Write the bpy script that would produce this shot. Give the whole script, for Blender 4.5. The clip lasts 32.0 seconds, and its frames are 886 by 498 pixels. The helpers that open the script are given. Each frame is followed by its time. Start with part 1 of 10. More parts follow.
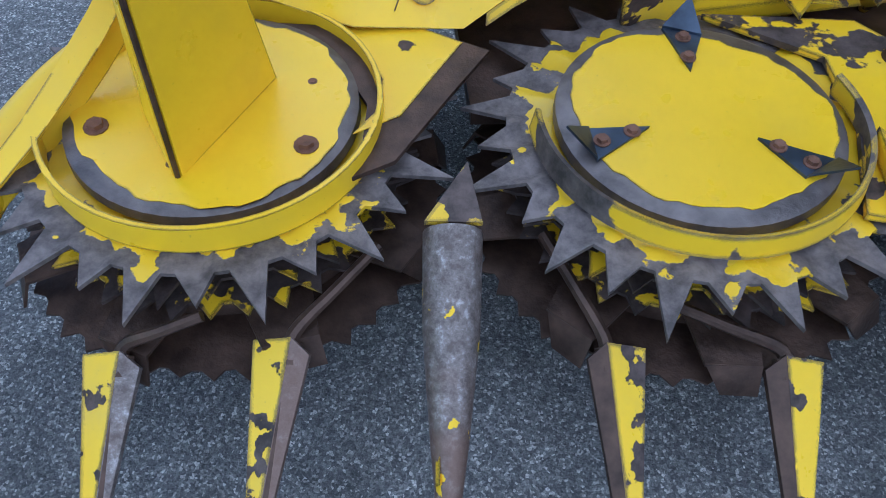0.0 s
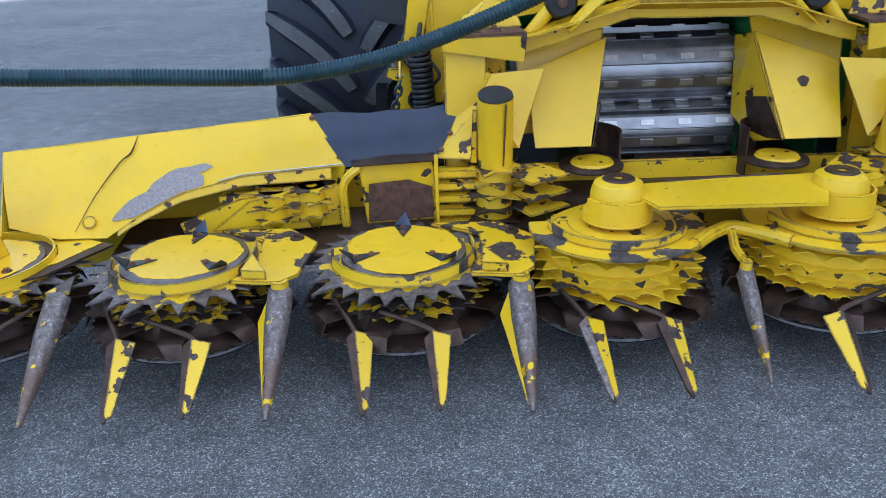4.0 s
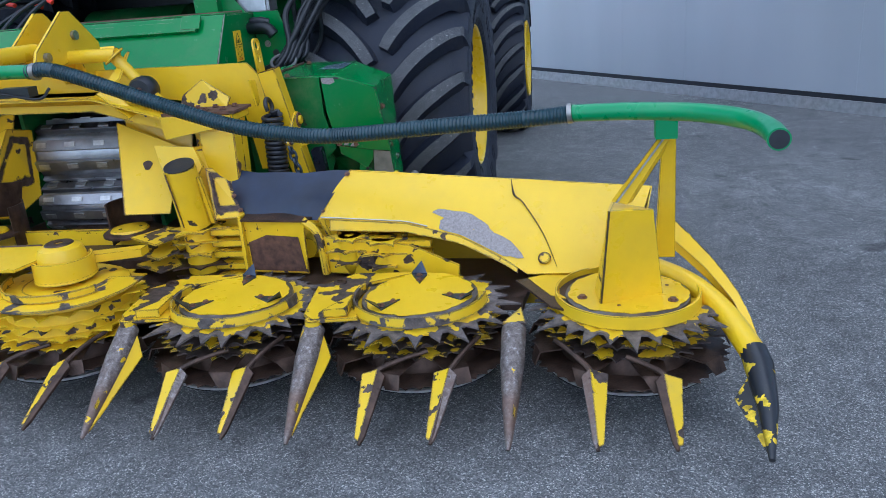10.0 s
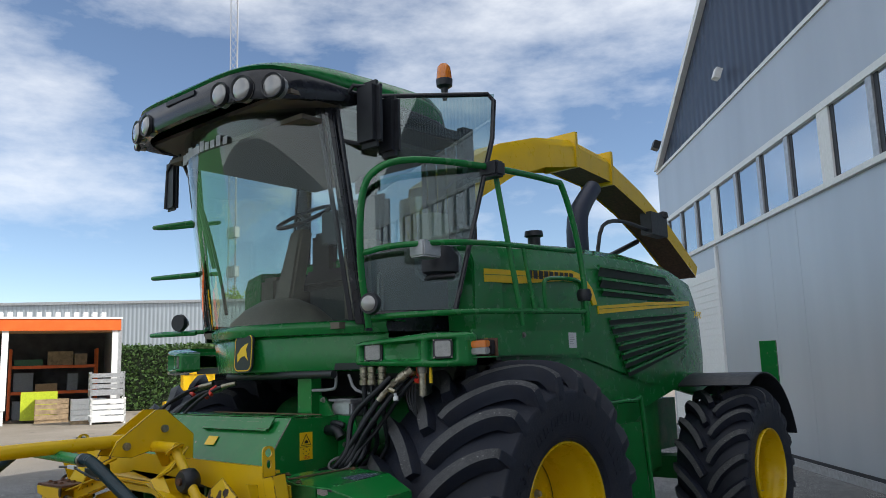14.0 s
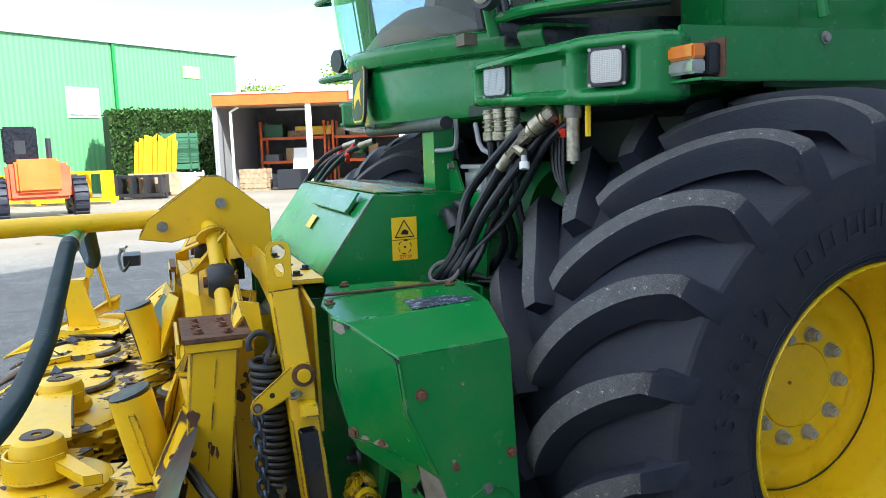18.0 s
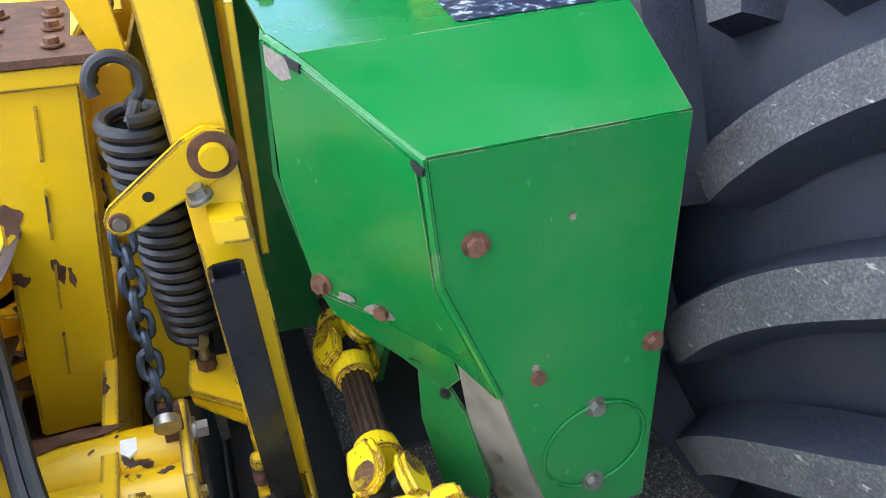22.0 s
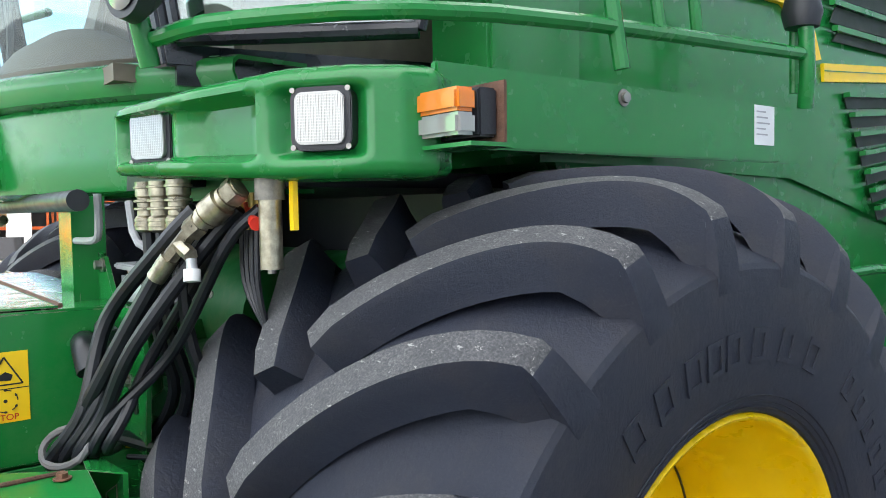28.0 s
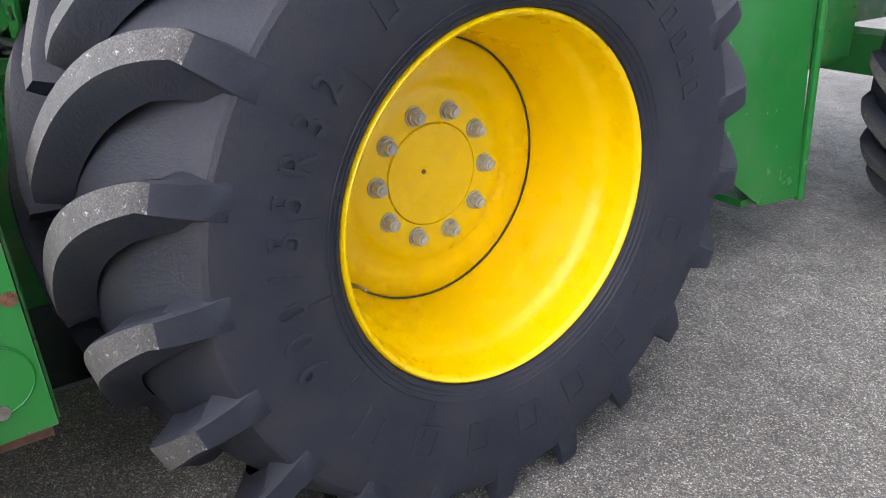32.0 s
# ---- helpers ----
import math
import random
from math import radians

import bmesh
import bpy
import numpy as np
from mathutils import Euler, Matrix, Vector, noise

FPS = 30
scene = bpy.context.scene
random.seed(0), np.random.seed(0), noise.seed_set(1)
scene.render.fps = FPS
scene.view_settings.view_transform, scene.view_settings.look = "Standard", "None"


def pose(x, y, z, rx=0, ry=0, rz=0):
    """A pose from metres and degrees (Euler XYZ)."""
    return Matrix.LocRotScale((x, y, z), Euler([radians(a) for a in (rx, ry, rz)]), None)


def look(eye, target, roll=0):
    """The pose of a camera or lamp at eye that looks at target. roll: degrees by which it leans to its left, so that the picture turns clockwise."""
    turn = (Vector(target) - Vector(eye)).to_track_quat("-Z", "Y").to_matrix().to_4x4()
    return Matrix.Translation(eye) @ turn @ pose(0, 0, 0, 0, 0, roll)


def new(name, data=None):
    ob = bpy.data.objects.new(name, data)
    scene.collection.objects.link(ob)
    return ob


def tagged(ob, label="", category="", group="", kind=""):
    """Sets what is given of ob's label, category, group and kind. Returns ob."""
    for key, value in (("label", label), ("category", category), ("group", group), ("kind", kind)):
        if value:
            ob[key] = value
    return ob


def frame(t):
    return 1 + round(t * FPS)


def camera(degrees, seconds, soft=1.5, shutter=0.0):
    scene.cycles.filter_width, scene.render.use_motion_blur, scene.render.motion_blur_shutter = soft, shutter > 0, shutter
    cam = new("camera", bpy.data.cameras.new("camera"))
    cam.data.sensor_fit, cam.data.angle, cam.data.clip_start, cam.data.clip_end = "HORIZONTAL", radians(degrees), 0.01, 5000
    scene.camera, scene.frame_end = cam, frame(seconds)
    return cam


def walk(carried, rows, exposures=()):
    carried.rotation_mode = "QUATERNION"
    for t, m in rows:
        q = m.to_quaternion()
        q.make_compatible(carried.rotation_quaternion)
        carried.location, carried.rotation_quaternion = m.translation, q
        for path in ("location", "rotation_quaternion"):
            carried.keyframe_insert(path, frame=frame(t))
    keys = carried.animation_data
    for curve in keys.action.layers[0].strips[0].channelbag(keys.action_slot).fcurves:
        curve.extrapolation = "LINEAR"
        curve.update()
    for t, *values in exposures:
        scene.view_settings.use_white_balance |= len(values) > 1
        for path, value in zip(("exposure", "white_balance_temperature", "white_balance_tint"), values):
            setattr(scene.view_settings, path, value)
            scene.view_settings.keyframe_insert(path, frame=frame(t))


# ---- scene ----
cam = camera(59.6, 32.0, soft=0.7)
PATH = [
    (0, (-2.254, -0.921, 1.197), (-2.234, 0.297, -0.389), 1.8),
    (0.5, (-2.157, -1.149, 1.31), (-2.233, 0.227, -0.139), 0.3),
    (1, (-2.06, -1.418, 1.351), (-2.189, 0.104, 0.06), -1.0),
    (1.5, (-1.959, -1.699, 1.381), (-2.074, -0.07, 0.226), -1.6),
    (2, (-1.827, -1.886, 1.412), (-1.928, -0.182, 0.37), -2.4),
    (2.5, (-1.651, -2.05, 1.439), (-1.716, -0.304, 0.466), -1.9),
    (4.5, (-0.693, -2.537, 1.502), (-0.689, -0.692, 0.73), -2.7),
    (5, (-0.445, -2.521, 1.513), (-0.415, -0.664, 0.772), -3.3),
    (5.5, (-0.206, -2.532, 1.514), (-0.172, -0.662, 0.804), -3.6),
    (6, (0.112, -2.588, 1.516), (0.148, -0.71, 0.828), -3.3),
    (6.5, (0.386, -2.594, 1.506), (0.428, -0.706, 0.848), -3.0),
    (7, (0.666, -2.584, 1.514), (0.721, -0.694, 0.861), -2.8),
    (7.5, (0.974, -2.619, 1.478), (1.031, -0.724, 0.842), -2.8),
    (8, (1.265, -2.651, 1.483), (1.308, -0.757, 0.843), -2.5),
    (8.5, (1.54, -2.625, 1.468), (1.529, -0.732, 0.822), -1.9),
    (9, (1.824, -2.636, 1.473), (1.73, -0.749, 0.817), -2.3),
    (9.5, (2.15, -2.684, 1.5), (1.97, -0.804, 0.842), -2.9),
    (10, (2.417, -2.644, 1.491), (2.067, -0.785, 0.842), -4.6),
    (10.5, (2.717, -2.573, 1.561), (2.088, -0.737, 1.079), -4.3),
    (11, (3.07, -2.563, 1.571), (2.288, -0.759, 1.204), -4.0),
    (11.5, (3.364, -2.545, 1.608), (2.52, -0.739, 1.439), -4.0),
    (12, (3.607, -2.425, 1.639), (2.645, -0.672, 1.602), -3.3),
    (12.5, (3.824, -2.301, 1.668), (2.739, -0.626, 1.799), -3.3),
    (13, (4.087, -2.194, 1.703), (2.928, -0.578, 1.909), -2.3),
    (13.5, (4.259, -1.99, 1.687), (3.049, -0.419, 1.951), -2.1),
    (15.5, (4.214, -0.797, 1.69), (2.733, 0.511, 2.004), -0.9),
    (16, (4.044, -0.54, 1.671), (2.483, 0.686, 1.921), -1.9),
    (16.5, (3.888, -0.239, 1.662), (2.223, 0.863, 1.78), -1.6),
    (17, (3.706, -0.009, 1.639), (1.981, 1.003, 1.657), -1.5),
    (17.5, (3.497, 0.198, 1.618), (1.722, 1.113, 1.504), -1.3),
    (18, (3.323, 0.437, 1.584), (1.462, 1.121, 1.322), -1.9),
    (18.5, (3.155, 0.589, 1.538), (1.314, 1.088, 0.936), -2.2),
    (19, (2.897, 0.644, 1.44), (1.172, 1.043, 0.511), -2.0),
    (19.5, (2.718, 0.67, 1.342), (1.134, 1.012, 0.169), -1.3),
    (20, (2.513, 0.767, 1.245), (1.04, 1.052, -0.078), -1.1),
    (20.5, (2.388, 0.821, 1.217), (0.966, 1.051, -0.17), -1.2),
    (21, (2.287, 0.824, 1.231), (0.883, 1.041, -0.177), -1.6),
    (21.5, (2.199, 0.799, 1.304), (0.728, 1.168, -0.001), -2.4),
    (21.7, (2.171, 0.783, 1.34), (0.654, 1.251, 0.123), -0.9),
    (22, (2.137, 0.769, 1.388), (0.541, 1.34, 0.326), 0.1),
    (22.1, (2.126, 0.765, 1.398), (0.51, 1.36, 0.381), 0.2),
    (22.5, (2.076, 0.757, 1.45), (0.409, 1.427, 0.569), 1.0),
    (23, (2.033, 0.755, 1.489), (0.314, 1.475, 0.764), 1.7),
    (23.5, (2.021, 0.745, 1.523), (0.28, 1.531, 0.929), 2.3),
    (24, (2.04, 0.745, 1.549), (0.293, 1.594, 1.071), 2.3),
    (24.5, (2.079, 0.757, 1.576), (0.336, 1.659, 1.191), 1.9),
    (25, (2.127, 0.775, 1.588), (0.39, 1.721, 1.291), 1.8),
    (25.5, (2.166, 0.808, 1.608), (0.462, 1.834, 1.398), 1.0),
    (26, (2.214, 0.843, 1.639), (0.583, 1.996, 1.528), 0.2),
    (26.5, (2.271, 0.883, 1.668), (0.688, 2.105, 1.655), -0.6),
    (29, (2.843, 1.029, 1.577), (1.296, 2.268, 1.306), -1.1),
    (29.5, (2.95, 1.051, 1.545), (1.405, 2.26, 1.157), -0.4),
    (30, (3.01, 1.067, 1.525), (1.458, 2.232, 1.042), 0.2),
    (30.5, (3.038, 1.082, 1.5), (1.485, 2.202, 0.923), 0.1),
    (31, (3.047, 1.099, 1.479), (1.501, 2.186, 0.824), 0.1),
    (31.5, (3.043, 1.13, 1.45), (1.524, 2.194, 0.702), -0.1),
    (32, (3.041, 1.203, 1.431), (1.554, 2.266, 0.619), -0.8),
]
# seconds, stops, kelvin, tint
EXPOSE = [(0, 1.35, 4950, 10), (2, 1.38, 5000, 10), (6, 1.65, 5250, 11), (9, 1.68, 5250, 11), (10, 1.65, 5300, 11), (11, 1.3, 5600, 10), (12, 0.85, 6000, 9), (13, 0.6, 6500, 10), (16, 0.68, 6200, 8), (17, 1.36, 5900, 7), (18, 1.85, 6000, 7), (19, 2.4, 5900, 13), (20, 2.65, 6100, 16), (21, 2.8, 6200, 17), (22, 2.9, 6100, 13), (23, 2.42, 6200, 11), (24.5, 2.35, 6600, 12), (26, 2.26, 6700, 8), (28.5, 2.85, 6800, 10), (29, 3.03, 6950, 11), (30, 3.05, 7100, 13), (31, 3.1, 7300, 16), (32, 3.12, 7300, 17)]
walk(cam, [(t, look(eye, target, roll)) for t, eye, target, roll in PATH], EXPOSE)

# ---- light ----
world = bpy.data.worlds.new("sky")
scene.world = world
world.use_nodes = True
wn = world.node_tree.nodes
wl = world.node_tree.links
sky = wn.new("ShaderNodeTexSky")
sky.sky_type, sky.sun_disc = "NISHITA", False
sky.dust_density = 0.05
sky.altitude = 2000.0
SUN_EL, SUN_AZ = 38.0, 62.0
sky.sun_elevation, sky.sun_rotation = radians(SUN_EL), radians(SUN_AZ)
wl.new(sky.outputs[0], wn["Background"].inputs[0])
wn["Background"].inputs[1].default_value = 0.1
sun_data = bpy.data.lights.new("sun", "SUN")
sun_data.energy, sun_data.angle, sun_data.color = 3.6, radians(0.5), (1.0, 0.95, 0.86)
sun = new("sun", sun_data)
sd = Vector((math.sin(radians(SUN_AZ)) * math.cos(radians(SUN_EL)), math.cos(radians(SUN_AZ)) * math.cos(radians(SUN_EL)), math.sin(radians(SUN_EL))))
sun.matrix_world = look(sd * 50, (0, 0, 0))

# broken clouds over the sky's blue
tcw = wn.new("ShaderNodeTexCoord")
mpw = wn.new("ShaderNodeMapping")
mpw.inputs["Scale"].default_value = (1.0, 1.0, 2.6)
wl.new(tcw.outputs["Generated"], mpw.inputs["Vector"])
cn = wn.new("ShaderNodeTexNoise")
cn.inputs["Scale"].default_value, cn.inputs["Detail"].default_value, cn.inputs["Roughness"].default_value = 2.3, 8.0, 0.58
wl.new(mpw.outputs[0], cn.inputs["Vector"])
cr = wn.new("ShaderNodeValToRGB")
cr.color_ramp.elements[0].position, cr.color_ramp.elements[0].color = 0.375, (0, 0, 0, 1)
cr.color_ramp.elements[1].position, cr.color_ramp.elements[1].color = 0.6, (0.85, 0.85, 0.85, 1)
# added fill: cloud thickens east, overhead and slightly south, mostly unseen, lighting the machine
bank = wn.new("ShaderNodeVectorMath")
bank.operation = "DOT_PRODUCT"
bank.inputs[1].default_value = (0.14, -0.06, 0.13)
wl.new(tcw.outputs["Generated"], bank.inputs[0])
cover_add = wn.new("ShaderNodeMath")
cover_add.operation = "ADD"
wl.new(cn.outputs["Fac"], cover_add.inputs[0])
wl.new(bank.outputs["Value"], cover_add.inputs[1])
wl.new(cover_add.outputs[0], cr.inputs["Fac"])
cm = wn.new("ShaderNodeMix")
cm.data_type = "RGBA"
wl.new(cr.outputs["Color"], cm.inputs[0])
wl.new(sky.outputs[0], cm.inputs[6])
cm.inputs[7].default_value = (7.2, 7.4, 7.7, 1)
wl.new(cm.outputs[2], wn["Background"].inputs[0])

# ---- materials ----
def nodes_of(name):
    m = bpy.data.materials.new(name)
    m.use_nodes = True
    return m, m.node_tree.nodes, m.node_tree.links, m.node_tree.nodes["Principled BSDF"]


def noise_node(n, l, scale, detail=4.0, rough=0.55, stretch=None, world_space=False):
    tc = n.new("ShaderNodeNewGeometry") if world_space else n.new("ShaderNodeTexCoord")
    src = tc.outputs["Position"] if world_space else tc.outputs["Object"]
    if stretch:
        mp = n.new("ShaderNodeMapping")
        mp.inputs["Scale"].default_value = stretch
        l.new(src, mp.inputs["Vector"])
        src = mp.outputs["Vector"]
    t = n.new("ShaderNodeTexNoise")
    t.inputs["Scale"].default_value = scale
    t.inputs["Detail"].default_value = detail
    t.inputs["Roughness"].default_value = rough
    l.new(src, t.inputs["Vector"])
    return t.outputs["Fac"]


def ramp(n, l, fac, stops):
    r = n.new("ShaderNodeValToRGB")
    el = r.color_ramp.elements
    while len(el) < len(stops):
        el.new(0.5)
    for e, (p, c) in zip(el, stops):
        e.position = p
        e.color = (*c, 1) if isinstance(c, tuple) else (c, c, c, 1)
    l.new(fac, r.inputs["Fac"])
    return r.outputs["Color"]


def mixc(n, l, fac, a, b):
    m = n.new("ShaderNodeMix")
    m.data_type = "RGBA"
    for sock, v in ((m.inputs[0], fac), (m.inputs[6], a), (m.inputs[7], b)):
        if hasattr(v, "is_linked"):
            l.new(v, sock)
        elif isinstance(v, tuple):
            sock.default_value = (*v, 1)
        else:
            sock.default_value = v
    return m.outputs[2]


def bump(n, l, b, height, strength, dist):
    k = n.new("ShaderNodeBump")
    k.inputs["Strength"].default_value = strength
    k.inputs["Distance"].default_value = dist
    l.new(height, k.inputs["Height"])
    l.new(k.outputs["Normal"], b.inputs["Normal"])


def plain(name, col, rough=0.5, metal=0.0, var=0.15, scale=18.0, bmp=0.0, coat=0.0):
    """A surface with slight changes of tone and gloss."""
    m, n, l, b = nodes_of(name)
    f = noise_node(n, l, scale, 5)
    lo = tuple(c * (1 - var) for c in col)
    hi = tuple(min(1, c * (1 + var)) for c in col)
    l.new(ramp(n, l, f, [(0.3, lo), (0.7, hi)]), b.inputs["Base Color"])
    l.new(ramp(n, l, f, [(0.3, max(0.02, rough - 0.08)), (0.75, min(1, rough + 0.1))]), b.inputs["Roughness"])
    b.inputs["Metallic"].default_value = metal
    b.inputs["Coat Weight"].default_value = coat
    b.inputs["Coat Roughness"].default_value = 0.12
    if bmp:
        bump(n, l, b, noise_node(n, l, scale * 6, 3), bmp, 0.003)
    return m


def paint(name, col, chips, steel=(0.062, 0.042, 0.036), scale=9.0, rough=0.33, edge=0.0, dirt=0.15, tip=0.0):
    """Enamel on steel: chips where a coarse noise passes a threshold, worn edges, a film of dust."""
    m, n, l, b = nodes_of(name)
    base = ramp(n, l, noise_node(n, l, 2.3, 3, world_space=True), [(0.3, tuple(c * 0.9 for c in col)), (0.7, tuple(min(1, c * 1.06) for c in col))])
    speck = ramp(n, l, noise_node(n, l, 140, 4, 0.7, world_space=True), [(0.66, 0.0), (0.72, 0.35)])
    base = mixc(n, l, speck, base, (0.16, 0.13, 0.08))
    dust = ramp(n, l, noise_node(n, l, 5.0, 6, 0.7, world_space=True), [(0.5, 0.0), (0.8, dirt)])
    base = mixc(n, l, dust, base, (0.3, 0.26, 0.16))
    f = noise_node(n, l, scale, 6, 0.5, world_space=True)
    mask = f
    if edge:
        bev = n.new("ShaderNodeBevel")
        bev.samples = 4
        bev.inputs["Radius"].default_value = edge
        g = n.new("ShaderNodeNewGeometry")
        dot = n.new("ShaderNodeVectorMath")
        dot.operation = "DOT_PRODUCT"
        l.new(bev.outputs[0], dot.inputs[0])
        l.new(g.outputs["Normal"], dot.inputs[1])
        e = n.new("ShaderNodeMapRange")
        e.inputs[1].default_value, e.inputs[2].default_value = 1.0, 0.8
        e.inputs[3].default_value, e.inputs[4].default_value = 0.0, 0.28
        l.new(dot.outputs["Value"], e.inputs[0])
        add = n.new("ShaderNodeMath")
        add.operation = "ADD"
        l.new(f, add.inputs[0])
        l.new(e.outputs[0], add.inputs[1])
        mask = add.outputs[0]
    if tip:
        # worn away towards the tips of a toothed wheel, from the radius tip outwards
        tc = n.new("ShaderNodeTexCoord")
        flat = n.new("ShaderNodeVectorMath")
        flat.operation = "MULTIPLY"
        flat.inputs[1].default_value = (1, 1, 0)
        l.new(tc.outputs["Object"], flat.inputs[0])
        rad = n.new("ShaderNodeVectorMath")
        rad.operation = "LENGTH"
        l.new(flat.outputs[0], rad.inputs[0])
        mr = n.new("ShaderNodeMapRange")
        mr.inputs[1].default_value, mr.inputs[2].default_value = tip - 0.05, tip + 0.05
        mr.inputs[3].default_value, mr.inputs[4].default_value = -0.17, 0.2
        l.new(rad.outputs["Value"], mr.inputs[0])
        ad = n.new("ShaderNodeMath")
        ad.operation = "ADD"
        l.new(mask, ad.inputs[0])
        l.new(mr.outputs[0], ad.inputs[1])
        mask = ad.outputs[0]
    thr = 1.0 - chips
    mk = ramp(n, l, mask, [(thr - 0.006, 0.0), (thr + 0.006, 1.0)])
    metal_col = ramp(n, l, noise_node(n, l, 30, 5, 0.65, world_space=True), [(0.35, tuple(c * 0.6 for c in steel)), (0.65, tuple(min(1, c * 1.7) for c in steel))])
    l.new(mixc(n, l, mk, base, metal_col), b.inputs["Base Color"])
    rr = n.new("ShaderNodeMix")
    l.new(mk, rr.inputs[0])
    l.new(ramp(n, l, noise_node(n, l, 14, 4, world_space=True), [(0.3, rough - 0.06), (0.75, rough + 0.14)]), rr.inputs[2])
    rr.inputs[3].default_value = 0.58
    l.new(rr.outputs[0], b.inputs["Roughness"])
    mm = n.new("ShaderNodeMath")
    mm.operation = "MULTIPLY"
    mm.inputs[1].default_value = 0.45
    l.new(mk, mm.inputs[0])
    l.new(mm.outputs[0], b.inputs["Metallic"])
    inv = n.new("ShaderNodeMath")
    inv.operation = "SUBTRACT"
    inv.inputs[0].default_value = 1.0
    l.new(mk, inv.inputs[1])
    bump(n, l, b, inv.outputs[0], 0.5, 0.0015)
    return m


Y = (0.78, 0.5, 0.002)
YEL = paint("yellow_paint", Y, 0.295, scale=7, edge=0.006)
YEL_WORN = paint("worn_yellow_paint", Y, 0.375, scale=13, edge=0.012, dirt=0.3)
YEL_TOOTH = paint("scraped_yellow_paint", (0.72, 0.47, 0.004), 0.46, steel=(0.075, 0.056, 0.05), scale=14, edge=0.01, dirt=0.35)
YEL_STAR = paint("toothed_wheel_paint", (0.72, 0.47, 0.004), 0.48, steel=(0.125, 0.105, 0.1), scale=13, dirt=0.35, tip=0.255)
YEL_CENTRE = paint("middle_wheel_paint", (0.76, 0.5, 0.004), 0.44, steel=(0.06, 0.045, 0.042), scale=8, dirt=0.2, tip=0.294)
YEL_CLEAN = paint("clean_yellow_paint", (0.8, 0.51, 0.002), 0.235, scale=7, rough=0.3, edge=0.005, dirt=0.1)
YEL_LOW = paint("lower_wheel_paint", (0.7, 0.45, 0.004), 0.53, steel=(0.055, 0.04, 0.036), scale=12, edge=0.008, dirt=0.35)
YEL_BLADE = paint("finger_blade_paint", (0.76, 0.5, 0.004), 0.4, steel=(0.07, 0.052, 0.047), scale=17, edge=0.01, dirt=0.25)
YEL_RAGGED = paint("ragged_yellow_paint", Y, 0.435, steel=(0.095, 0.078, 0.073), scale=7, edge=0.012, dirt=0.2)
GRN = paint("green_paint", (0.008, 0.19, 0.038), 0.27, steel=(0.25, 0.2, 0.17), scale=10, rough=0.17, edge=0.003, dirt=0.1)
GRN_CLEAN = paint("gloss_green_paint", (0.008, 0.185, 0.038), 0.16, scale=6, rough=0.2, dirt=0.06)
# darker, dustier copy of the green, with the shade of inner parts in its colour
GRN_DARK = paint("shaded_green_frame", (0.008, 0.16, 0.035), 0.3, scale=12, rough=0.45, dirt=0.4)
STEEL = plain("brown_worn_steel", (0.072, 0.044, 0.032), 0.5, 0.55, 0.55, 22, 0.4)
STEEL_GREY = plain("grey_worn_steel", (0.14, 0.12, 0.115), 0.42, 0.5, 0.5, 20, 0.3)
BARE = plain("dull_bare_sheet", (0.27, 0.25, 0.22), 0.55, 0.25, 0.35, 14, 0.25)
STEEL_BRIGHT = plain("bright_scoured_steel", (0.5, 0.49, 0.48), 0.36, 0.9, 0.25, 30, 0.2)
ROLL = plain("feed_roll_steel", (0.3, 0.3, 0.31), 0.34, 0.95, 0.3, 9)
DARK_STEEL = plain("blued_knife_steel", (0.055, 0.07, 0.1), 0.36, 0.7, 0.5, 15, 0.2)
RUST = plain("rust", (0.12, 0.06, 0.04), 0.75, 0.2, 0.5, 35, 0.6)
BOLT = plain("zinc_bolt", (0.3, 0.29, 0.27), 0.4, 0.85, 0.3, 60)
BOLT_RUST = plain("rusty_bolt", (0.17, 0.085, 0.055), 0.65, 0.4, 0.4, 60, 0.4)
BLK = plain("black_plastic", (0.016, 0.018, 0.024), 0.45, 0, 0.3, 25, 0.15)
BLK_GLOSS = plain("black_gloss", (0.012, 0.014, 0.02), 0.2, 0, 0.3, 12)
FLAP = plain("dark_rubber_flap", (0.011, 0.019, 0.045), 0.36, 0, 0.35, 7, 0.1)
HOSE = plain("black_hose", (0.007, 0.009, 0.013), 0.42, 0, 0.35, 30, 0.1)
HOSE_BLUE = plain("teal_spiral_hose", (0.01, 0.034, 0.046), 0.36, 0, 0.3, 20)
PIPE_GRN = paint("green_pipe_paint", (0.01, 0.25, 0.08), 0.33, steel=(0.3, 0.22, 0.2), scale=6, rough=0.3)
WHITE = plain("white_plastic", (0.75, 0.76, 0.76), 0.5, 0, 0.06)
ALU = plain("grey_cast_alloy", (0.45, 0.46, 0.48), 0.45, 0.6, 0.2)
AMBER = plain("amber_lens", (0.72, 0.2, 0.015), 0.16, 0, 0.1, coat=0.6)
LENS = plain("clear_lens", (0.34, 0.34, 0.33), 0.14, 0.35, 0.05, 14, 0.0, 0.8)
LENS_RIB = plain("clear_lens_rib", (0.42, 0.42, 0.4), 0.2, 0.2, 0.05, 14, 0.0, 0.8)
RED = plain("red_plastic", (0.65, 0.03, 0.015), 0.4)
ORANGE = plain("orange_paint", (0.78, 0.14, 0.02), 0.45, 0, 0.1, 3)
STICK_Y = plain("yellow_sticker", (0.92, 0.6, 0.012), 0.35, 0, 0.05)
STICK_W = plain("white_sticker", (0.72, 0.74, 0.76), 0.45, 0, 0.06)
INK = plain("black_ink", (0.012, 0.012, 0.014), 0.5)
INK_RED = plain("red_ink", (0.6, 0.03, 0.01), 0.5)
INK_GREY = plain("grey_ink", (0.3, 0.31, 0.33), 0.5)
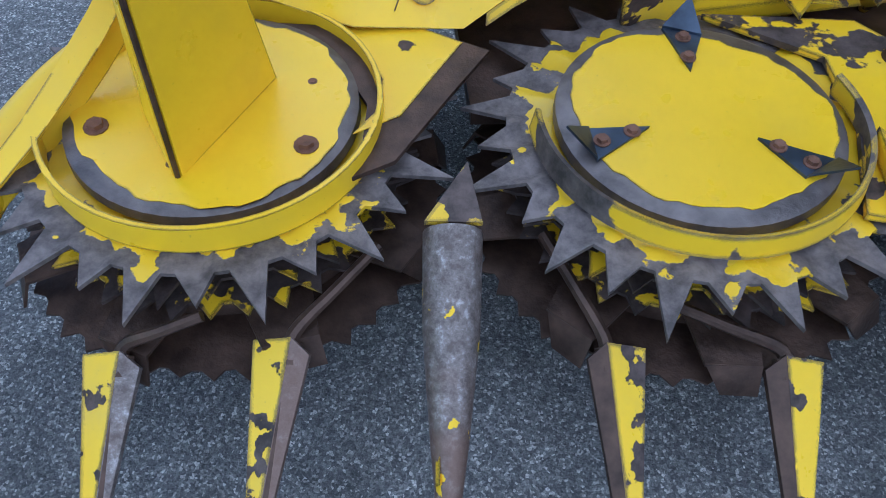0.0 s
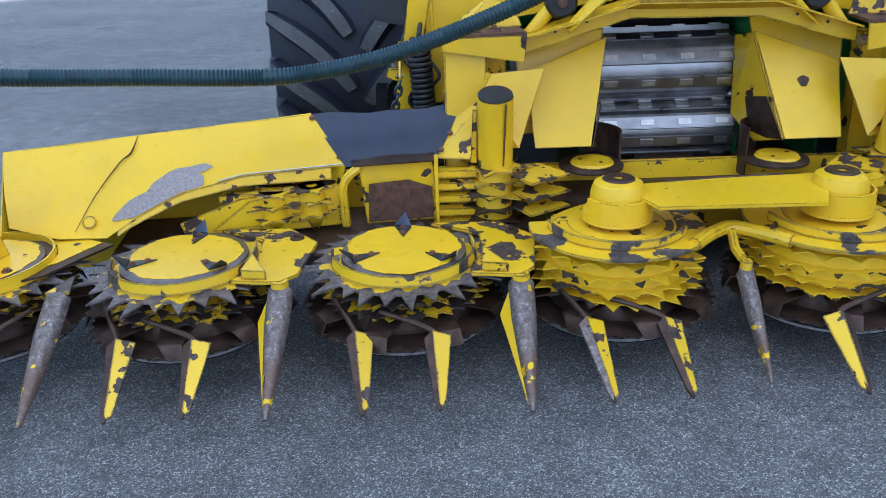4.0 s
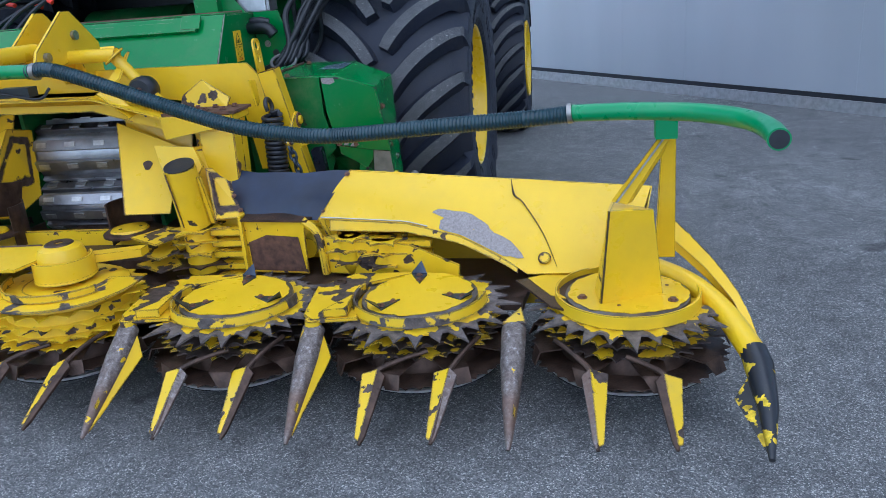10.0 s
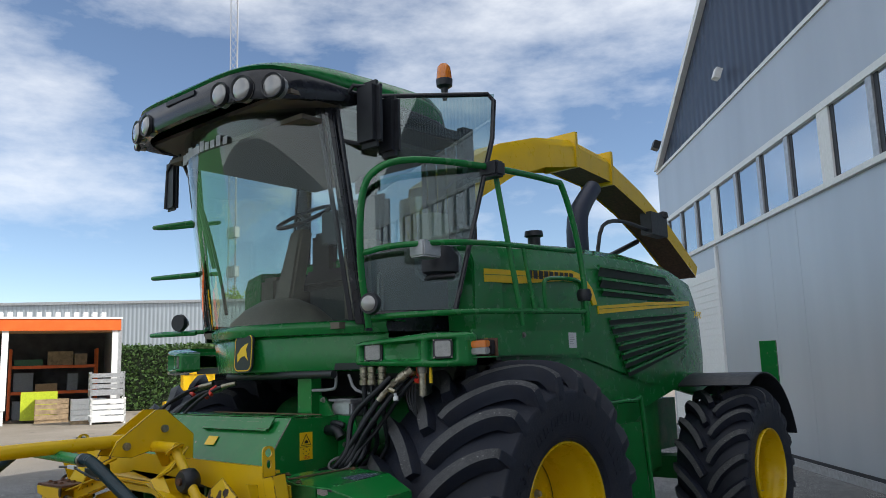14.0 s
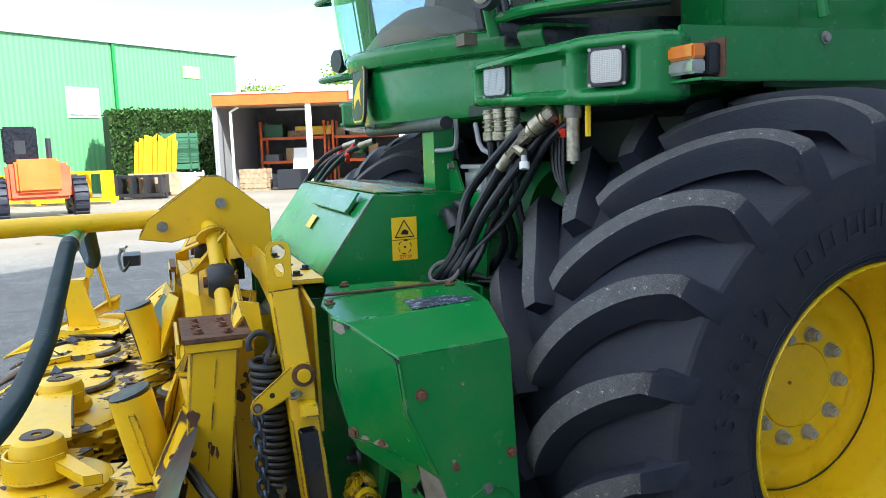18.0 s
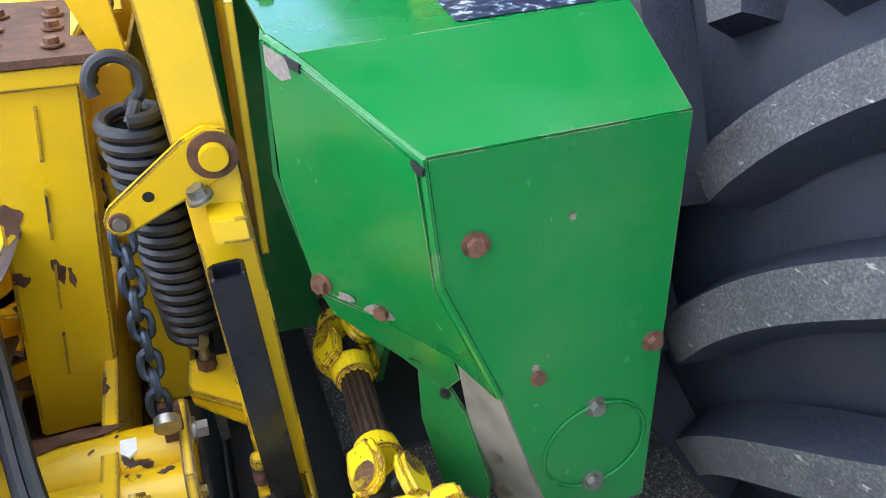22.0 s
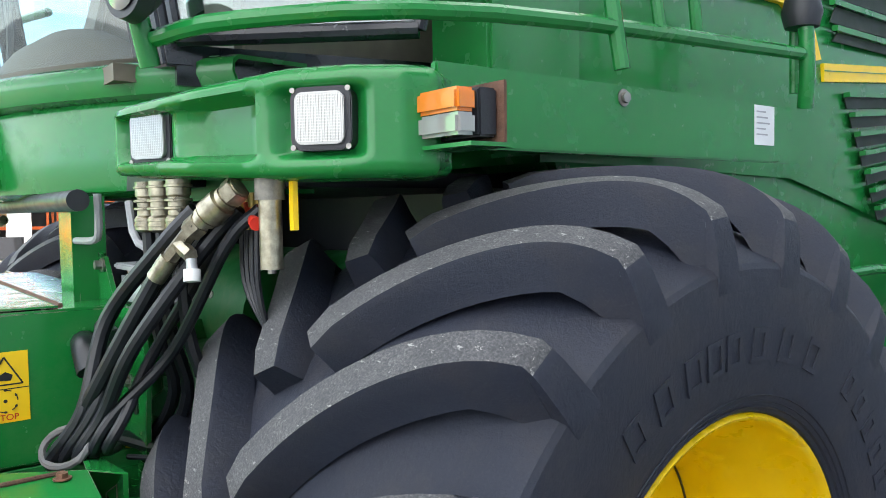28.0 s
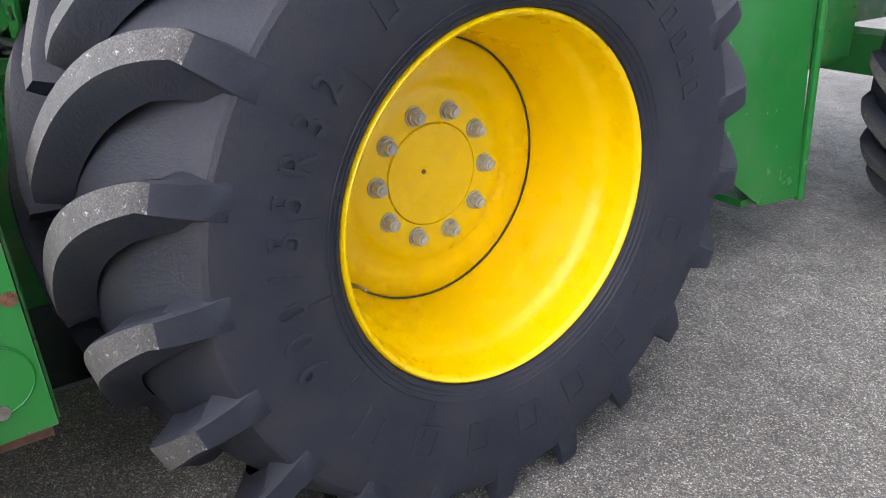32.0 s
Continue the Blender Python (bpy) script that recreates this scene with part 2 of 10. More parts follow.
TEXT_W = plain("white_lettering", (0.5, 0.53, 0.55), 0.5)
SEAT = plain("dark_seat_cloth", (0.03, 0.03, 0.033), 0.85, 0, 0.3, 40)
TRIM_CAB = plain("brown_grey_cab_plastic", (0.15, 0.128, 0.102), 0.6, 0, 0.15)
WOOD = plain("grey_pallet_wood", (0.33, 0.24, 0.15), 0.8, 0, 0.35, 6, 0.3)
GRILLE = plain("dark_grille", (0.008, 0.02, 0.012), 0.6, 0, 0.3)


def rubber():
    """Black tyre rubber with a brownish film of dust, fine pits and small crumbs."""
    m, n, l, b = nodes_of("tyre_rubber")
    f = noise_node(n, l, 4, 6, 0.6)
    col = ramp(n, l, f, [(0.3, (0.0065, 0.0098, 0.022)), (0.7, (0.0115, 0.0165, 0.033))])
    film = ramp(n, l, noise_node(n, l, 9, 6, 0.7), [(0.47, 0.0), (0.7, 0.42)])
    col = mixc(n, l, film, col, (0.034, 0.03, 0.032))
    dust = ramp(n, l, noise_node(n, l, 260, 4, 0.8), [(0.55, 0.0), (0.78, 0.45)])
    col = mixc(n, l, dust, col, (0.07, 0.07, 0.075))
    crumb = ramp(n, l, noise_node(n, l, 95, 2, 0.5), [(0.76, 0.0), (0.78, 0.8)])
    col = mixc(n, l, crumb, col, (0.008, 0.008, 0.01))
    l.new(col, b.inputs["Base Color"])
    l.new(ramp(n, l, f, [(0.3, 0.5), (0.7, 0.66)]), b.inputs["Roughness"])
    bump(n, l, b, noise_node(n, l, 70, 6, 0.75), 0.75, 0.005)
    return m


def scuffed():
    """The running face of the tread bars, scuffed pale, with white scratches along the way of travel."""
    m, n, l, b = nodes_of("scuffed_tread_rubber")
    f = noise_node(n, l, 240, 6, 0.8)
    g = noise_node(n, l, 14, 5, 0.6)
    fine = ramp(n, l, f, [(0.34, (0.03, 0.032, 0.038)), (0.5, (0.075, 0.077, 0.083)), (0.68, (0.2, 0.2, 0.205))])
    tone = ramp(n, l, g, [(0.35, 0.0), (0.65, 0.5)])
    fine = mixc(n, l, tone, fine, (0.035, 0.037, 0.043))
    mark = noise_node(n, l, 90, 4, 0.75, (1, 1, 0.35))
    fine = mixc(n, l, ramp(n, l, mark, [(0.62, 0.0), (0.68, 0.75)]), fine, (0.36, 0.36, 0.35))
    l.new(fine, b.inputs["Base Color"])
    b.inputs["Roughness"].default_value = 0.75
    bump(n, l, b, f, 0.5, 0.004)
    return m


def asphalt():
    """Worn asphalt: mixed grains, pits, patches, oil and tyre marks."""
    m, n, l, b = nodes_of("asphalt")
    tc = n.new("ShaderNodeTexCoord")

    def times(a, c):
        mul = n.new("ShaderNodeMix")
        mul.data_type, mul.blend_type = "RGBA", "MULTIPLY"
        mul.inputs[0].default_value = 1
        l.new(a, mul.inputs[6])
        l.new(c, mul.inputs[7])
        return mul.outputs[2]

    def grains(scale, stops):
        v = n.new("ShaderNodeTexVoronoi")
        v.inputs["Scale"].default_value = scale
        l.new(tc.outputs["Object"], v.inputs["Vector"])
        sep = n.new("ShaderNodeSeparateColor")
        l.new(v.outputs["Color"], sep.inputs[0])
        return ramp(n, l, sep.outputs[0], stops)
    col = grains(230, [(0.0, (0.075, 0.077, 0.08)), (0.5, (0.14, 0.141, 0.143)), (0.85, (0.22, 0.217, 0.21)), (0.96, (0.45, 0.44, 0.42))])
    col = times(col, grains(95, [(0.0, 0.86), (0.6, 1.0), (0.985, 1.25)]))
    col = times(col, ramp(n, l, noise_node(n, l, 330, 3, 0.8), [(0.32, 0.5), (0.55, 1.12), (0.75, 1.45)]))
    col = times(col, ramp(n, l, noise_node(n, l, 7, 8, 0.65), [(0.3, 0.72), (0.5, 1.0), (0.72, 1.3)]))
    col = times(col, ramp(n, l, noise_node(n, l, 0.55, 6, 0.62), [(0.3, 0.72), (0.55, 1.05), (0.72, 1.25)]))
    # paler, warmer yard colour away from the machine, from x -9 to -13
    sx = n.new("ShaderNodeSeparateXYZ")
    l.new(tc.outputs["Object"], sx.inputs[0])
    far = n.new("ShaderNodeMapRange")
    far.inputs[1].default_value, far.inputs[2].default_value = -9.0, -13.0
    l.new(sx.outputs["X"], far.inputs[0])
    pale = ramp(n, l, noise_node(n, l, 0.4, 6, 0.65), [(0.3, (0.19, 0.165, 0.135)), (0.7, (0.27, 0.24, 0.2))])
    col = mixc(n, l, far.outputs[0], col, pale)
    oil = ramp(n, l, noise_node(n, l, 2.1, 4, 0.55), [(0.66, 0.0), (0.72, 0.65)])
    col = mixc(n, l, oil, col, (0.03, 0.03, 0.032))
    chalk = ramp(n, l, noise_node(n, l, 3.4, 9, 0.72), [(0.66, 0.0), (0.73, 0.35)])
    col = mixc(n, l, chalk, col, (0.3, 0.3, 0.29))
    l.new(col, b.inputs["Base Color"])
    b.inputs["Roughness"].default_value = 0.82
    bump(n, l, b, noise_node(n, l, 170, 3, 0.7), 1.0, 0.008)
    return m


def ribbed(name, col, pitch, axis, rough=0.4, metal=0.3, depth=0.02):
    """Trapezoid sheet cladding: ribs as relief, with groove shade also put into the colour."""
    m, n, l, b = nodes_of(name)
    w = n.new("ShaderNodeTexWave")
    w.bands_direction = axis
    w.inputs["Scale"].default_value = 0.314 / pitch
    w.inputs["Distortion"].default_value = 0
    tc = n.new("ShaderNodeTexCoord")
    l.new(tc.outputs["Object"], w.inputs["Vector"])
    c = ramp(n, l, noise_node(n, l, 0.8, 4), [(0.3, tuple(x * 0.9 for x in col)), (0.7, col)])
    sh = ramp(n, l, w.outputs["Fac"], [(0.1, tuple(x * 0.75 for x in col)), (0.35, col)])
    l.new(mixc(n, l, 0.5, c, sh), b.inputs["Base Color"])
    b.inputs["Roughness"].default_value, b.inputs["Metallic"].default_value = rough, metal
    bump(n, l, b, w.outputs["Fac"], 1.0, depth)
    return m


def glass(name, tint, rough=0.0, gain=1.0):
    """Thin tinted glazing: part clear, part mirror by angle."""
    m, n, l, b = nodes_of(name)
    out = n["Material Output"]
    tr = n.new("ShaderNodeBsdfTransparent")
    tr.inputs[0].default_value = (*tint, 1)
    gl = n.new("ShaderNodeBsdfGlossy")
    gl.inputs["Roughness"].default_value = rough
    gl.inputs[0].default_value = (0.9, 0.95, 0.95, 1)
    lw = n.new("ShaderNodeLayerWeight")
    lw.inputs["Blend"].default_value = 0.5
    gloss = ramp(n, l, lw.outputs["Facing"], [(0.0, 0.09 * gain), (0.5, 0.15 * gain), (0.75, min(0.6, 0.32 * gain)), (1.0, 0.97)])
    mx = n.new("ShaderNodeMixShader")
    l.new(gloss, mx.inputs[0])
    l.new(tr.outputs[0], mx.inputs[1])
    l.new(gl.outputs[0], mx.inputs[2])
    l.new(mx.outputs[0], out.inputs[0])
    return m


def leaves(name, a, c):
    m, n, l, b = nodes_of(name)
    g = n.new("ShaderNodeNewGeometry")
    l.new(ramp(n, l, g.outputs["Random Per Island"], [(0.0, a), (1.0, c)]), b.inputs["Base Color"])
    b.inputs["Roughness"].default_value = 0.5
    return m


def mirror_panels():
    m, n, l, b = nodes_of("silver_cladding")
    f = noise_node(n, l, 1.2, 3, 0.5, (1, 1, 0.2))
    l.new(ramp(n, l, f, [(0.3, (0.44, 0.475, 0.525)), (0.7, (0.5, 0.535, 0.585))]), b.inputs["Base Color"])
    b.inputs["Metallic"].default_value = 0.3
    b.inputs["Roughness"].default_value = 0.36
    bump(n, l, b, noise_node(n, l, 220, 2, 0.5, (1, 1, 0.3)), 0.05, 0.002)
    return m


def decal():
    m, n, l, b = nodes_of("torn_decal")
    f = noise_node(n, l, 60, 6, 0.75)
    l.new(ramp(n, l, f, [(0.47, (0.012, 0.015, 0.045)), (0.55, (0.04, 0.06, 0.13)), (0.58, (0.5, 0.55, 0.6))]), b.inputs["Base Color"])
    b.inputs["Roughness"].default_value = 0.45
    return m


TYRE, TREAD, GROUND = rubber(), scuffed(), asphalt()
SILVER, DECAL = mirror_panels(), decal()
GLASS = glass("tinted_cab_glass", (0.78, 0.86, 0.83), gain=1.0)
GLASS_SCREEN = glass("tinted_windscreen_glass", (0.7, 0.78, 0.76), gain=0.8)
GLASS_DOOR = glass("tinted_door_glass", (0.72, 0.8, 0.78), gain=1.25)
GLASS_CLEAR = glass("clear_glass", (0.85, 0.9, 0.9))

# ---- building blocks ----
def thing(name, at, label, category, group=""):
    return_ob = new(name)
    return_ob.empty_display_size = 0.1
    return_ob.location = at
    return tagged(return_ob, label, category, group)


def mesh_of(name, bm, mat, bev=0.0, sharp=35):
    bmesh.ops.remove_doubles(bm, verts=bm.verts, dist=0.00005)
    if bev:
        bmesh.ops.bevel(bm, geom=bm.edges[:], offset=bev, segments=2, affect="EDGES", clamp_overlap=True)
    bmesh.ops.recalc_face_normals(bm, faces=bm.faces)
    me = bpy.data.meshes.new(name)
    bm.to_mesh(me)
    bm.free()
    me.materials.append(mat)
    me.shade_smooth()
    me.set_sharp_from_angle(angle=radians(sharp))
    return me


def part(name, bm, mat, parent=None, label="", bev=0.0, m=None, sharp=35):
    """One mesh under a thing or a part; bm may be a bmesh or a mesh already made."""
    me = bm if isinstance(bm, bpy.types.Mesh) else mesh_of(name, bm, mat, bev, sharp)
    ob = new(name, me)
    if parent is not None:
        ob.parent = parent
        if parent.type == "EMPTY":
            ob.matrix_parent_inverse = parent.matrix_basis.inverted()
    if m is not None:
        ob.matrix_basis = m
    if label:
        ob["label"] = label
    return ob


def V(*a):
    return Vector(a)


def add_box(bm, x0, x1, y0, y1, z0, z1, m=None):
    ret = bmesh.ops.create_cube(bm, size=1)
    k = Matrix.LocRotScale(((x0 + x1) / 2, (y0 + y1) / 2, (z0 + z1) / 2), None, (abs(x1 - x0), abs(y1 - y0), abs(z1 - z0)))
    bmesh.ops.transform(bm, matrix=(m @ k) if m else k, verts=ret["verts"])
    return bm


def bx(*a, m=None):
    return add_box(bmesh.new(), *a, m=m)


def add_prism(bm, pts, vec):
    """A polygon in space pushed along vec."""
    vec = Vector(vec)
    a = [bm.verts.new(p) for p in pts]
    b = [bm.verts.new(Vector(p) + vec) for p in pts]
    bm.faces.new(a)
    bm.faces.new(b[::-1])
    for i in range(len(a)):
        j = (i + 1) % len(a)
        bm.faces.new((a[i], b[i], b[j], a[j]))
    return bm


def prism(pts, vec):
    return add_prism(bmesh.new(), pts, vec)


def sheet(pts, th=0.006):
    """A flat plate of a given thickness from the outline of one face."""
    p = [Vector(q) for q in pts]
    nrm = Vector((0, 0, 0))
    for i in range(len(p)):
        nrm += (p[i] - p[0]).cross(p[(i + 1) % len(p)] - p[0])
    return prism(p, nrm.normalized() * -th)


def add_tube(bm, pts, r, n=10, closed=False, smooth=0, cap=True):
    """A round bar along points; r may be a list. smooth: extra points on a spline between."""
    P = [Vector(p) for p in pts]
    R = list(r) if isinstance(r, (list, tuple)) else [r] * len(P)
    if smooth:
        Q, S = [], []
        m = len(P)
        for i in range(m if closed else m - 1):
            a, b, c, d = (P[(i - 1) % m] if closed or i > 0 else P[i] * 2 - P[i + 1]), P[i], P[(i + 1) % m], (P[(i + 2) % m] if closed or i + 2 < m else P[i + 1] * 2 - P[i])
            for k in range(smooth):
                t = k / smooth
                Q.append(0.5 * (2 * b + (c - a) * t + (2 * a - 5 * b + 4 * c - d) * t * t + (3 * b - a - 3 * c + d) * t ** 3))
                S.append(R[i] * (1 - t) + R[(i + 1) % m] * t)
        if not closed:
            Q.append(P[-1])
            S.append(R[-1])
        P, R = Q, S
    rings = []
    up = None
    for i, p in enumerate(P):
        q = P[(i + 1) % len(P)] if closed or i + 1 < len(P) else p
        o = P[i - 1] if closed or i > 0 else p
        t = (q - o).normalized()
        if up is None:
            up = t.orthogonal().normalized()
        up = (up - t * up.dot(t)).normalized()
        w = t.cross(up)
        rings.append([bm.verts.new(p + (up * math.cos(k * math.tau / n) + w * math.sin(k * math.tau / n)) * R[i]) for k in range(n)])
    for i in range(len(rings) if closed else len(rings) - 1):
        a, b = rings[i], rings[(i + 1) % len(rings)]
        for k in range(n):
            bm.faces.new((a[k], a[(k + 1) % n], b[(k + 1) % n], b[k]))
    if cap and not closed:
        bm.faces.new(rings[0][::-1])
        bm.faces.new(rings[-1])
    return bm


def tube(pts, r, n=10, closed=False, smooth=0):
    return add_tube(bmesh.new(), pts, r, n, closed, smooth)


def add_lathe(bm, prof, n=32, m=None, a0=0.0, a1=math.tau):
    """Profile (radius, height) turned round z, whole or through an arc; the profile is a closed loop when its first and last points meet."""
    full = abs(a1 - a0) > math.tau - 0.001
    steps = n if full else n + 1
    rings = []
    for i in range(steps):
        a = a0 + (a1 - a0) * i / n
        ring = []
        for r, z in prof:
            p = Vector((r * math.cos(a), r * math.sin(a), z))
            ring.append(bm.verts.new(m @ p if m else p))
        rings.append(ring)
    for i in range(n):
        a, b = rings[i], rings[(i + 1) % steps]
        for k in range(len(prof) - 1):
            bm.faces.new((a[k], b[k], b[k + 1], a[k + 1]))
    if not full and prof[0] == prof[-1]:
        for ring in (rings[0], rings[-1]):
            try:
                bm.faces.new(ring[:-1])
            except ValueError:
                pass
    return bm


def lathe(prof, n=32, m=None, a0=0.0, a1=math.tau):
    return add_lathe(bmesh.new(), prof, n, m, a0, a1)


def rod(a, b, r, n=12, r2=None):
    return tube([a, b], [r, r if r2 is None else r2], n)


def add_bolt(bm, p, normal, r=0.009, h=0.008):
    nrm = Vector(normal).normalized()
    add_tube(bm, [p, Vector(p) + nrm * h * 0.25], r * 1.5, 12)
    add_tube(bm, [Vector(p) + nrm * h * 0.25, Vector(p) + nrm * h], r, 6)
    return bm


def bolts(items, r=0.009, h=0.008):
    bm = bmesh.new()
    for p, nrm in items:
        add_bolt(bm, p, nrm, r, h)
    return bm


def bolt(name, p, nrm, parent, mat=None, r=0.009, h=0.008):
    return part(name, bolts([(p, nrm)], r, h), mat or BOLT_RUST, parent)


def square_tube(a, b, w, d, wall=0.006, roll=0.0):
    """A hollow box section from a to b, open at the ends."""
    a, b = Vector(a), Vector(b)
    t = (b - a).normalized()
    u = t.cross(V(0, 1, 0)).normalized()
    v = t.cross(u).normalized()
    bm = bmesh.new()
    rings = []
    for p in (a, b):
        for s in (1.0, 0.0):
            ww, dd = w / 2 - (0 if s else wall), d / 2 - (0 if s else wall)
            rings.append([bm.verts.new(p + u * x * ww + v * y * dd) for x, y in ((-1, -1), (1, -1), (1, 1), (-1, 1))])
    o0, i0, o1, i1 = rings
    for k in range(4):
        j = (k + 1) % 4
        bm.faces.new((o0[k], o0[j], o1[j], o1[k]))
        bm.faces.new((i0[j], i0[k], i1[k], i1[j]))
        bm.faces.new((o0[j], o0[k], i0[k], i0[j]))
        bm.faces.new((o1[k], o1[j], i1[j], i1[k]))
    return bm


def text_mesh(txt, size, depth, mat, name, parent, m, label=""):
    cu = bpy.data.curves.new(name, "FONT")
    cu.body, cu.size, cu.extrude, cu.align_x, cu.align_y = txt, size, depth, "CENTER", "CENTER"
    tmp = bpy.data.objects.new(name, cu)
    scene.collection.objects.link(tmp)
    dg = bpy.context.evaluated_depsgraph_get()
    me = bpy.data.meshes.new_from_object(tmp.evaluated_get(dg))
    bpy.data.objects.remove(tmp)
    me.name = name
    me.materials.clear()
    me.materials.append(mat)
    return part(name, me, mat, parent, label, m=m)


def holed_plate(loops, thick, mat):
    """A flat plate from closed outlines: the first is its edge, the others are holes."""
    cu = bpy.data.curves.new("plate", "CURVE")
    cu.dimensions, cu.fill_mode, cu.extrude = "2D", "BOTH", thick / 2
    for loop in loops:
        sp = cu.splines.new("POLY")
        sp.points.add(len(loop) - 1)
        for p, (x, y) in zip(sp.points, loop):
            p.co = (x, y, 0, 1)
        sp.use_cyclic_u = True
    tmp = bpy.data.objects.new("plate", cu)
    scene.collection.objects.link(tmp)
    me = bpy.data.meshes.new_from_object(tmp.evaluated_get(bpy.context.evaluated_depsgraph_get()))
    bpy.data.objects.remove(tmp)
    me.materials.clear()
    me.materials.append(mat)
    return me


def oblong(w, h, y, n=10):
    """Outline of a slot w wide and h high about (0, y)."""
    r, e = w / 2, max(0.0, h / 2 - w / 2)
    top = [(r * math.cos(a), y + e + r * math.sin(a)) for a in [math.pi * k / n for k in range(n + 1)]]
    return top + [(-x, 2 * y - z) for x, z in top]


def axes(o, xdir, ydir):
    """A frame at o with its x and y along the given ways."""
    x = Vector(xdir).normalized()
    z = x.cross(Vector(ydir)).normalized()
    y = z.cross(x)
    return Matrix.Translation(o) @ Matrix((x, y, z)).transposed().to_4x4()

# ---- ground ----
ground_bm = bmesh.new()
bmesh.ops.create_grid(ground_bm, x_segments=2, y_segments=2, size=600)
tagged(part("ground", ground_bm, GROUND), "worn grey asphalt yard with oil stains", "ground", kind="structure")

# ---- maize header ----
header = thing("maize_header", (0, 0, 0), "worn yellow eight-rotor maize header with chipped paint", "header")


def star(n, r_root, tips, th, z, r_in=0.05, drop=0.0, seed=1):
    """A toothed disc: tips is a cycle of tooth radii."""
    rnd = random.Random(seed)
    bm = bmesh.new()
    top, bot, itop, ibot = [], [], [], []
    for i in range(n):
        a = math.tau * i / n
        w = math.tau / n
        rt = tips[i % len(tips)] * rnd.uniform(0.98, 1.01)
        for da, r, dz in ((-0.36, r_root, 0), (0.05, rt, -drop), (0.36, r_root, 0)):
            x, y = r * math.cos(a + da * w), r * math.sin(a + da * w)
            top.append(bm.verts.new((x, y, z + dz)))
            bot.append(bm.verts.new((x, y, z + dz - th)))
            x, y = r_in * math.cos(a + da * w), r_in * math.sin(a + da * w)
            itop.append(bm.verts.new((x, y, z)))
            ibot.append(bm.verts.new((x, y, z - th)))
    m = len(top)
    for i in range(m):
        j = (i + 1) % m
        bm.faces.new((top[i], top[j], itop[j], itop[i]))
        bm.faces.new((bot[j], bot[i], ibot[i], ibot[j]))
        bm.faces.new((top[j], top[i], bot[i], bot[j]))
    return bm


def saw_mesh():
    return mesh_of("saw_disc", star(44, 0.332, [0.352, 0.350, 0.346], 0.004, 0.215, 0.24, seed=4), STEEL)


def paddle_bm(a):
    """A bent scraper that hangs below the toothed wheels."""
    m = Matrix.Rotation(a, 4, "Z")
    bm = bmesh.new()
    add_prism(bm, [m @ V(0.2, -0.05, 0.27), m @ V(0.335, -0.03, 0.262), m @ V(0.34, 0.05, 0.262), m @ V(0.2, 0.07, 0.27)], (0, 0, -0.005))
    add_prism(bm, [m @ V(0.333, -0.03, 0.263), m @ V(0.34, 0.05, 0.263), m @ V(0.362, 0.052, 0.215), m @ V(0.356, 0.0, 0.212)], m.to_3x3() @ V(-0.005, 0, 0))
    return bm


def knife_bm():
    """A folded triangular knife plate with its two bolt holes' seat."""
    bm = bmesh.new()
    add_prism(bm, [(-0.075, 0, 0), (0.01, -0.03, 0), (0.03, 0.03, 0)], (0, 0, 0.005))
    add_prism(bm, [(0.01, -0.03, 0.0045), (0.03, 0.03, 0.0045), (0.062, -0.012, 0.04)], (0.0, 0.0, 0.005))
    return bm


M_SAW = saw_mesh()
M_WHEEL = [mesh_of("tooth_wheel", star(26, 0.285, [0.376, 0.325, 0.358, 0.335], 0.007, 0.384, 0.1, 0.01, seed=k), YEL_STAR) for k in (1, 2)]
M_WHEEL2 = mesh_of("tooth_wheel", star(30, 0.262, [0.305, 0.295], 0.006, 0.338, 0.1, 0.004, 7), YEL_LOW)
M_WHEEL3 = mesh_of("tooth_wheel", star(36, 0.272, [0.302], 0.006, 0.296, 0.1, 0.0, 9), YEL_LOW)
M_DRUM = mesh_of("drum", lathe([(0.0, 0.37), (0.19, 0.37), (0.2, 0.345), (0.205, 0.30), (0.22, 0.27), (0.24, 0.235), (0.24, 0.2), (0.2, 0.18), (0.0, 0.18)], 32), STEEL)
M_BASE = mesh_of("base_pan", lathe([(0.0, 0.2), (0.27, 0.2), (0.29, 0.19), (0.295, 0.165), (0.25, 0.15), (0.0, 0.15)], 40), BLK_GLOSS)
M_STRIPE = mesh_of("wear_ring", lathe([(0.292, 0.185), (0.299, 0.18), (0.299, 0.172), (0.293, 0.168), (0.292, 0.185)], 40), STEEL_BRIGHT)
M_PAD = mesh_of("paddle", paddle_bm(0), STEEL)
M_KNIFE = mesh_of("knife", knife_bm(), DARK_STEEL)
M_COVER = mesh_of("cover_rim", lathe([(0.0, 0.418), (0.2, 0.418), (0.214, 0.412), (0.216, 0.395), (0.15, 0.385), (0.0, 0.385)], 48), STEEL_GREY)


def uneven_disc(r, z, seed):
    """The patch of paint left on a cover, with a ragged outline."""
    rnd = random.Random(seed)
    ph = [rnd.uniform(0, 6.28) for _ in range(5)]
    pts = []
    for i in range(72):
        a = math.tau * i / 72
        k = r * (1 + 0.03 * math.sin(2 * a + ph[0]) + 0.025 * math.sin(3 * a + ph[1]) + 0.014 * math.sin(9 * a + ph[2]) + 0.012 * math.sin(17 * a + ph[3]) + 0.008 * math.sin(29 * a + ph[4]))
        pts.append((k * math.cos(a), k * math.sin(a), z))
    return prism(pts, (0, 0, 0.0012))


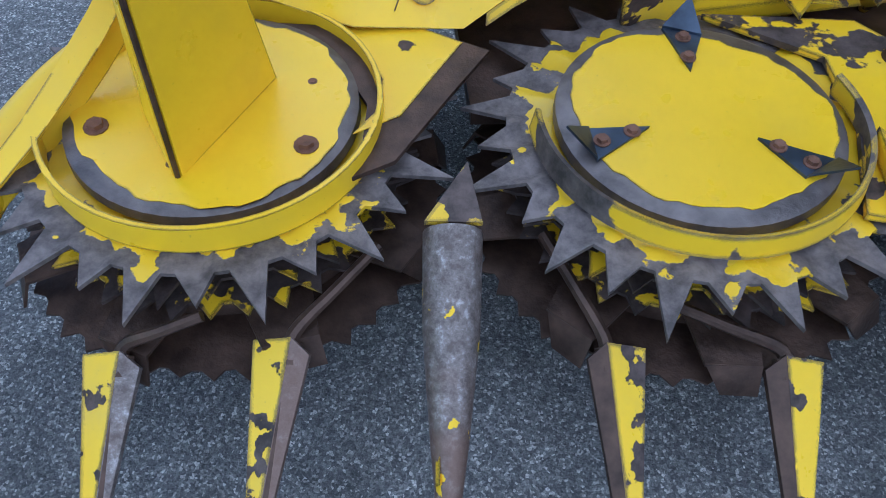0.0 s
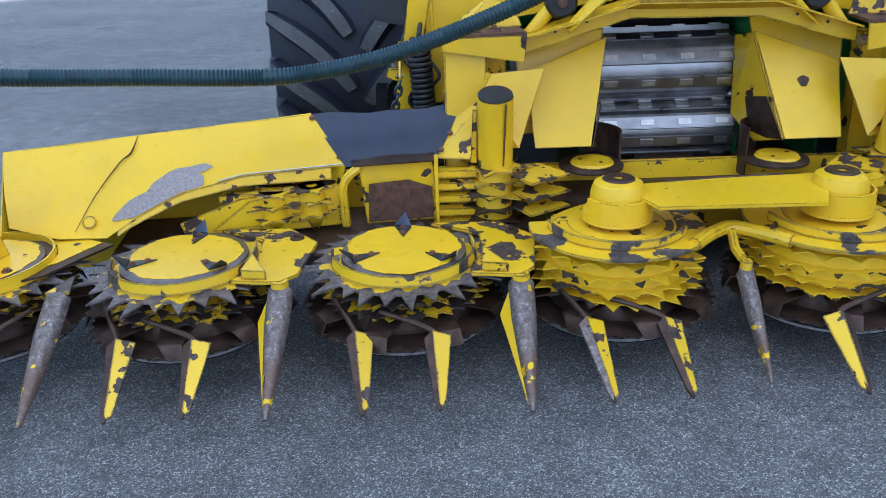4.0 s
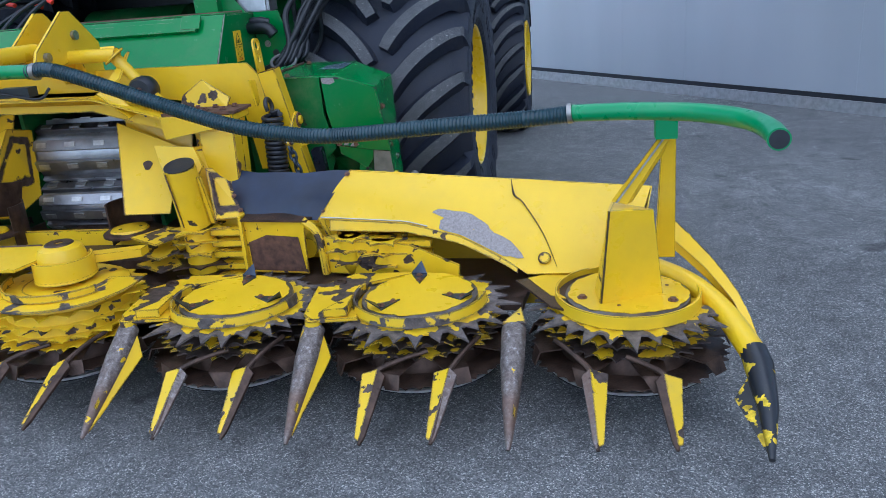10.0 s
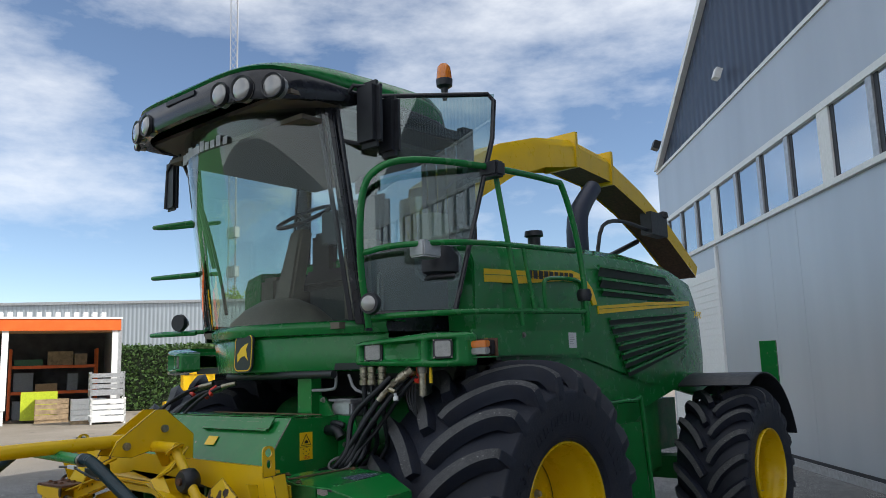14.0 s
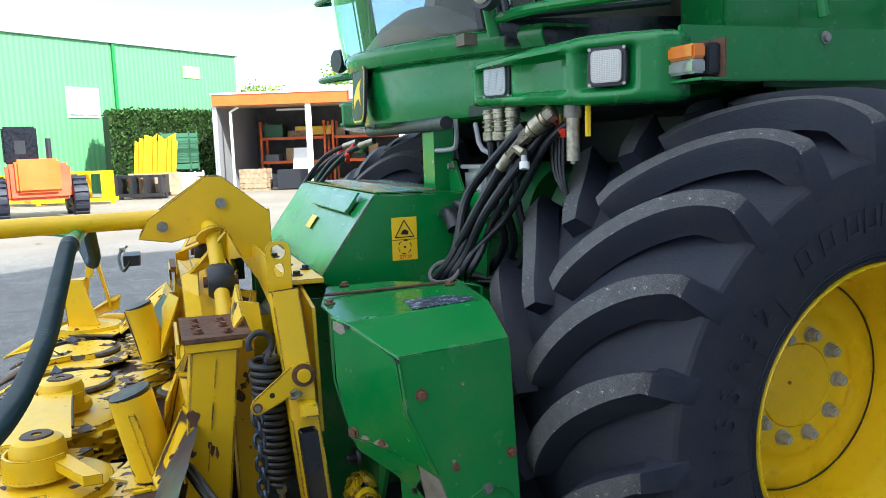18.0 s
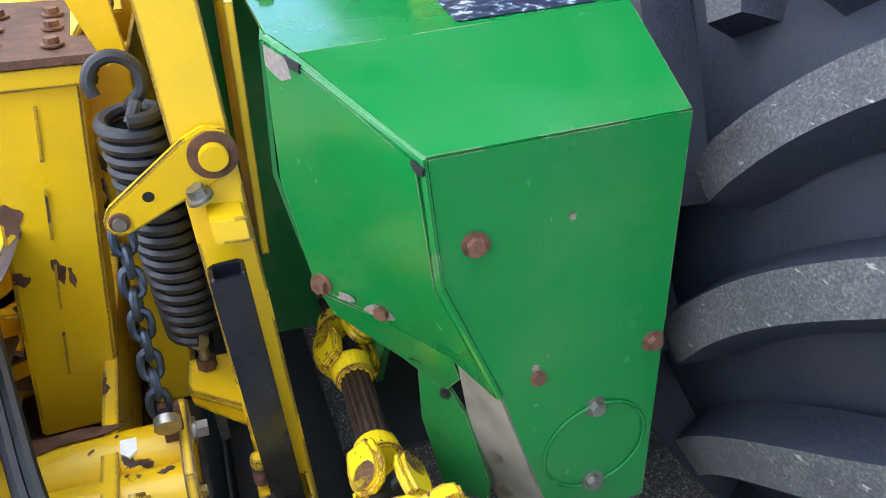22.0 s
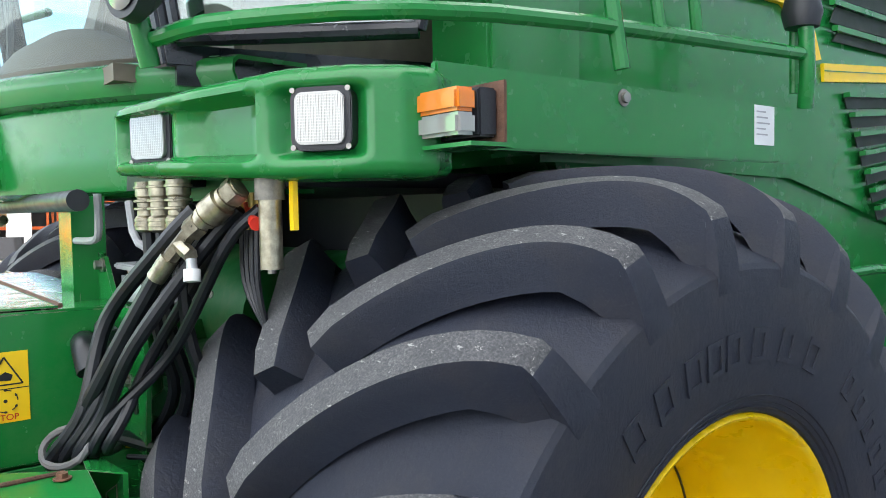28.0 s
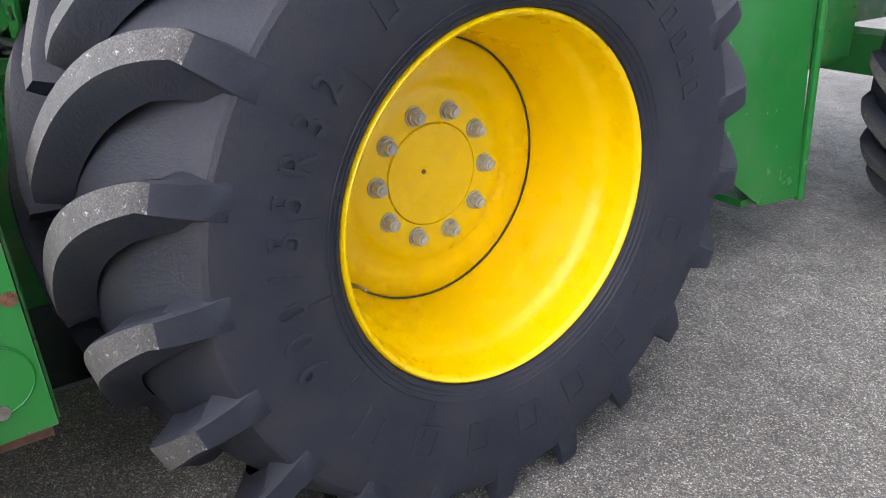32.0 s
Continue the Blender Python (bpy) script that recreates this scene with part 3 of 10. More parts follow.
def lower_rotor(rotor, turn, seed):
    part("saw_disc", M_SAW, STEEL, rotor, "dark serrated saw disc", m=Matrix.Rotation(turn, 4, "Z"))
    part("base_pan", M_BASE, BLK_GLOSS, rotor)
    part("wear_ring", M_STRIPE, STEEL_BRIGHT, rotor)
    for k in range(9):
        part("paddle", M_PAD, STEEL, rotor, m=Matrix.Rotation(turn + k * math.tau / 9, 4, "Z"))


def rotor_at(x, y, i):
    m = Matrix.Translation((x, y, 0))
    s = 1 if x > 0 else -1
    rotor = part("rotor", M_DRUM, STEEL, header, m=m)
    turn = 0.37 * i + 0.2
    lower_rotor(rotor, turn, i)
    if i in (3, 4):
        part("base_drum", lathe([(0.0, 0.47), (0.2, 0.47), (0.235, 0.45), (0.245, 0.40), (0.25, 0.31), (0.2, 0.27), (0.0, 0.27)], 40), YEL_WORN, rotor)
        for z, nn, rr, tip, sd in ((0.425, 18, 0.262, [0.305, 0.29], 21), (0.378, 22, 0.268, [0.31], 22), (0.335, 22, 0.272, [0.312, 0.3], 23), (0.298, 26, 0.276, [0.315], 24)):
            part("tooth_wheel", star(nn, rr, tip, 0.006, z, 0.1, 0.004, sd + i), YEL_CENTRE, rotor, m=Matrix.Rotation(turn * z, 4, "Z"))
        # pot, its ring and the swept guard round the front
        part("pot", lathe([(0.0, 0.628), (0.06, 0.628), (0.082, 0.615), (0.092, 0.585), (0.095, 0.54), (0.115, 0.52), (0.12, 0.49), (0.0, 0.49)], 36), YEL, rotor)
        part("pot_cap", lathe([(0.018, 0.634), (0.05, 0.634), (0.056, 0.628), (0.018, 0.626), (0.018, 0.634)], 28), STEEL, rotor)
        part("pot_ring", lathe([(0.104, 0.575), (0.115, 0.575), (0.118, 0.50), (0.104, 0.50), (0.104, 0.575)], 36, a0=math.pi * 1.1, a1=math.pi * 2.3), YEL, rotor)
        part("guard", lathe([(0.165, 0.472), (0.3, 0.462), (0.3, 0.454), (0.165, 0.464), (0.165, 0.472)], 40, a0=math.radians(150 if s > 0 else 170), a1=math.radians(372 if s > 0 else 390)), YEL_RAGGED, rotor)
        part("guard_lip", lathe([(0.232, 0.5), (0.24, 0.5), (0.24, 0.47), (0.232, 0.47), (0.232, 0.5)], 40, a0=math.radians(185), a1=math.radians(330)), YEL_RAGGED, rotor)
        return rotor
    part("tooth_wheel", M_WHEEL[i % 2], YEL_TOOTH, rotor, m=Matrix.Rotation(turn, 4, "Z"))
    part("tooth_wheel", M_WHEEL2, YEL_LOW, rotor, m=Matrix.Rotation(turn * 2, 4, "Z"))
    part("tooth_wheel", M_WHEEL3, YEL_LOW, rotor, m=Matrix.Rotation(turn * 3, 4, "Z"))
    cover = part("cover", M_COVER, STEEL, rotor)
    part("paint_patch", uneven_disc(0.19 if i in (1,) else 0.2, 0.4185, 40 + i), YEL_CLEAN, rotor, "yellow painted cover disc")
    if i in (0, 7):
        part("rim_band", lathe([(0.242, 0.43), (0.25, 0.43), (0.252, 0.385), (0.244, 0.385), (0.242, 0.43)], 56), YEL, rotor)
        for a, r in ((200, 0.165), (330, 0.17), (255, 0.13), (20, 0.15)):
            p = V(r * math.cos(radians(a)), r * math.sin(radians(a)), 0.4195)
            part("bolt", bolts([(p, (0, 0, 1))], 0.012 if r > 0.16 else 0.005, 0.01 if r > 0.16 else 0.002), BOLT_RUST, rotor)
    else:
        part("front_band", lathe([(0.238, 0.427), (0.246, 0.43), (0.252, 0.392), (0.243, 0.39), (0.238, 0.427)], 44, a0=radians(182 if s < 0 else 160), a1=radians(380 if s < 0 else 358)), YEL_RAGGED, rotor)
        for k, a in enumerate((85, 200, 318) if s < 0 else (95, 222, 340)):
            km = Matrix.Rotation(radians(a + (4 * i) % 9), 4, "Z") @ Matrix.Translation((0.165, 0, 0.4195))
            part("knife", M_KNIFE, DARK_STEEL, rotor, "dark triangular knife plate", m=km)
            for bxk in (-0.045, 0.005):
                part("bolt", bolts([(V(bxk, 0, 0.005), (0, 0, 1))], 0.0085, 0.008), BOLT_RUST, rotor, m=km)
    return rotor


RX = [-2.585, -1.865, -1.11, -0.375, 0.375, 1.11, 1.83, 2.575]
for i, x in enumerate(RX):
    rotor_at(x, -0.02 if i in (3, 4) else -0.06, i)


# dividers: long half-round points between the rotors, with a painted side wing
def divider_mesh(wing, flip):
    bm = bmesh.new()
    prof = []
    for t, w, h in ((0.0, 0.042, 0.03), (0.3, 0.04, 0.034), (0.65, 0.026, 0.026), (0.93, 0.012, 0.014), (1.0, 0.006, 0.006)):
        c = V(0, 0, 0.372).lerp(V(0, -0.385, 0.148), t)
        ring = []
        for k in range(9):
            a = math.pi * (k / 8)
            ring.append(bm.verts.new(c + V(w * math.cos(a), -0.3 * h * math.sin(a), h * math.sin(a) * 1.1 - 0.012)))
        ring.append(bm.verts.new(c + V(-w * 0.5, 0.012, -h * 1.3)))
        ring.append(bm.verts.new(c + V(w * 0.5, 0.012, -h * 1.3)))
        prof.append(ring)
    for a, b in zip(prof, prof[1:]):
        for k in range(11):
            bm.faces.new((a[k], a[(k + 1) % 11], b[(k + 1) % 11], b[k]))
    bm.faces.new(prof[0])
    bm.faces.new(prof[-1][::-1])
    return mesh_of("point", bm, POINT)


def point_steel():
    m, n, l, b = nodes_of("scoured_point_steel")
    f = noise_node(n, l, 55, 6, 0.75)
    g = noise_node(n, l, 4, 4, 0.6)
    c1 = ramp(n, l, f, [(0.4, (0.1, 0.078, 0.068)), (0.56, (0.2, 0.168, 0.155)), (0.7, (0.42, 0.4, 0.39))])
    c2 = mixc(n, l, ramp(n, l, g, [(0.42, 0.0), (0.56, 0.8)]), c1, (0.15, 0.088, 0.062))
    left = ramp(n, l, noise_node(n, l, 16, 6, 0.55, world_space=True), [(0.64, 0.0), (0.65, 1.0)])
    l.new(mixc(n, l, left, c2, (0.74, 0.48, 0.004)), b.inputs["Base Color"])
    b.inputs["Metallic"].default_value, b.inputs["Roughness"].default_value = 0.3, 0.45
    bump(n, l, b, f, 0.6, 0.003)
    return m


POINT = point_steel()
SLEEVE = paint("black_sleeve_paint", (0.014, 0.016, 0.022), 0.42, steel=(0.6, 0.42, 0.02), scale=14, rough=0.35)


def skin(rows, th=0.0):
    """A grid of points as a surface, thickened when asked."""
    bm = bmesh.new()
    vs = [[bm.verts.new(p) for p in r] for r in rows]
    for a, b in zip(vs, vs[1:]):
        for k in range(len(a) - 1):
            bm.faces.new((a[k], a[k + 1], b[k + 1], b[k]))
    if th:
        bmesh.ops.recalc_face_normals(bm, faces=bm.faces)
        bmesh.ops.solidify(bm, geom=bm.faces[:], thickness=th)
    return bm


M_POINT = divider_mesh(False, 1)
DIV_X = [-2.23, -1.505, -0.725, 0.004, 0.755, 1.476, 2.189]
for i, x in enumerate(DIV_X):
    s = 1 if x > 0.1 else -1
    outer = i in (0, 6)
    k = 0.68 if i == 3 else 1.0
    m = Matrix.Translation((x, -0.25 if i != 3 else -0.235, 0)) @ Matrix.Diagonal((k, 0.78 if i == 3 else 1, 1, 1))
    d = part("crop_divider", M_POINT, POINT, header, "scoured steel crop divider point", m=m)
    if outer:
        part("head_plate", prism([(-0.04, 0.0, 0.385), (0.04, 0.0, 0.385), (0.02, 0.1, 0.4)], (0, 0, -0.008)), YEL_TOOTH, d)
    elif i != 3:
        # triangular wing on the side that faces the middle rotor
        part("wing", prism([(s * 0.028, 0.0, 0.372), (s * 0.012, -0.36, 0.15), (s * 0.072, -0.06, 0.285)], (0, 0, -0.006)), YEL, d)
        part("collar", lathe([(0.012, 0.402), (0.028, 0.402), (0.03, 0.365), (0.012, 0.365), (0.012, 0.402)], 20), YEL_WORN, d)
    else:
        part("collar", lathe([(0.01, 0.41), (0.026, 0.41), (0.03, 0.355), (0.01, 0.355), (0.01, 0.41)], 20), YEL_WORN, d)
    part("stripe_weld", prism([(s * 0.012, -0.30, 0.208), (s * 0.018, -0.30, 0.2), (s * 0.022, -0.05, 0.33), (s * 0.016, -0.05, 0.345)], (0, -0.002, 0.004)), YEL_WORN, d)

YEL_KNEE = paint("half_worn_yellow_paint", Y, 0.46, steel=(0.075, 0.058, 0.054), scale=9, edge=0.008, dirt=0.2)
# stationary knee plates that carry the dividers, one beside each disc rotor
for s in (-1, 1):
    for xr in (1.11, 1.83):
        xd = xr - 0.36 if xr == 1.11 else 1.476
        xd = 0.755 if xr == 1.11 else 1.476
        # outer side of the plan: divider lies towards the middle of the header from its rotor on the left half
        if s < 0:
            xd = {1.11: 0.725, 1.83: 1.505}[xr]
        def q(x, y, z):
            return (s * x, y, z)
        part("knee_plate", prism([q(xd, -0.262, 0.405), q(xd - 0.05, -0.2, 0.4), q(xd - 0.08, 0.06, 0.4), q(xd + 0.04, 0.2, 0.4), q(xd + 0.3, 0.21, 0.4), q(xd + 0.12, 0.1, 0.4), q(xd + 0.115, -0.06, 0.4), q(xd + 0.16, -0.235, 0.4), q(xd + 0.05, -0.262, 0.405)], (0, 0, -0.012)), YEL_KNEE, header)
        part("knee_fold", prism([q(xd + 0.04, -0.25, 0.4065), q(xd + 0.115, -0.1, 0.4065), q(xd + 0.125, -0.235, 0.4065)], (0, 0, 0.03)), YEL_WORN, header)
        part("knee_eye", lathe([(0.011, 0.409), (0.024, 0.409), (0.027, 0.4), (0.011, 0.4), (0.011, 0.409)], 18, m=Matrix.Translation((s * (xd + 0.0), 0.1, 0))), STEEL, header)


# crop fingers in pairs before each rotor: a bent rod and a folded blade
def finger(tip, base, start, side):
    tip, base, start = Vector(tip), Vector(base), Vector(start)
    f = part("crop_finger", tube([start, start.lerp(base, 0.5) + V(0, 0, 0.01), base + V(0, 0.012, 0.004), base.lerp(tip, 0.12)], [0.0085, 0.0085, 0.0105, 0.012], 8, smooth=4), STEEL, header)
    ax = (tip - base).normalized()
    up = V(0, 0.45, 0.9)
    sd = ax.cross(up).normalized() * side
    nrm = sd.cross(ax).normalized() * side
    # the folded sheet: a bare steel flank and a painted one that meet in a ridge
    flank = bmesh.new()
    a0, a1 = base.lerp(tip, -0.02), base.lerp(tip, 0.9)
    add_prism(flank, [a0 - sd * 0.026 + ax * 0.02, a0 + nrm * 0.012, a1 + nrm * 0.006, tip - sd * 0.003, a1 - sd * 0.012], nrm * -0.009)
    part("flank", flank, STEEL if random.random() < 0.6 else POINT, f)
    blade = bmesh.new()
    add_prism(blade, [a0 + nrm * 0.013, a0 + sd * 0.06 + ax * 0.012, a1 + sd * 0.02 + ax * 0.006, tip + ax * -0.012 + sd * 0.002, a1 + nrm * 0.0065], nrm * -0.006)
    part("blade", blade, YEL_BLADE, f, "chipped yellow blade")
    part("spine", tube([base.lerp(tip, t) - nrm * 0.004 for t in (0.0, 0.4, 0.85, 1.0)], [0.013, 0.012, 0.009, 0.006], 8), STEEL, f)
    return f


TIPS = [(-2.702, -2.487), (-1.986, -1.758), (-1.223, -0.996), (-0.479, -0.244), (0.269, 0.49), (1.002, 1.24), (1.714, 1.941), (2.458, 2.691)]
for i, (a, b) in enumerate(TIPS):
    c = RX[i]
    y0 = -0.02 if i in (3, 4) else -0.06
    ty = -0.595 if i in (3, 4) else -0.62
    h = -1 if c < 0 else 1
    side = (h if i not in (0, 7) else -h)
    # on the left half both rods leave the rotor on its left and centre; mirrored on the right half
    if i in (0, 7):
        rows = ((0.091, 0.337, -0.022, 0.307), (-0.137, 0.312, -0.25, 0.184)) if h > 0 else ((-0.091, 0.337, 0.022, 0.307), (0.137, 0.312, 0.25, 0.184))
    else:
        rows = ((0.151, 0.312, 0.233, 0.157), (-0.094, 0.326, 0.071, 0.272)) if h > 0 else ((-0.151, 0.312, -0.233, 0.157), (0.094, 0.326, -0.071, 0.272))
    for (bx0, by0, sx0, sy0), dy in zip(sorted(rows), (0, 0.012)):
        tx = a if dy == 0 else b
        finger((tx, ty + dy, 0.136), (c + bx0, y0 - by0, 0.265), (c + sx0, y0 - sy0, 0.32), side)


# end dividers: the long curved guards at both ends
for s in (-1, 1):
    def q(x, y, z):
        return V(s * x, y, z)
    g = part("end_divider", tube([q(2.7, 0.17, 0.42), q(2.77, 0.08, 0.415), q(2.835, -0.02, 0.4), q(2.895, -0.14, 0.365), q(2.94, -0.28, 0.322), q(2.953, -0.33, 0.305)], [0.034, 0.036, 0.038, 0.04, 0.041, 0.041], 14, smooth=5), YEL, header, "curved yellow end guard with a long point")
    if s > 0:
        outer = [q(2.745, 0.2, 0.615), q(2.815, 0.13, 0.555), q(2.868, 0.07, 0.508), q(2.915, -0.01, 0.458), q(2.945, -0.08, 0.42), q(2.968, -0.17, 0.37), q(2.978, -0.27, 0.33)]
    else:
        outer = [q(2.69, 0.14, 0.6), q(2.715, 0.06, 0.575), q(2.745, 0.0, 0.535), q(2.79, -0.07, 0.485), q(2.835, -0.13, 0.44), q(2.9, -0.2, 0.385), q(2.965, -0.27, 0.33)]
    drop = 0.055 if s > 0 else 0.04
    inner_edge = [p + V(-s * 0.02, -0.03, -drop * (1 - k / 7)) for k, p in enumerate(outer)]
    low_edge = [p + V(0.0, -0.02, -0.11 + 0.009 * k) for k, p in enumerate(outer)]
    part("guard_sheet", skin([inner_edge, outer, low_edge], 0.006), YEL, g, sharp=60)
    part("sleeve", tube([q(2.952, -0.31, 0.312), q(2.958, -0.37, 0.29), q(2.955, -0.52, 0.235), q(2.932, -0.69, 0.165)], [0.043, 0.045, 0.031, 0.009], 14), SLEEVE if s > 0 else YEL, g)
    part("tip_wing", sheet([q(2.935, -0.37, 0.27), q(2.875, -0.44, 0.215), q(2.925, -0.68, 0.174), q(2.96, -0.5, 0.235)], 0.006), SLEEVE if s > 0 else YEL, g)

# plate bracket on each end rotor and the hose carrier above it
for s in (-1, 1):
    def q(x, y, z):
        return V(s * x, y, z)
    if s > 0:
        tl, tr, brc, bl = q(2.512, -0.176, 0.749), q(2.653, -0.115, 0.735), q(2.707, -0.111, 0.415), q(2.483, -0.165, 0.415)
        inner = [tl, bl, q(2.47, -0.06, 0.415), q(2.53, -0.06, 0.745)]
    else:
        tl, tr, brc, bl = q(2.585, -0.22, 0.75), q(2.52, -0.085, 0.75), q(2.485, -0.01, 0.42), q(2.604, -0.205, 0.42)
        inner = [tl, bl, q(2.67, -0.09, 0.42), q(2.66, -0.055, 0.75)]
    nb = (tr - tl).cross(bl - tl).normalized()
    brc = brc - nb * (brc - tl).dot(nb)
    br = part("end_bracket", sheet([tl, tr, brc, bl], 0.007), YEL_CLEAN, header, "folded yellow end bracket")
    part("side_sheet", sheet(inner, 0.007), YEL_CLEAN, br)
    part("top_fold", sheet([tl, tr, inner[3]], 0.006), YEL_WORN, br)
    part("crease", tube([tl + V(0, -0.004, 0), bl + V(0, -0.004, 0)], 0.004, 6), STEEL, br)
    foot_a, foot_b = (q(2.52, -0.13, 0.77), q(2.57, -0.11, 0.75)) if s > 0 else (q(2.57, -0.07, 0.755), q(2.63, -0.06, 0.745))
    part("strut", prism([foot_a, foot_b, q(2.715, -0.03, 0.955), q(2.68, -0.05, 0.965)], q(0.02, 0.03, 0) - q(0, 0, 0)), YEL_CLEAN, br)
    part("strut_line", prism([foot_a.lerp(foot_b, 0.25) + V(0, -0.006, 0), foot_a.lerp(foot_b, 0.4) + V(0, -0.006, 0), q(2.696, -0.05, 0.955), q(2.69, -0.053, 0.958)], (0, -0.004, 0)), STEEL_BRIGHT, br)
    part("strut", prism([q(2.68, 0.06, 0.5), q(2.75, 0.06, 0.5), q(2.735, -0.025, 0.965), q(2.69, -0.035, 0.965)], (0, 0.02, 0)), YEL, br)
    nf = (tr - tl).cross(bl - tl).normalized()
    nf = nf if nf.y < 0 else -nf
    for a, b in ((0.85, 0.1), (0.9, 0.5), (0.88, 0.85), (0.1, 0.06), (0.12, 0.9)):
        part("bolt", bolts([(tl.lerp(tr, a).lerp(bl.lerp(brc, a), b) + nf * 0.001, nf)], 0.005, 0.004), BOLT_RUST, br)
    part("pipe_clamp", bx(2.665 * s, 2.735 * s, -0.065, -0.01, 0.955, 1.02), PIPE_GRN, br)
    # crescent plate between the end rotor and its neighbour
    cres = [(2.542, 0.152), (2.423, 0.076), (2.36, -0.042), (2.362, -0.137), (2.418, -0.219), (2.313, -0.158), (2.233, -0.013), (2.173, 0.091), (2.27, 0.139)]
    cp = part("crescent_plate", prism([q(x, y, 0.398) for x, y in cres], (0, 0, 0.008)), STEEL, header, "crescent plate with a worn grey rim")
    cx, cy = 2.33, 0.03
    part("paint_patch", prism([q(cx + (x - cx) * 0.66 - 0.01, cy + (y - cy) * 0.7 + 0.035, 0.4065) for x, y in cres], (0, 0, 0.0015)), YEL, cp)


# sloping hoods over the drive, with their side flap and back wall
RIDGE = [(1.468, 0.43, 0.78), (1.8, 0.434, 0.748), (2.1, 0.442, 0.719), (2.4, 0.451, 0.689), (2.7, 0.46, 0.66)]
BASE = [(1.335, 0.325, 0.6), (1.72, 0.283, 0.585), (1.95, 0.235, 0.54), (2.12, 0.18, 0.465), (2.215, 0.14, 0.41), (2.4, 0.125, 0.42), (2.6, 0.2, 0.44)]


def along(pts, t):
    """A point at part t of a line of points, by length."""
    p = [Vector(a) for a in pts]
    seg = [(b - a).length for a, b in zip(p, p[1:])]
    d = t * sum(seg)
    for a, b, l in zip(p, p[1:], seg):
        if d <= l + 1e-9:
            return a.lerp(b, d / l)
        d -= l
    return p[-1]


def hood(s):
    def q(x, y, z):
        return V(s * x, y, z)
    A, C = q(*RIDGE[0]), q(*BASE[0])

    def on(u, v):
        """A point of the hood: u along it, v from the lower edge to the ridge, slightly domed."""
        lo, hi = along(BASE, u), along(RIDGE, u)
        p = lo.lerp(hi, v) + V(0, -0.018, 0.018) * math.sin(math.pi * v) * 0.6
        return V(s * p.x, p.y, p.z)
    h = part("hood", skin([[on(i / 30, k / 8) for i in range(31)] for k in range(9)], 0.006), YEL_CLEAN, header, "sloping yellow hood, paint scraped near the middle", sharp=50)
    out = V(0, -0.005, 0.005)
    pts = []
    for k in range(40):
        a = math.tau * k / 40
        r = 1 + 0.16 * math.sin(3 * a + 1) + 0.09 * math.sin(5 * a) + 0.05 * math.sin(11 * a)
        pts.append((0.5 + 0.115 * r * math.cos(a), 0.15 + 0.14 * r * math.sin(a) - 0.06 * math.cos(a)))
    mid = (0.5, 0.15)
    sb = bmesh.new()
    rings = [[sb.verts.new(on(mid[0] + (u - mid[0]) * f, max(0.01, mid[1] + (v - mid[1]) * f)) + out * 0.6) for u, v in pts] for f in (0.02, 0.4, 0.85, 1.22)]
    for ra, rb in zip(rings, rings[1:]):
        for k in range(40):
            sb.faces.new((ra[k], ra[(k + 1) % 40], rb[(k + 1) % 40], rb[k]))
    part("scrape", sb, SCRAPE, h, "bare scraped steel")
    part("scratch", tube([on(0.55, 0.98) + out, on(0.575, 0.78) + out, on(0.59, 0.72) + out, on(0.62, 0.66) + out, on(0.71, 0.4) + out, on(0.78, 0.06) + out], [0.001, 0.004, 0.004, 0.0025, 0.002, 0.001], 6, smooth=4), STEEL, h)
    part("edge_line", tube([on(0.01 + 0.35 * k / 12, 0.02) + out * 0.5 for k in range(13)], 0.003, 6), STEEL_BRIGHT, h)
    lip = skin([[on(i / 24, 0.0) + V(0, 0.004, -0.002) for i in range(1, 17)], [on(i / 24, 0.0) + V(0, -0.004, -0.05 * (1 - 0.6 * i / 17)) for i in range(1, 17)]], 0.006)
    part("lower_lip", lip, YEL_WORN, h)
    rear = [q(1.598, 0.487, 0.658), q(1.724, 0.524, 0.585), q(1.897, 0.55, 0.529), q(2.06, 0.557, 0.508), q(2.3, 0.56, 0.49), q(2.66, 0.55, 0.49)]
    ridge = [q(*along(RIDGE, t)) for t in (0.07, 0.2, 0.34, 0.47, 0.67, 0.97)]
    part("back_panel", skin([[A] + ridge, [A + V(s * 0.02, 0.01, -0.02)] + rear], 0.006), YEL_CLEAN, h)
    part("back_skirt", skin([rear[1:], [p + V(0, -0.02, 0.12 - p.z) for p in rear[1:]]], 0.006), YEL, h)
    part("side_cheek", sheet([A, rear[0], rear[1], q(1.6, 0.5, 0.3), q(1.42, 0.42, 0.3), C], 0.006), YEL_WORN, h)
    part("end_cap", sheet([q(*RIDGE[-1]), q(2.66, 0.55, 0.49), q(2.64, 0.5, 0.3), q(2.62, 0.16, 0.42)], 0.006), YEL, h)
    part("plug", lathe([(0, 0.006), (0.02, 0.006), (0.025, 0.0), (0, -0.004)], 20, m=axes(q(2.28, 0.174, 0.459) + out, (s, -0.1, -0.05), (0, 0.6, 0.75))), YEL_WORN, h)
    for p in ((1.46, 0.42, 0.76), (1.41, 0.385, 0.69), (1.36, 0.345, 0.625)):
        part("bolt", bolts([(q(*p) + V(0, -0.008, 0.006), (0, -0.6, 0.8))], 0.008, 0.005), BOLT_RUST, h)
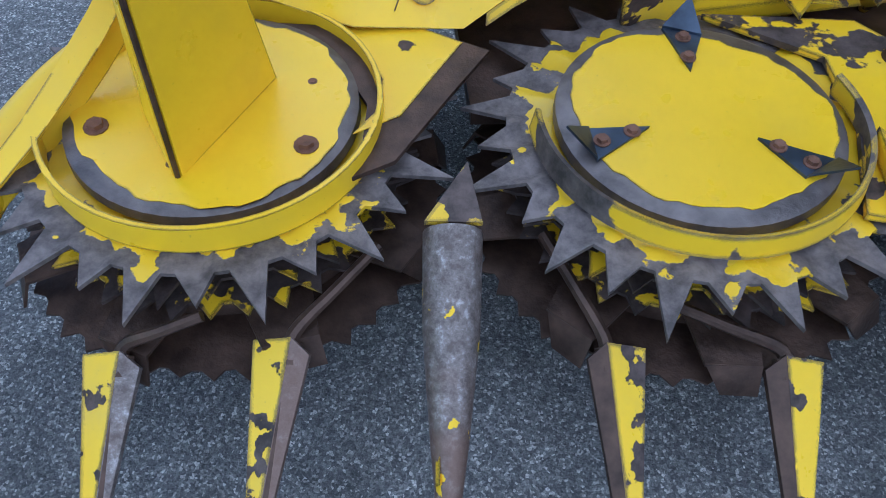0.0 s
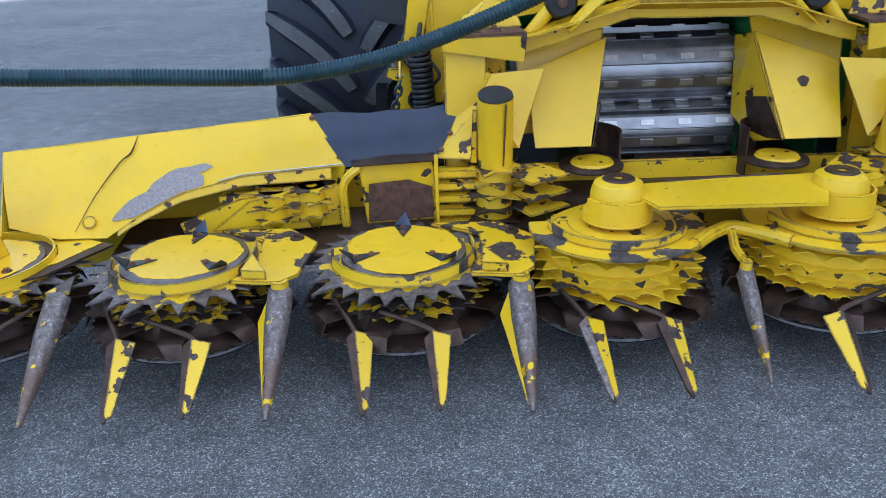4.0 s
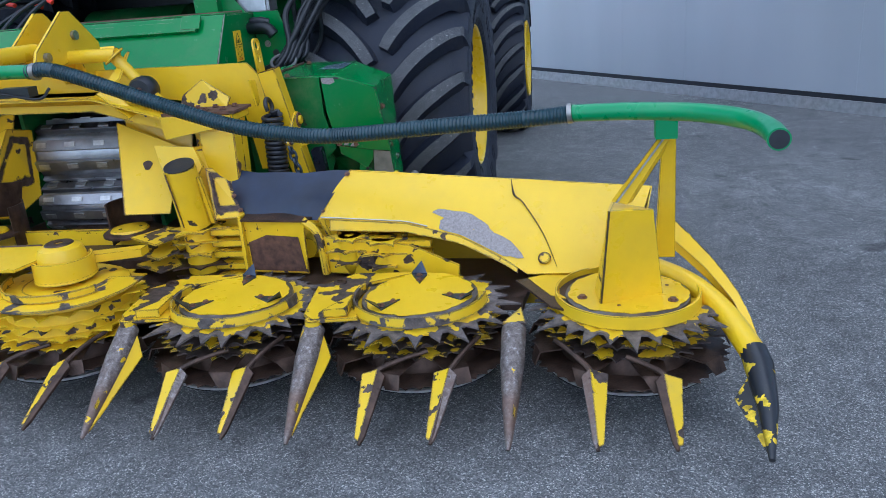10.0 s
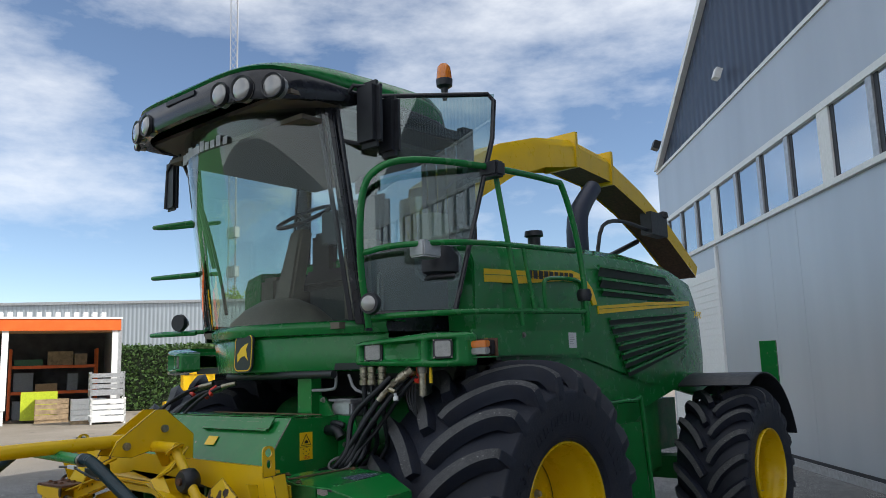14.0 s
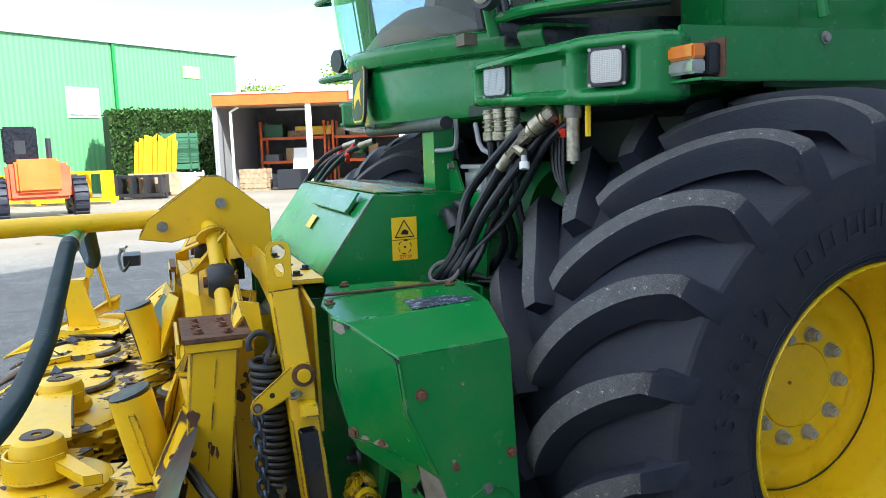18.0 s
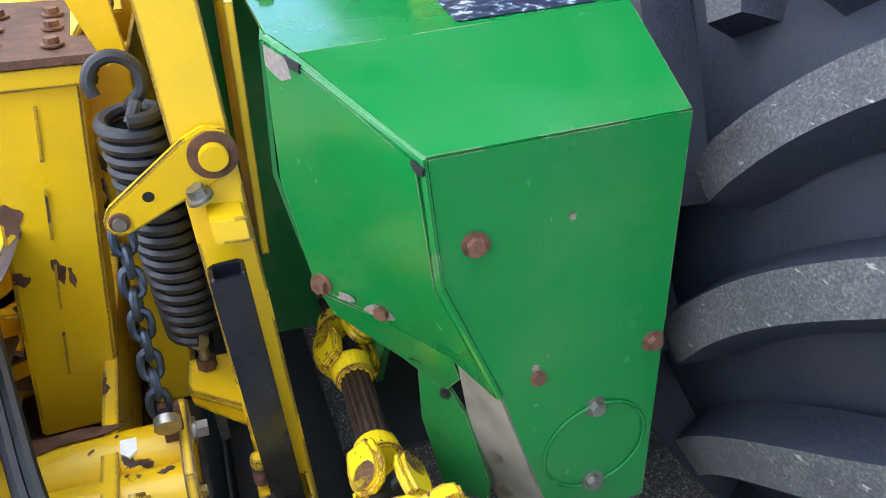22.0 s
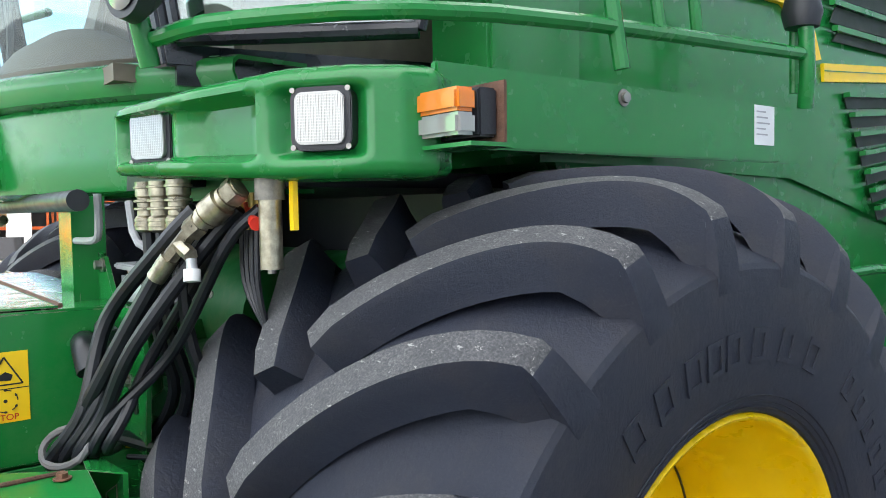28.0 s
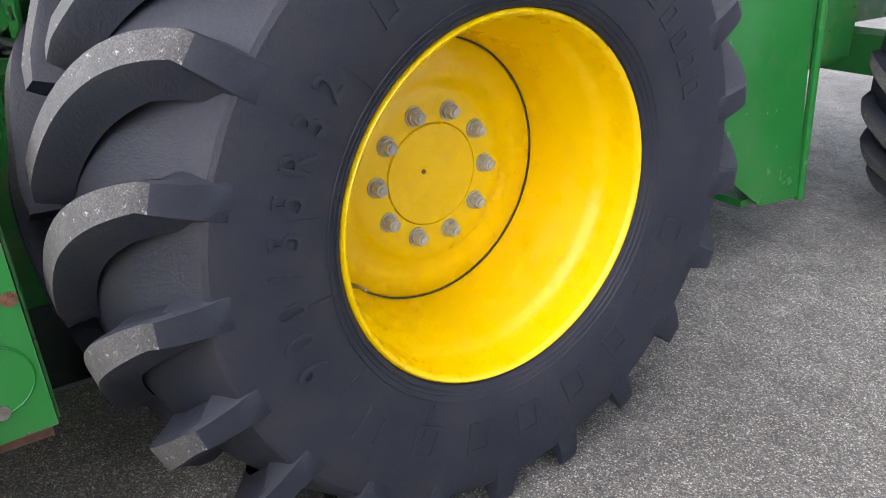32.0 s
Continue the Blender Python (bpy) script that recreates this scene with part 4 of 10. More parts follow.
    # worn stickers on the back panel of the driven side
    if s > 0:
        tilt = V(0, 0.004, 0.0025)
        def label(name, pts, mat):
            return part(name, prism([V(*p) + tilt for p in pts], tilt * 0.3), mat, h)
        label("text_label", [(1.8, 0.44, 0.736), (1.846, 0.444, 0.726), (1.826, 0.513, 0.6), (1.786, 0.505, 0.616)], STICK_W)
        label("stop_label", [(1.888, 0.44, 0.732), (1.974, 0.444, 0.721), (1.955, 0.521, 0.581), (1.876, 0.518, 0.589)], STICK_W)
        label("torn_label", [(2.032, 0.445, 0.718), (2.059, 0.446, 0.713), (2.045, 0.46, 0.685), (2.03, 0.473, 0.664), (2.025, 0.46, 0.69)], STICK_W)
        label("picture_label", [(2.112, 0.447, 0.709), (2.136, 0.449, 0.705), (2.15, 0.476, 0.655), (2.078, 0.474, 0.662)], STICK_W)
        label("yellow_label", [(2.0, 0.447, 0.715), (2.02, 0.448, 0.712), (2.0, 0.475, 0.662), (1.985, 0.473, 0.665)], STICK_Y)
        down = V(0, 0.0055, -0.0088) * 0.9
        words = {0: "Im Leerlauf", 1: "fahren!", 4: "drive only", 5: "low revs!", 8: "au r\u00e9gime bas!", 11: "toerentallen", 12: "schakelen!"}
        for k in range(14):
            m = axes(V(1.822 - 0.0013 * k, 0.45, 0.7195) + down * k + tilt * 1.6, (-1, -0.03, 0.09), (0, -0.53, 0.85))
            if k in words:
                text_mesh(words[k], 0.0085 if k < 6 else 0.006, 0.0003, INK, "label_word", h, m @ pose(0, -0.002, 0.0003))
            else:
                for dy in (-0.002, 0.0022):
                    part("print_line", bx(-0.017, 0.016 - 0.006 * ((k * 5) % 3), dy - 0.0007, dy + 0.0007, 0, 0.0006), INK_GREY, h, m=m)
        for k in range(9):
            m = axes(V(1.924 - 0.0014 * k, 0.485, 0.648) + down * 0.75 * k + tilt * 1.6, (-1, -0.03, 0.09), (0, -0.53, 0.85))
            if k == 2:
                text_mesh("BEFORE START UP", 0.0065, 0.0003, INK, "label_word", h, m @ pose(0, -0.002, 0.0003))
            else:
                for dy in (-0.0018, 0.0018):
                    part("print_line", bx(-0.032, 0.03 - 0.01 * ((k * 5) % 3), dy - 0.0007, dy + 0.0007, 0, 0.0006), INK_GREY, h, m=m)
        m = axes(V(1.918, 0.458, 0.697) + tilt * 1.7, (-1, -0.03, 0.09), (0, -0.53, 0.85))
        wt = bmesh.new()
        for a, b in (((-0.032, -0.022), (0.032, -0.022)), ((0.032, -0.022), (0.0, 0.028)), ((0.0, 0.028), (-0.032, -0.022))):
            add_tube(wt, [(a[0], a[1], 0), (b[0], b[1], 0)], 0.0014, 4)
        part("warning_triangle", wt, INK, h, m=m)
        text_mesh("STOP", 0.017, 0.0003, INK, "stop_word", h, m @ pose(0, -0.012, 0.0006))
    # black rubber flap that bridges to the centre frame
    flap = bmesh.new()
    grid = []
    for i in range(9):
        u = i / 8
        top = q(0.885, 0.512, 0.779).lerp(A, u) + V(0, 0, -0.012 * math.sin(u * 3.14) + 0.004 * math.sin(u * 17))
        bot = q(0.99, 0.381, 0.593).lerp(C, u) + V(0, -0.012 * math.sin(u * 9), 0.006 * math.sin(u * 11))
        grid.append([flap.verts.new(top.lerp(bot, v / 4) + V(0, -0.02 * math.sin(v / 4 * 3.14), 0)) for v in range(5)])
    for a, b in zip(grid, grid[1:]):
        for k in range(4):
            flap.faces.new((a[k], a[k + 1], b[k + 1], b[k]))
    bmesh.ops.solidify(flap, geom=flap.faces[:], thickness=0.006)
    part("rubber_flap", flap, FLAP, h, "dark blue-black rubber flap")
    part("flap_plate", sheet([q(0.80, 0.47, 0.80), q(0.89, 0.51, 0.785), q(0.995, 0.38, 0.598), q(0.86, 0.36, 0.595)], 0.006), YEL_WORN, h)
    for p in ((0.885, 0.49, 0.755), (0.935, 0.43, 0.68), (0.972, 0.392, 0.625)):
        part("bolt", bolts([(q(*p) + V(0, -0.008, 0.004), (0, -0.6, 0.8))], 0.008, 0.005), BOLT_RUST, h)


def scraped():
    m, n, l, b = nodes_of("scraped_bare_steel")
    f = noise_node(n, l, 120, 4, 0.8)
    l.new(ramp(n, l, f, [(0.35, (0.2, 0.17, 0.17)), (0.7, (0.42, 0.38, 0.36))]), b.inputs["Base Color"])
    b.inputs["Metallic"].default_value, b.inputs["Roughness"].default_value = 0.4, 0.55
    return m


SCRAPE = scraped()
hood(1)
hood(-1)

# posts with dark caps beside the throat
for s in (-1, 1):
    post = part("guide_post", rod((s * 0.765, 0.37, 0.575), (s * 0.766, 0.312, 0.845), 0.067, 28), YEL, header, "yellow round post with black cap")
    part("cap", rod((s * 0.766, 0.3122, 0.844), (s * 0.766, 0.309, 0.854), 0.064, 28), BLK, post)
    part("seam", prism([V(s * 0.735, 0.312, 0.58), V(s * 0.742, 0.307, 0.58), V(s * 0.735, 0.247, 0.83), V(s * 0.728, 0.25, 0.83)], (0, -0.004, 0)), RUST, post)
    part("side_strap", prism([V(s * 0.835, 0.36, 0.58), V(s * 0.86, 0.36, 0.58), V(s * 0.85, 0.305, 0.8), V(s * 0.835, 0.305, 0.8)], (0, 0.02, 0)), YEL_WORN, post)

# transport drums behind the rotors: stacked plates and short drums between side walls
def rear_row(s):
    rnd = random.Random(5)
    def q(x, y, z):
        return V(s * x, y, z)
    for cx, cy, zs, r in ((0.77, 0.37, (0.565, 0.515, 0.465, 0.41, 0.365), 0.12), (1.62, 0.3, (0.52, 0.47, 0.42), 0.1), (1.47, 0.31, (0.53, 0.48, 0.43), 0.09)):
        dr = part("transport_drum", lathe([(0.0, zs[0]), (r * 0.55, zs[0]), (r * 0.6, zs[-1]), (0.0, zs[-1] - 0.1)], 24, m=Matrix.Translation(q(cx, cy, 0))), YEL_WORN, header)
        for k, z in enumerate(zs):
            part("tooth_plate", star(7, r * 0.75, [r * 1.25, r * 1.05], 0.007, z, 0.02, 0.0, 60 + k), YEL_TOOTH if k < 3 else STEEL, dr, m=Matrix.Translation(q(cx, cy, 0)) @ Matrix.Rotation(k * 0.5 + cx, 4, "Z"))
            part("stripper", bx(s * (cx + r * 0.55), s * (cx + 0.24 if cx < 1 else cx + 0.2), cy - 0.03, cy + 0.02, z - 0.036, z - 0.008), YEL_WORN, dr)
    part("side_wall", sheet([q(1.0, 0.335, 0.612), q(1.285, 0.3, 0.6), q(1.27, 0.32, 0.36), q(1.0, 0.35, 0.36)], 0.008), YEL_WORN, header)
    part("mud_patch", sheet([q(1.012, 0.33, 0.5), q(1.1, 0.32, 0.535), q(1.25, 0.297, 0.53), q(1.262, 0.312, 0.37), q(1.01, 0.342, 0.37)], 0.003), RUST, header)
    part("wall_post", bx(s * 0.985, s * 1.0, 0.31, 0.36, 0.35, 0.62), YEL, header)
    part("wall_arm", tube([q(1.28, 0.3, 0.6), q(1.33, 0.29, 0.56), q(1.35, 0.29, 0.5), q(1.35, 0.31, 0.36)], 0.018, 8, smooth=3), YEL_WORN, header)
    part("channel", sheet([q(1.35, 0.3, 0.535), q(1.74, 0.26, 0.5), q(1.95, 0.18, 0.44), q(1.94, 0.2, 0.36), q(1.35, 0.33, 0.36)], 0.008), YEL_WORN, header)
    part("channel_lid", sheet([q(1.0, 0.30, 0.61), q(1.3, 0.28, 0.605), q(1.34, 0.42, 0.62), q(1.0, 0.46, 0.62)], 0.008), STEEL, header)
    part("channel_floor", prism([q(0.35, 0.1, 0.352), q(2.2, 0.02, 0.34), q(2.25, 0.5, 0.34), q(0.35, 0.6, 0.352)], (0, 0, -0.03)), STEEL, header)
    for z in (0.545, 0.48, 0.42):
        part("deflector", prism([q(0.48, 0.3, z), q(0.64, 0.22, z - 0.01), q(0.7, 0.3, z), q(0.6, 0.42, z + 0.01)], (0, 0, -0.008)), YEL_TOOTH, header)


for s in (-1, 1):
    rear_row(s)

# inner wall of the header that closes it behind the transport row
part("rear_wall", bx(-2.3, 2.3, 0.56, 0.585, 0.2, 0.5), YEL_WORN, header)
part("beam_tube", rod((-1.3, 0.62, 0.24), (1.3, 0.62, 0.24), 0.055, 20), BLK, header)

# plate that joins the two middle pots
conn = part("bridge_plate", prism([V(-0.33, 0.03, 0.588), V(0.0, 0.055, 0.592), V(0.33, 0.085, 0.588), V(0.34, -0.02, 0.588), V(0.27, -0.17, 0.575), V(0.0, -0.165, 0.575), V(-0.27, -0.16, 0.575), V(-0.33, -0.06, 0.588)], (0, 0, -0.012)), YEL, header, "yellow bridge plate between the middle rotors")
part("bright_edge", tube([(-0.2, 0.042, 0.589), (0, 0.058, 0.592), (0.22, 0.078, 0.59)], 0.005, 8, smooth=4), STEEL, conn)
part("side_arm", prism([V(0.42, 0.08, 0.56), V(0.44, 0.02, 0.56), V(0.62, 0.14, 0.545), V(0.62, 0.2, 0.545)], (0, 0, -0.035)), YEL, header)
part("front_web", tube([(-0.16, -0.2, 0.455), (-0.08, -0.12, 0.458), (0.0, -0.075, 0.46), (0.08, -0.12, 0.458), (0.16, -0.2, 0.455)], 0.024, 10, smooth=5), YEL_WORN, header)
part("centre_hanger", tube([(0.0, -0.09, 0.455), (0.0, -0.14, 0.41), (0.004, -0.2, 0.4)], 0.016, 8), YEL_WORN, header)

# throat: side plates, discs, tongue
for s in (-1, 1):
    def q(x, y, z):
        return V(s * x, y, z)
    part("throat_plate", sheet([q(0.295, 0.68, 0.985), q(0.62, 0.62, 0.87), q(0.6, 0.46, 0.6), q(0.38, 0.46, 0.6)], 0.008), YEL, header)
    if s > 0:
        tn = (q(0.62, 0.62, 0.87) - q(0.295, 0.68, 0.985)).cross(q(0.38, 0.46, 0.6) - q(0.295, 0.68, 0.985)).normalized()
        tn = tn if tn.y < 0 else -tn
        tc0 = q(0.47, 0.575, 0.8)
        part("bare_spot", prism([tc0 + tn * 0.009 + V(0.022 * math.cos(a) * (1 + 0.2 * math.sin(3 * a)), 0, 0.026 * math.sin(a)) - tn * tn.dot(V(0.022 * math.cos(a), 0, 0.026 * math.sin(a))) for a in [k * math.tau / 18 for k in range(18)]], tn * 0.001), STEEL, header)
    part("throat_filler", sheet([q(0.29, 0.76, 1.06), q(0.66, 0.7, 0.96), q(0.64, 0.6, 0.62), q(0.35, 0.62, 0.62)], 0.006), YEL_WORN, header)
    part("throat_cheek", sheet([q(0.295, 0.68, 0.985), q(0.38, 0.46, 0.6), q(0.33, 0.62, 0.55), q(0.29, 0.8, 0.62), q(0.285, 0.84, 0.95)], 0.008), YEL_WORN, header)
    part("cheek_wear", sheet([q(0.33, 0.56, 0.75), q(0.372, 0.457, 0.6), q(0.32, 0.66, 0.56), q(0.3, 0.7, 0.72)], 0.003), STEEL, header)
    part("corner_gusset", sheet([q(0.565, 0.5, 0.905), q(0.77, 0.46, 0.9), q(0.82, 0.42, 0.82), q(0.67, 0.4, 0.62)], 0.008), YEL, header)
    part("gusset_side", sheet([q(0.77, 0.46, 0.9), q(0.84, 0.56, 0.9), q(0.88, 0.5, 0.62), q(0.67, 0.4, 0.62), q(0.82, 0.42, 0.82)][:4], 0.008), YEL, header)
    disc = part("throat_disc", lathe([(0, 0.525), (0.115, 0.525), (0.13, 0.515), (0.13, 0.505), (0, 0.505)], 40, m=Matrix.Translation(q(0.37, 0.5, 0))), STEEL, header)
    part("disc_cover", lathe([(0, 0.536), (0.08, 0.536), (0.088, 0.526), (0, 0.526)], 36, m=Matrix.Translation(q(0.37, 0.48, 0))), YEL, disc)
    for dx, dy in ((-0.03, -0.03), (0.045, 0.02)):
        part("hole", rod(q(0.37 + dx, 0.48 + dy, 0.536), q(0.37 + dx, 0.48 + dy, 0.5375), 0.008, 12), INK, disc)
    part("throat_shell", lathe([(0.14, 0.64), (0.147, 0.64), (0.147, 0.44), (0.14, 0.44), (0.14, 0.64)], 24, m=Matrix.Translation(q(0.39, 0.55, 0)), a0=radians(100 if s > 0 else -20), a1=radians(200 if s > 0 else 80)), STEEL, header)
part("throat_tongue", prism([V(-0.15, 0.66, 0.44), V(0.15, 0.66, 0.44), V(0.1, 0.92, 0.47), V(-0.1, 0.92, 0.47)], (0, 0, -0.03)), STEEL, header)
part("tongue_edge", prism([V(-0.16, 0.65, 0.443), V(0.16, 0.65, 0.443), V(0.14, 0.69, 0.447), V(-0.14, 0.69, 0.447)], (0, 0, -0.012)), YEL_TOOTH, header)
part("throat_floor", prism([V(-0.55, 0.35, 0.42), V(0.55, 0.35, 0.42), V(0.4, 1.15, 0.44), V(-0.4, 1.15, 0.44)], (0, 0, -0.04)), STEEL, header)

# ---- portal frame of the header ----
part("lower_beam", prism([V(-0.64, 0.55, 1.02), V(-0.21, 0.55, 1.135), V(0.3, 0.55, 1.125), V(0.64, 0.55, 1.02), V(0.645, 0.55, 0.95), V(0.265, 0.55, 1.06), V(-0.235, 0.55, 1.07), V(-0.645, 0.55, 0.95)], (0, 0.05, 0)), YEL, header, "bent yellow portal beam", bev=0.004)
part("lower_ledge", prism([V(-0.64, 0.5, 1.02), V(-0.21, 0.5, 1.135), V(0.3, 0.5, 1.125), V(0.64, 0.5, 1.02), V(0.64, 0.7, 1.02), V(0.3, 0.7, 1.13), V(-0.21, 0.7, 1.14), V(-0.64, 0.7, 1.02)], (0, 0, -0.008)), YEL, header)
part("upper_plate", prism([V(-0.95, 0.78, 1.235), V(0.93, 0.78, 1.215), V(0.985, 0.78, 1.15), V(1.03, 0.78, 0.72), V(0.93, 0.78, 0.72), V(0.88, 0.78, 1.02), V(0.3, 0.78, 1.1), V(-0.3, 0.78, 1.11), V(-0.88, 0.78, 1.03), V(-0.96, 0.78, 0.72), V(-1.06, 0.78, 0.72), V(-1.0, 0.78, 1.17)], (0, 0.012, 0)), YEL, header)
part("side_frame", prism([V(0.82, 0.845, 1.16), V(1.06, 0.845, 1.12), V(1.1, 0.845, 0.75), V(0.9, 0.845, 0.75)], (0, 0.012, 0)), YEL, header)
part("upper_tray", bx(-0.9, 0.89, 0.79, 0.92, 1.165, 1.18), YEL, header)
for x, y in ((0.3, 0.85), (0.55, 0.86), (0.8, 0.85), (0.68, 0.9)):
    part("tray_bolt", bolts([(V(x, y, 1.18), (0, 0, 1))], 0.013, 0.016), BLK, header)
for s in (-1, 1):
    def q(x, y, z):
        return V(s * x, y, z)
    # bolted shelf, leg and tongue of each side
    part("shelf", prism([q(0.635, 0.475, 1.046), q(0.97, 0.475, 1.044), q(0.97, 0.672, 1.044), q(0.66, 0.69, 1.046)], (0, 0, -0.012)), RUST, header)
    part("shelf_apron", sheet([q(0.635, 0.468, 1.034), q(0.962, 0.468, 1.03), q(0.95, 0.468, 0.985), q(0.645, 0.468, 0.935)], 0.01), YEL, header)
    for k, (bx0, by0) in enumerate(((0.74, 0.52), (0.82, 0.52), (0.9, 0.525), (0.75, 0.6), (0.83, 0.605), (0.92, 0.61))):
        part("bolt", bolts([(q(bx0, by0, 1.047), (0, 0, 1))], 0.011, 0.012), BOLT_RUST, header)
    part("shelf_wing", sheet([q(0.64, 0.64, 1.045), q(0.87, 0.63, 1.04), q(0.88, 0.66, 1.08), q(0.76, 0.655, 1.165), q(0.66, 0.65, 1.1)], 0.01), YEL_WORN, header)
    part("leg", prism([q(0.785, 0.498, 1.0), q(0.948, 0.498, 1.0), q(0.955, 0.428, 0.36), q(0.8, 0.428, 0.36)], (0, 0.14, 0)), YEL, header, "yellow box-section leg", bev=0.005)
    part("leg_cap", prism([q(0.775, 0.48, 1.028), q(0.962, 0.48, 1.028), q(0.962, 0.48, 1.0), q(0.775, 0.48, 1.0)], (0, 0.17, 0)), YEL, header)
    for k in range(4):
        za, zb = 0.97 - 0.13 * k, 0.885 - 0.13 * k
        part("leg_weld", prism([q(0.949 + 0.003 * k, 0.573 - (0.98 - za) * 0.138, za), q(0.949 + 0.003 * k, 0.569 - (0.98 - za) * 0.138, za), q(0.95 + 0.003 * k, 0.569 - (0.98 - zb) * 0.138, zb), q(0.95 + 0.003 * k, 0.573 - (0.98 - zb) * 0.138, zb)], q(0.003, 0, 0) - q(0, 0, 0)), YEL_WORN, header)
    for py, pz, ry, rz, ph in ((0.49, 0.795, 0.016, 0.034, 0.4), (0.535, 0.695, 0.009, 0.024, 1.3), (0.478, 0.69, 0.012, 0.012, 2.0), (0.552, 0.68, 0.005, 0.016, 3.1)):
        xo = 0.9485 + (1.0 - pz) * 0.0109
        part("rust_patch", prism([q(xo, py + ry * math.cos(a) * (1 + 0.3 * math.sin(3 * a + ph) + 0.15 * math.sin(7 * a)), pz + rz * math.sin(a) * (1 + 0.25 * math.cos(2 * a + ph) + 0.12 * math.sin(5 * a + ph))) for a in [k * math.tau / 28 for k in range(28)]], q(0.0012, 0, 0) - q(0, 0, 0)), RUST, header)
    part("back_leg", prism([q(0.7, 0.62, 0.98), q(0.8, 0.62, 0.98), q(0.86, 0.62, 0.3), q(0.72, 0.62, 0.3)], (0, 0.08, 0)), YEL_WORN, header)
    # slanted square post, its eye plate and stand
    sq = part("post_tube", square_tube(q(1.2, 0.832, 0.3), q(1.035, 0.768, 1.18), 0.085, 0.08), YEL, header, "open yellow square post", bev=0.004)
    edge = [(-0.0365, -0.03), (0.0365, -0.03), (0.0365, 0.09), (0.033, 0.106), (0.022, 0.117), (0.006, 0.121), (-0.006, 0.121), (-0.022, 0.117), (-0.033, 0.106), (-0.0365, 0.09)]
    part("eye_plate", holed_plate([edge, oblong(0.044, 0.044, 0.088), oblong(0.029, 0.042, 0.033)], 0.011, YEL_CLEAN), YEL_CLEAN, sq, m=axes(q(1.0, 0.765, 1.2), (0, 1, 0), (s * -0.06, -0.05, 1)))
    part("black_sleeve", square_tube(q(1.262, 0.835, 0.2), q(1.212, 0.787, 0.806), 0.052, 0.05), BLK_GLOSS, sq, bev=0.003)
    part("sleeve_socket", square_tube(q(1.27, 0.848, 0.175), q(1.255, 0.826, 0.4), 0.068, 0.066), YEL, sq, bev=0.003)
    part("socket_ear", bx(s * 1.19, s * 1.26, 0.775, 0.8, 0.385, 0.4), YEL_WORN, sq)
    for hz0 in (0.415, 0.45):
        part("ear_nut", rod(q(1.235, 0.785, hz0), q(1.235, 0.785, hz0 + 0.018), 0.014, 10), RUST if hz0 < 0.43 else YEL_WORN, sq)
    part("foot", rod(q(1.27, 0.85, 0.1), q(1.268, 0.848, 0.2), 0.026, 18), BLK, sq)
    part("foot_plate", rod(q(1.27, 0.85, 0.09), q(1.27, 0.85, 0.115), 0.042, 20), BLK, sq)
    part("stay_plate", sheet([q(1.2, 0.8, 0.36), q(1.2, 0.78, 0.31), q(1.21, 0.755, 0.22), q(1.22, 0.82, 0.21), q(1.22, 0.84, 0.34)], 0.008), YEL, sq)
    part("sleeve_bracket", prism([q(1.13, 0.775, 0.87), q(1.185, 0.777, 0.868), q(1.195, 0.78, 0.835), q(1.14, 0.78, 0.815)], (0, 0.05, -0.003)), YEL, sq, bev=0.003)
    part("bracket_bolt", bolts([(q(1.15, 0.772, 0.885), (0, -0.4, 1))], 0.013, 0.02), BOLT, sq)
    lug = part("tension_lever", prism([q(1.122, 0.83, 0.95), q(1.122, 0.818, 0.975), q(1.122, 0.79, 0.982), q(1.122, 0.76, 0.968), q(1.122, 0.65, 0.882), q(1.122, 0.64, 0.86), q(1.122, 0.648, 0.842), q(1.122, 0.67, 0.838), q(1.122, 0.81, 0.908), q(1.122, 0.828, 0.925)], q(0.014, 0, 0) - q(0, 0, 0)), YEL, header, bev=0.003)
    part("pin", rod(q(1.08, 0.797, 0.942), q(1.152, 0.797, 0.942), 0.02, 24), YEL, lug, bev=0.002)
    part("pin_washer", rod(q(1.134, 0.797, 0.942), q(1.141, 0.797, 0.942), 0.034, 28), RUST, lug)
    part("small_pin", rod(q(1.115, 0.662, 0.862), q(1.148, 0.662, 0.862), 0.009, 12), BOLT, lug)
    part("pin_washer", rod(q(1.136, 0.662, 0.862), q(1.14, 0.662, 0.862), 0.014, 18), RUST, lug)
    part("lever_hole", rod(q(1.1362, 0.705, 0.893), q(1.1368, 0.705, 0.893), 0.008, 14), INK, lug)
    # coil spring and chain
    coil = [q(1.05 - 0.02 * f + 0.04 * math.cos(a), 0.697 + 0.03 * f + 0.04 * math.sin(a), 0.985 - 0.395 * f) for f, a in ((v / (18 * math.tau), v) for v in np.linspace(0, 18 * math.tau, 18 * 16))]
    spr = part("spring", tube(coil, 0.0103, 8), BLK, header, "black coil spring")
    part("hook", tube([q(1.085, 0.7, 0.98), q(1.075, 0.71, 1.0)] + [q(1.045 + 0.006 * math.cos(a), 0.69 + 0.034 * math.sin(a), 1.025 - 0.034 * math.cos(a)) for a in (0.4, 1.1, 1.8, 2.5, 3.2, 3.9, 4.6, 5.2)], 0.0095, 9, smooth=4), BLK, spr)
    part("hook_plate", prism([q(0.985, 0.64, 1.15), q(0.985, 0.7, 1.14), q(0.985, 0.71, 1.045), q(0.985, 0.68, 1.03)], q(0.012, 0, 0) - q(0, 0, 0)), YEL, spr)
    part("adjuster", rod(q(1.025, 0.728, 0.58), q(1.04, 0.738, 0.34), 0.0095, 12), BOLT, spr)
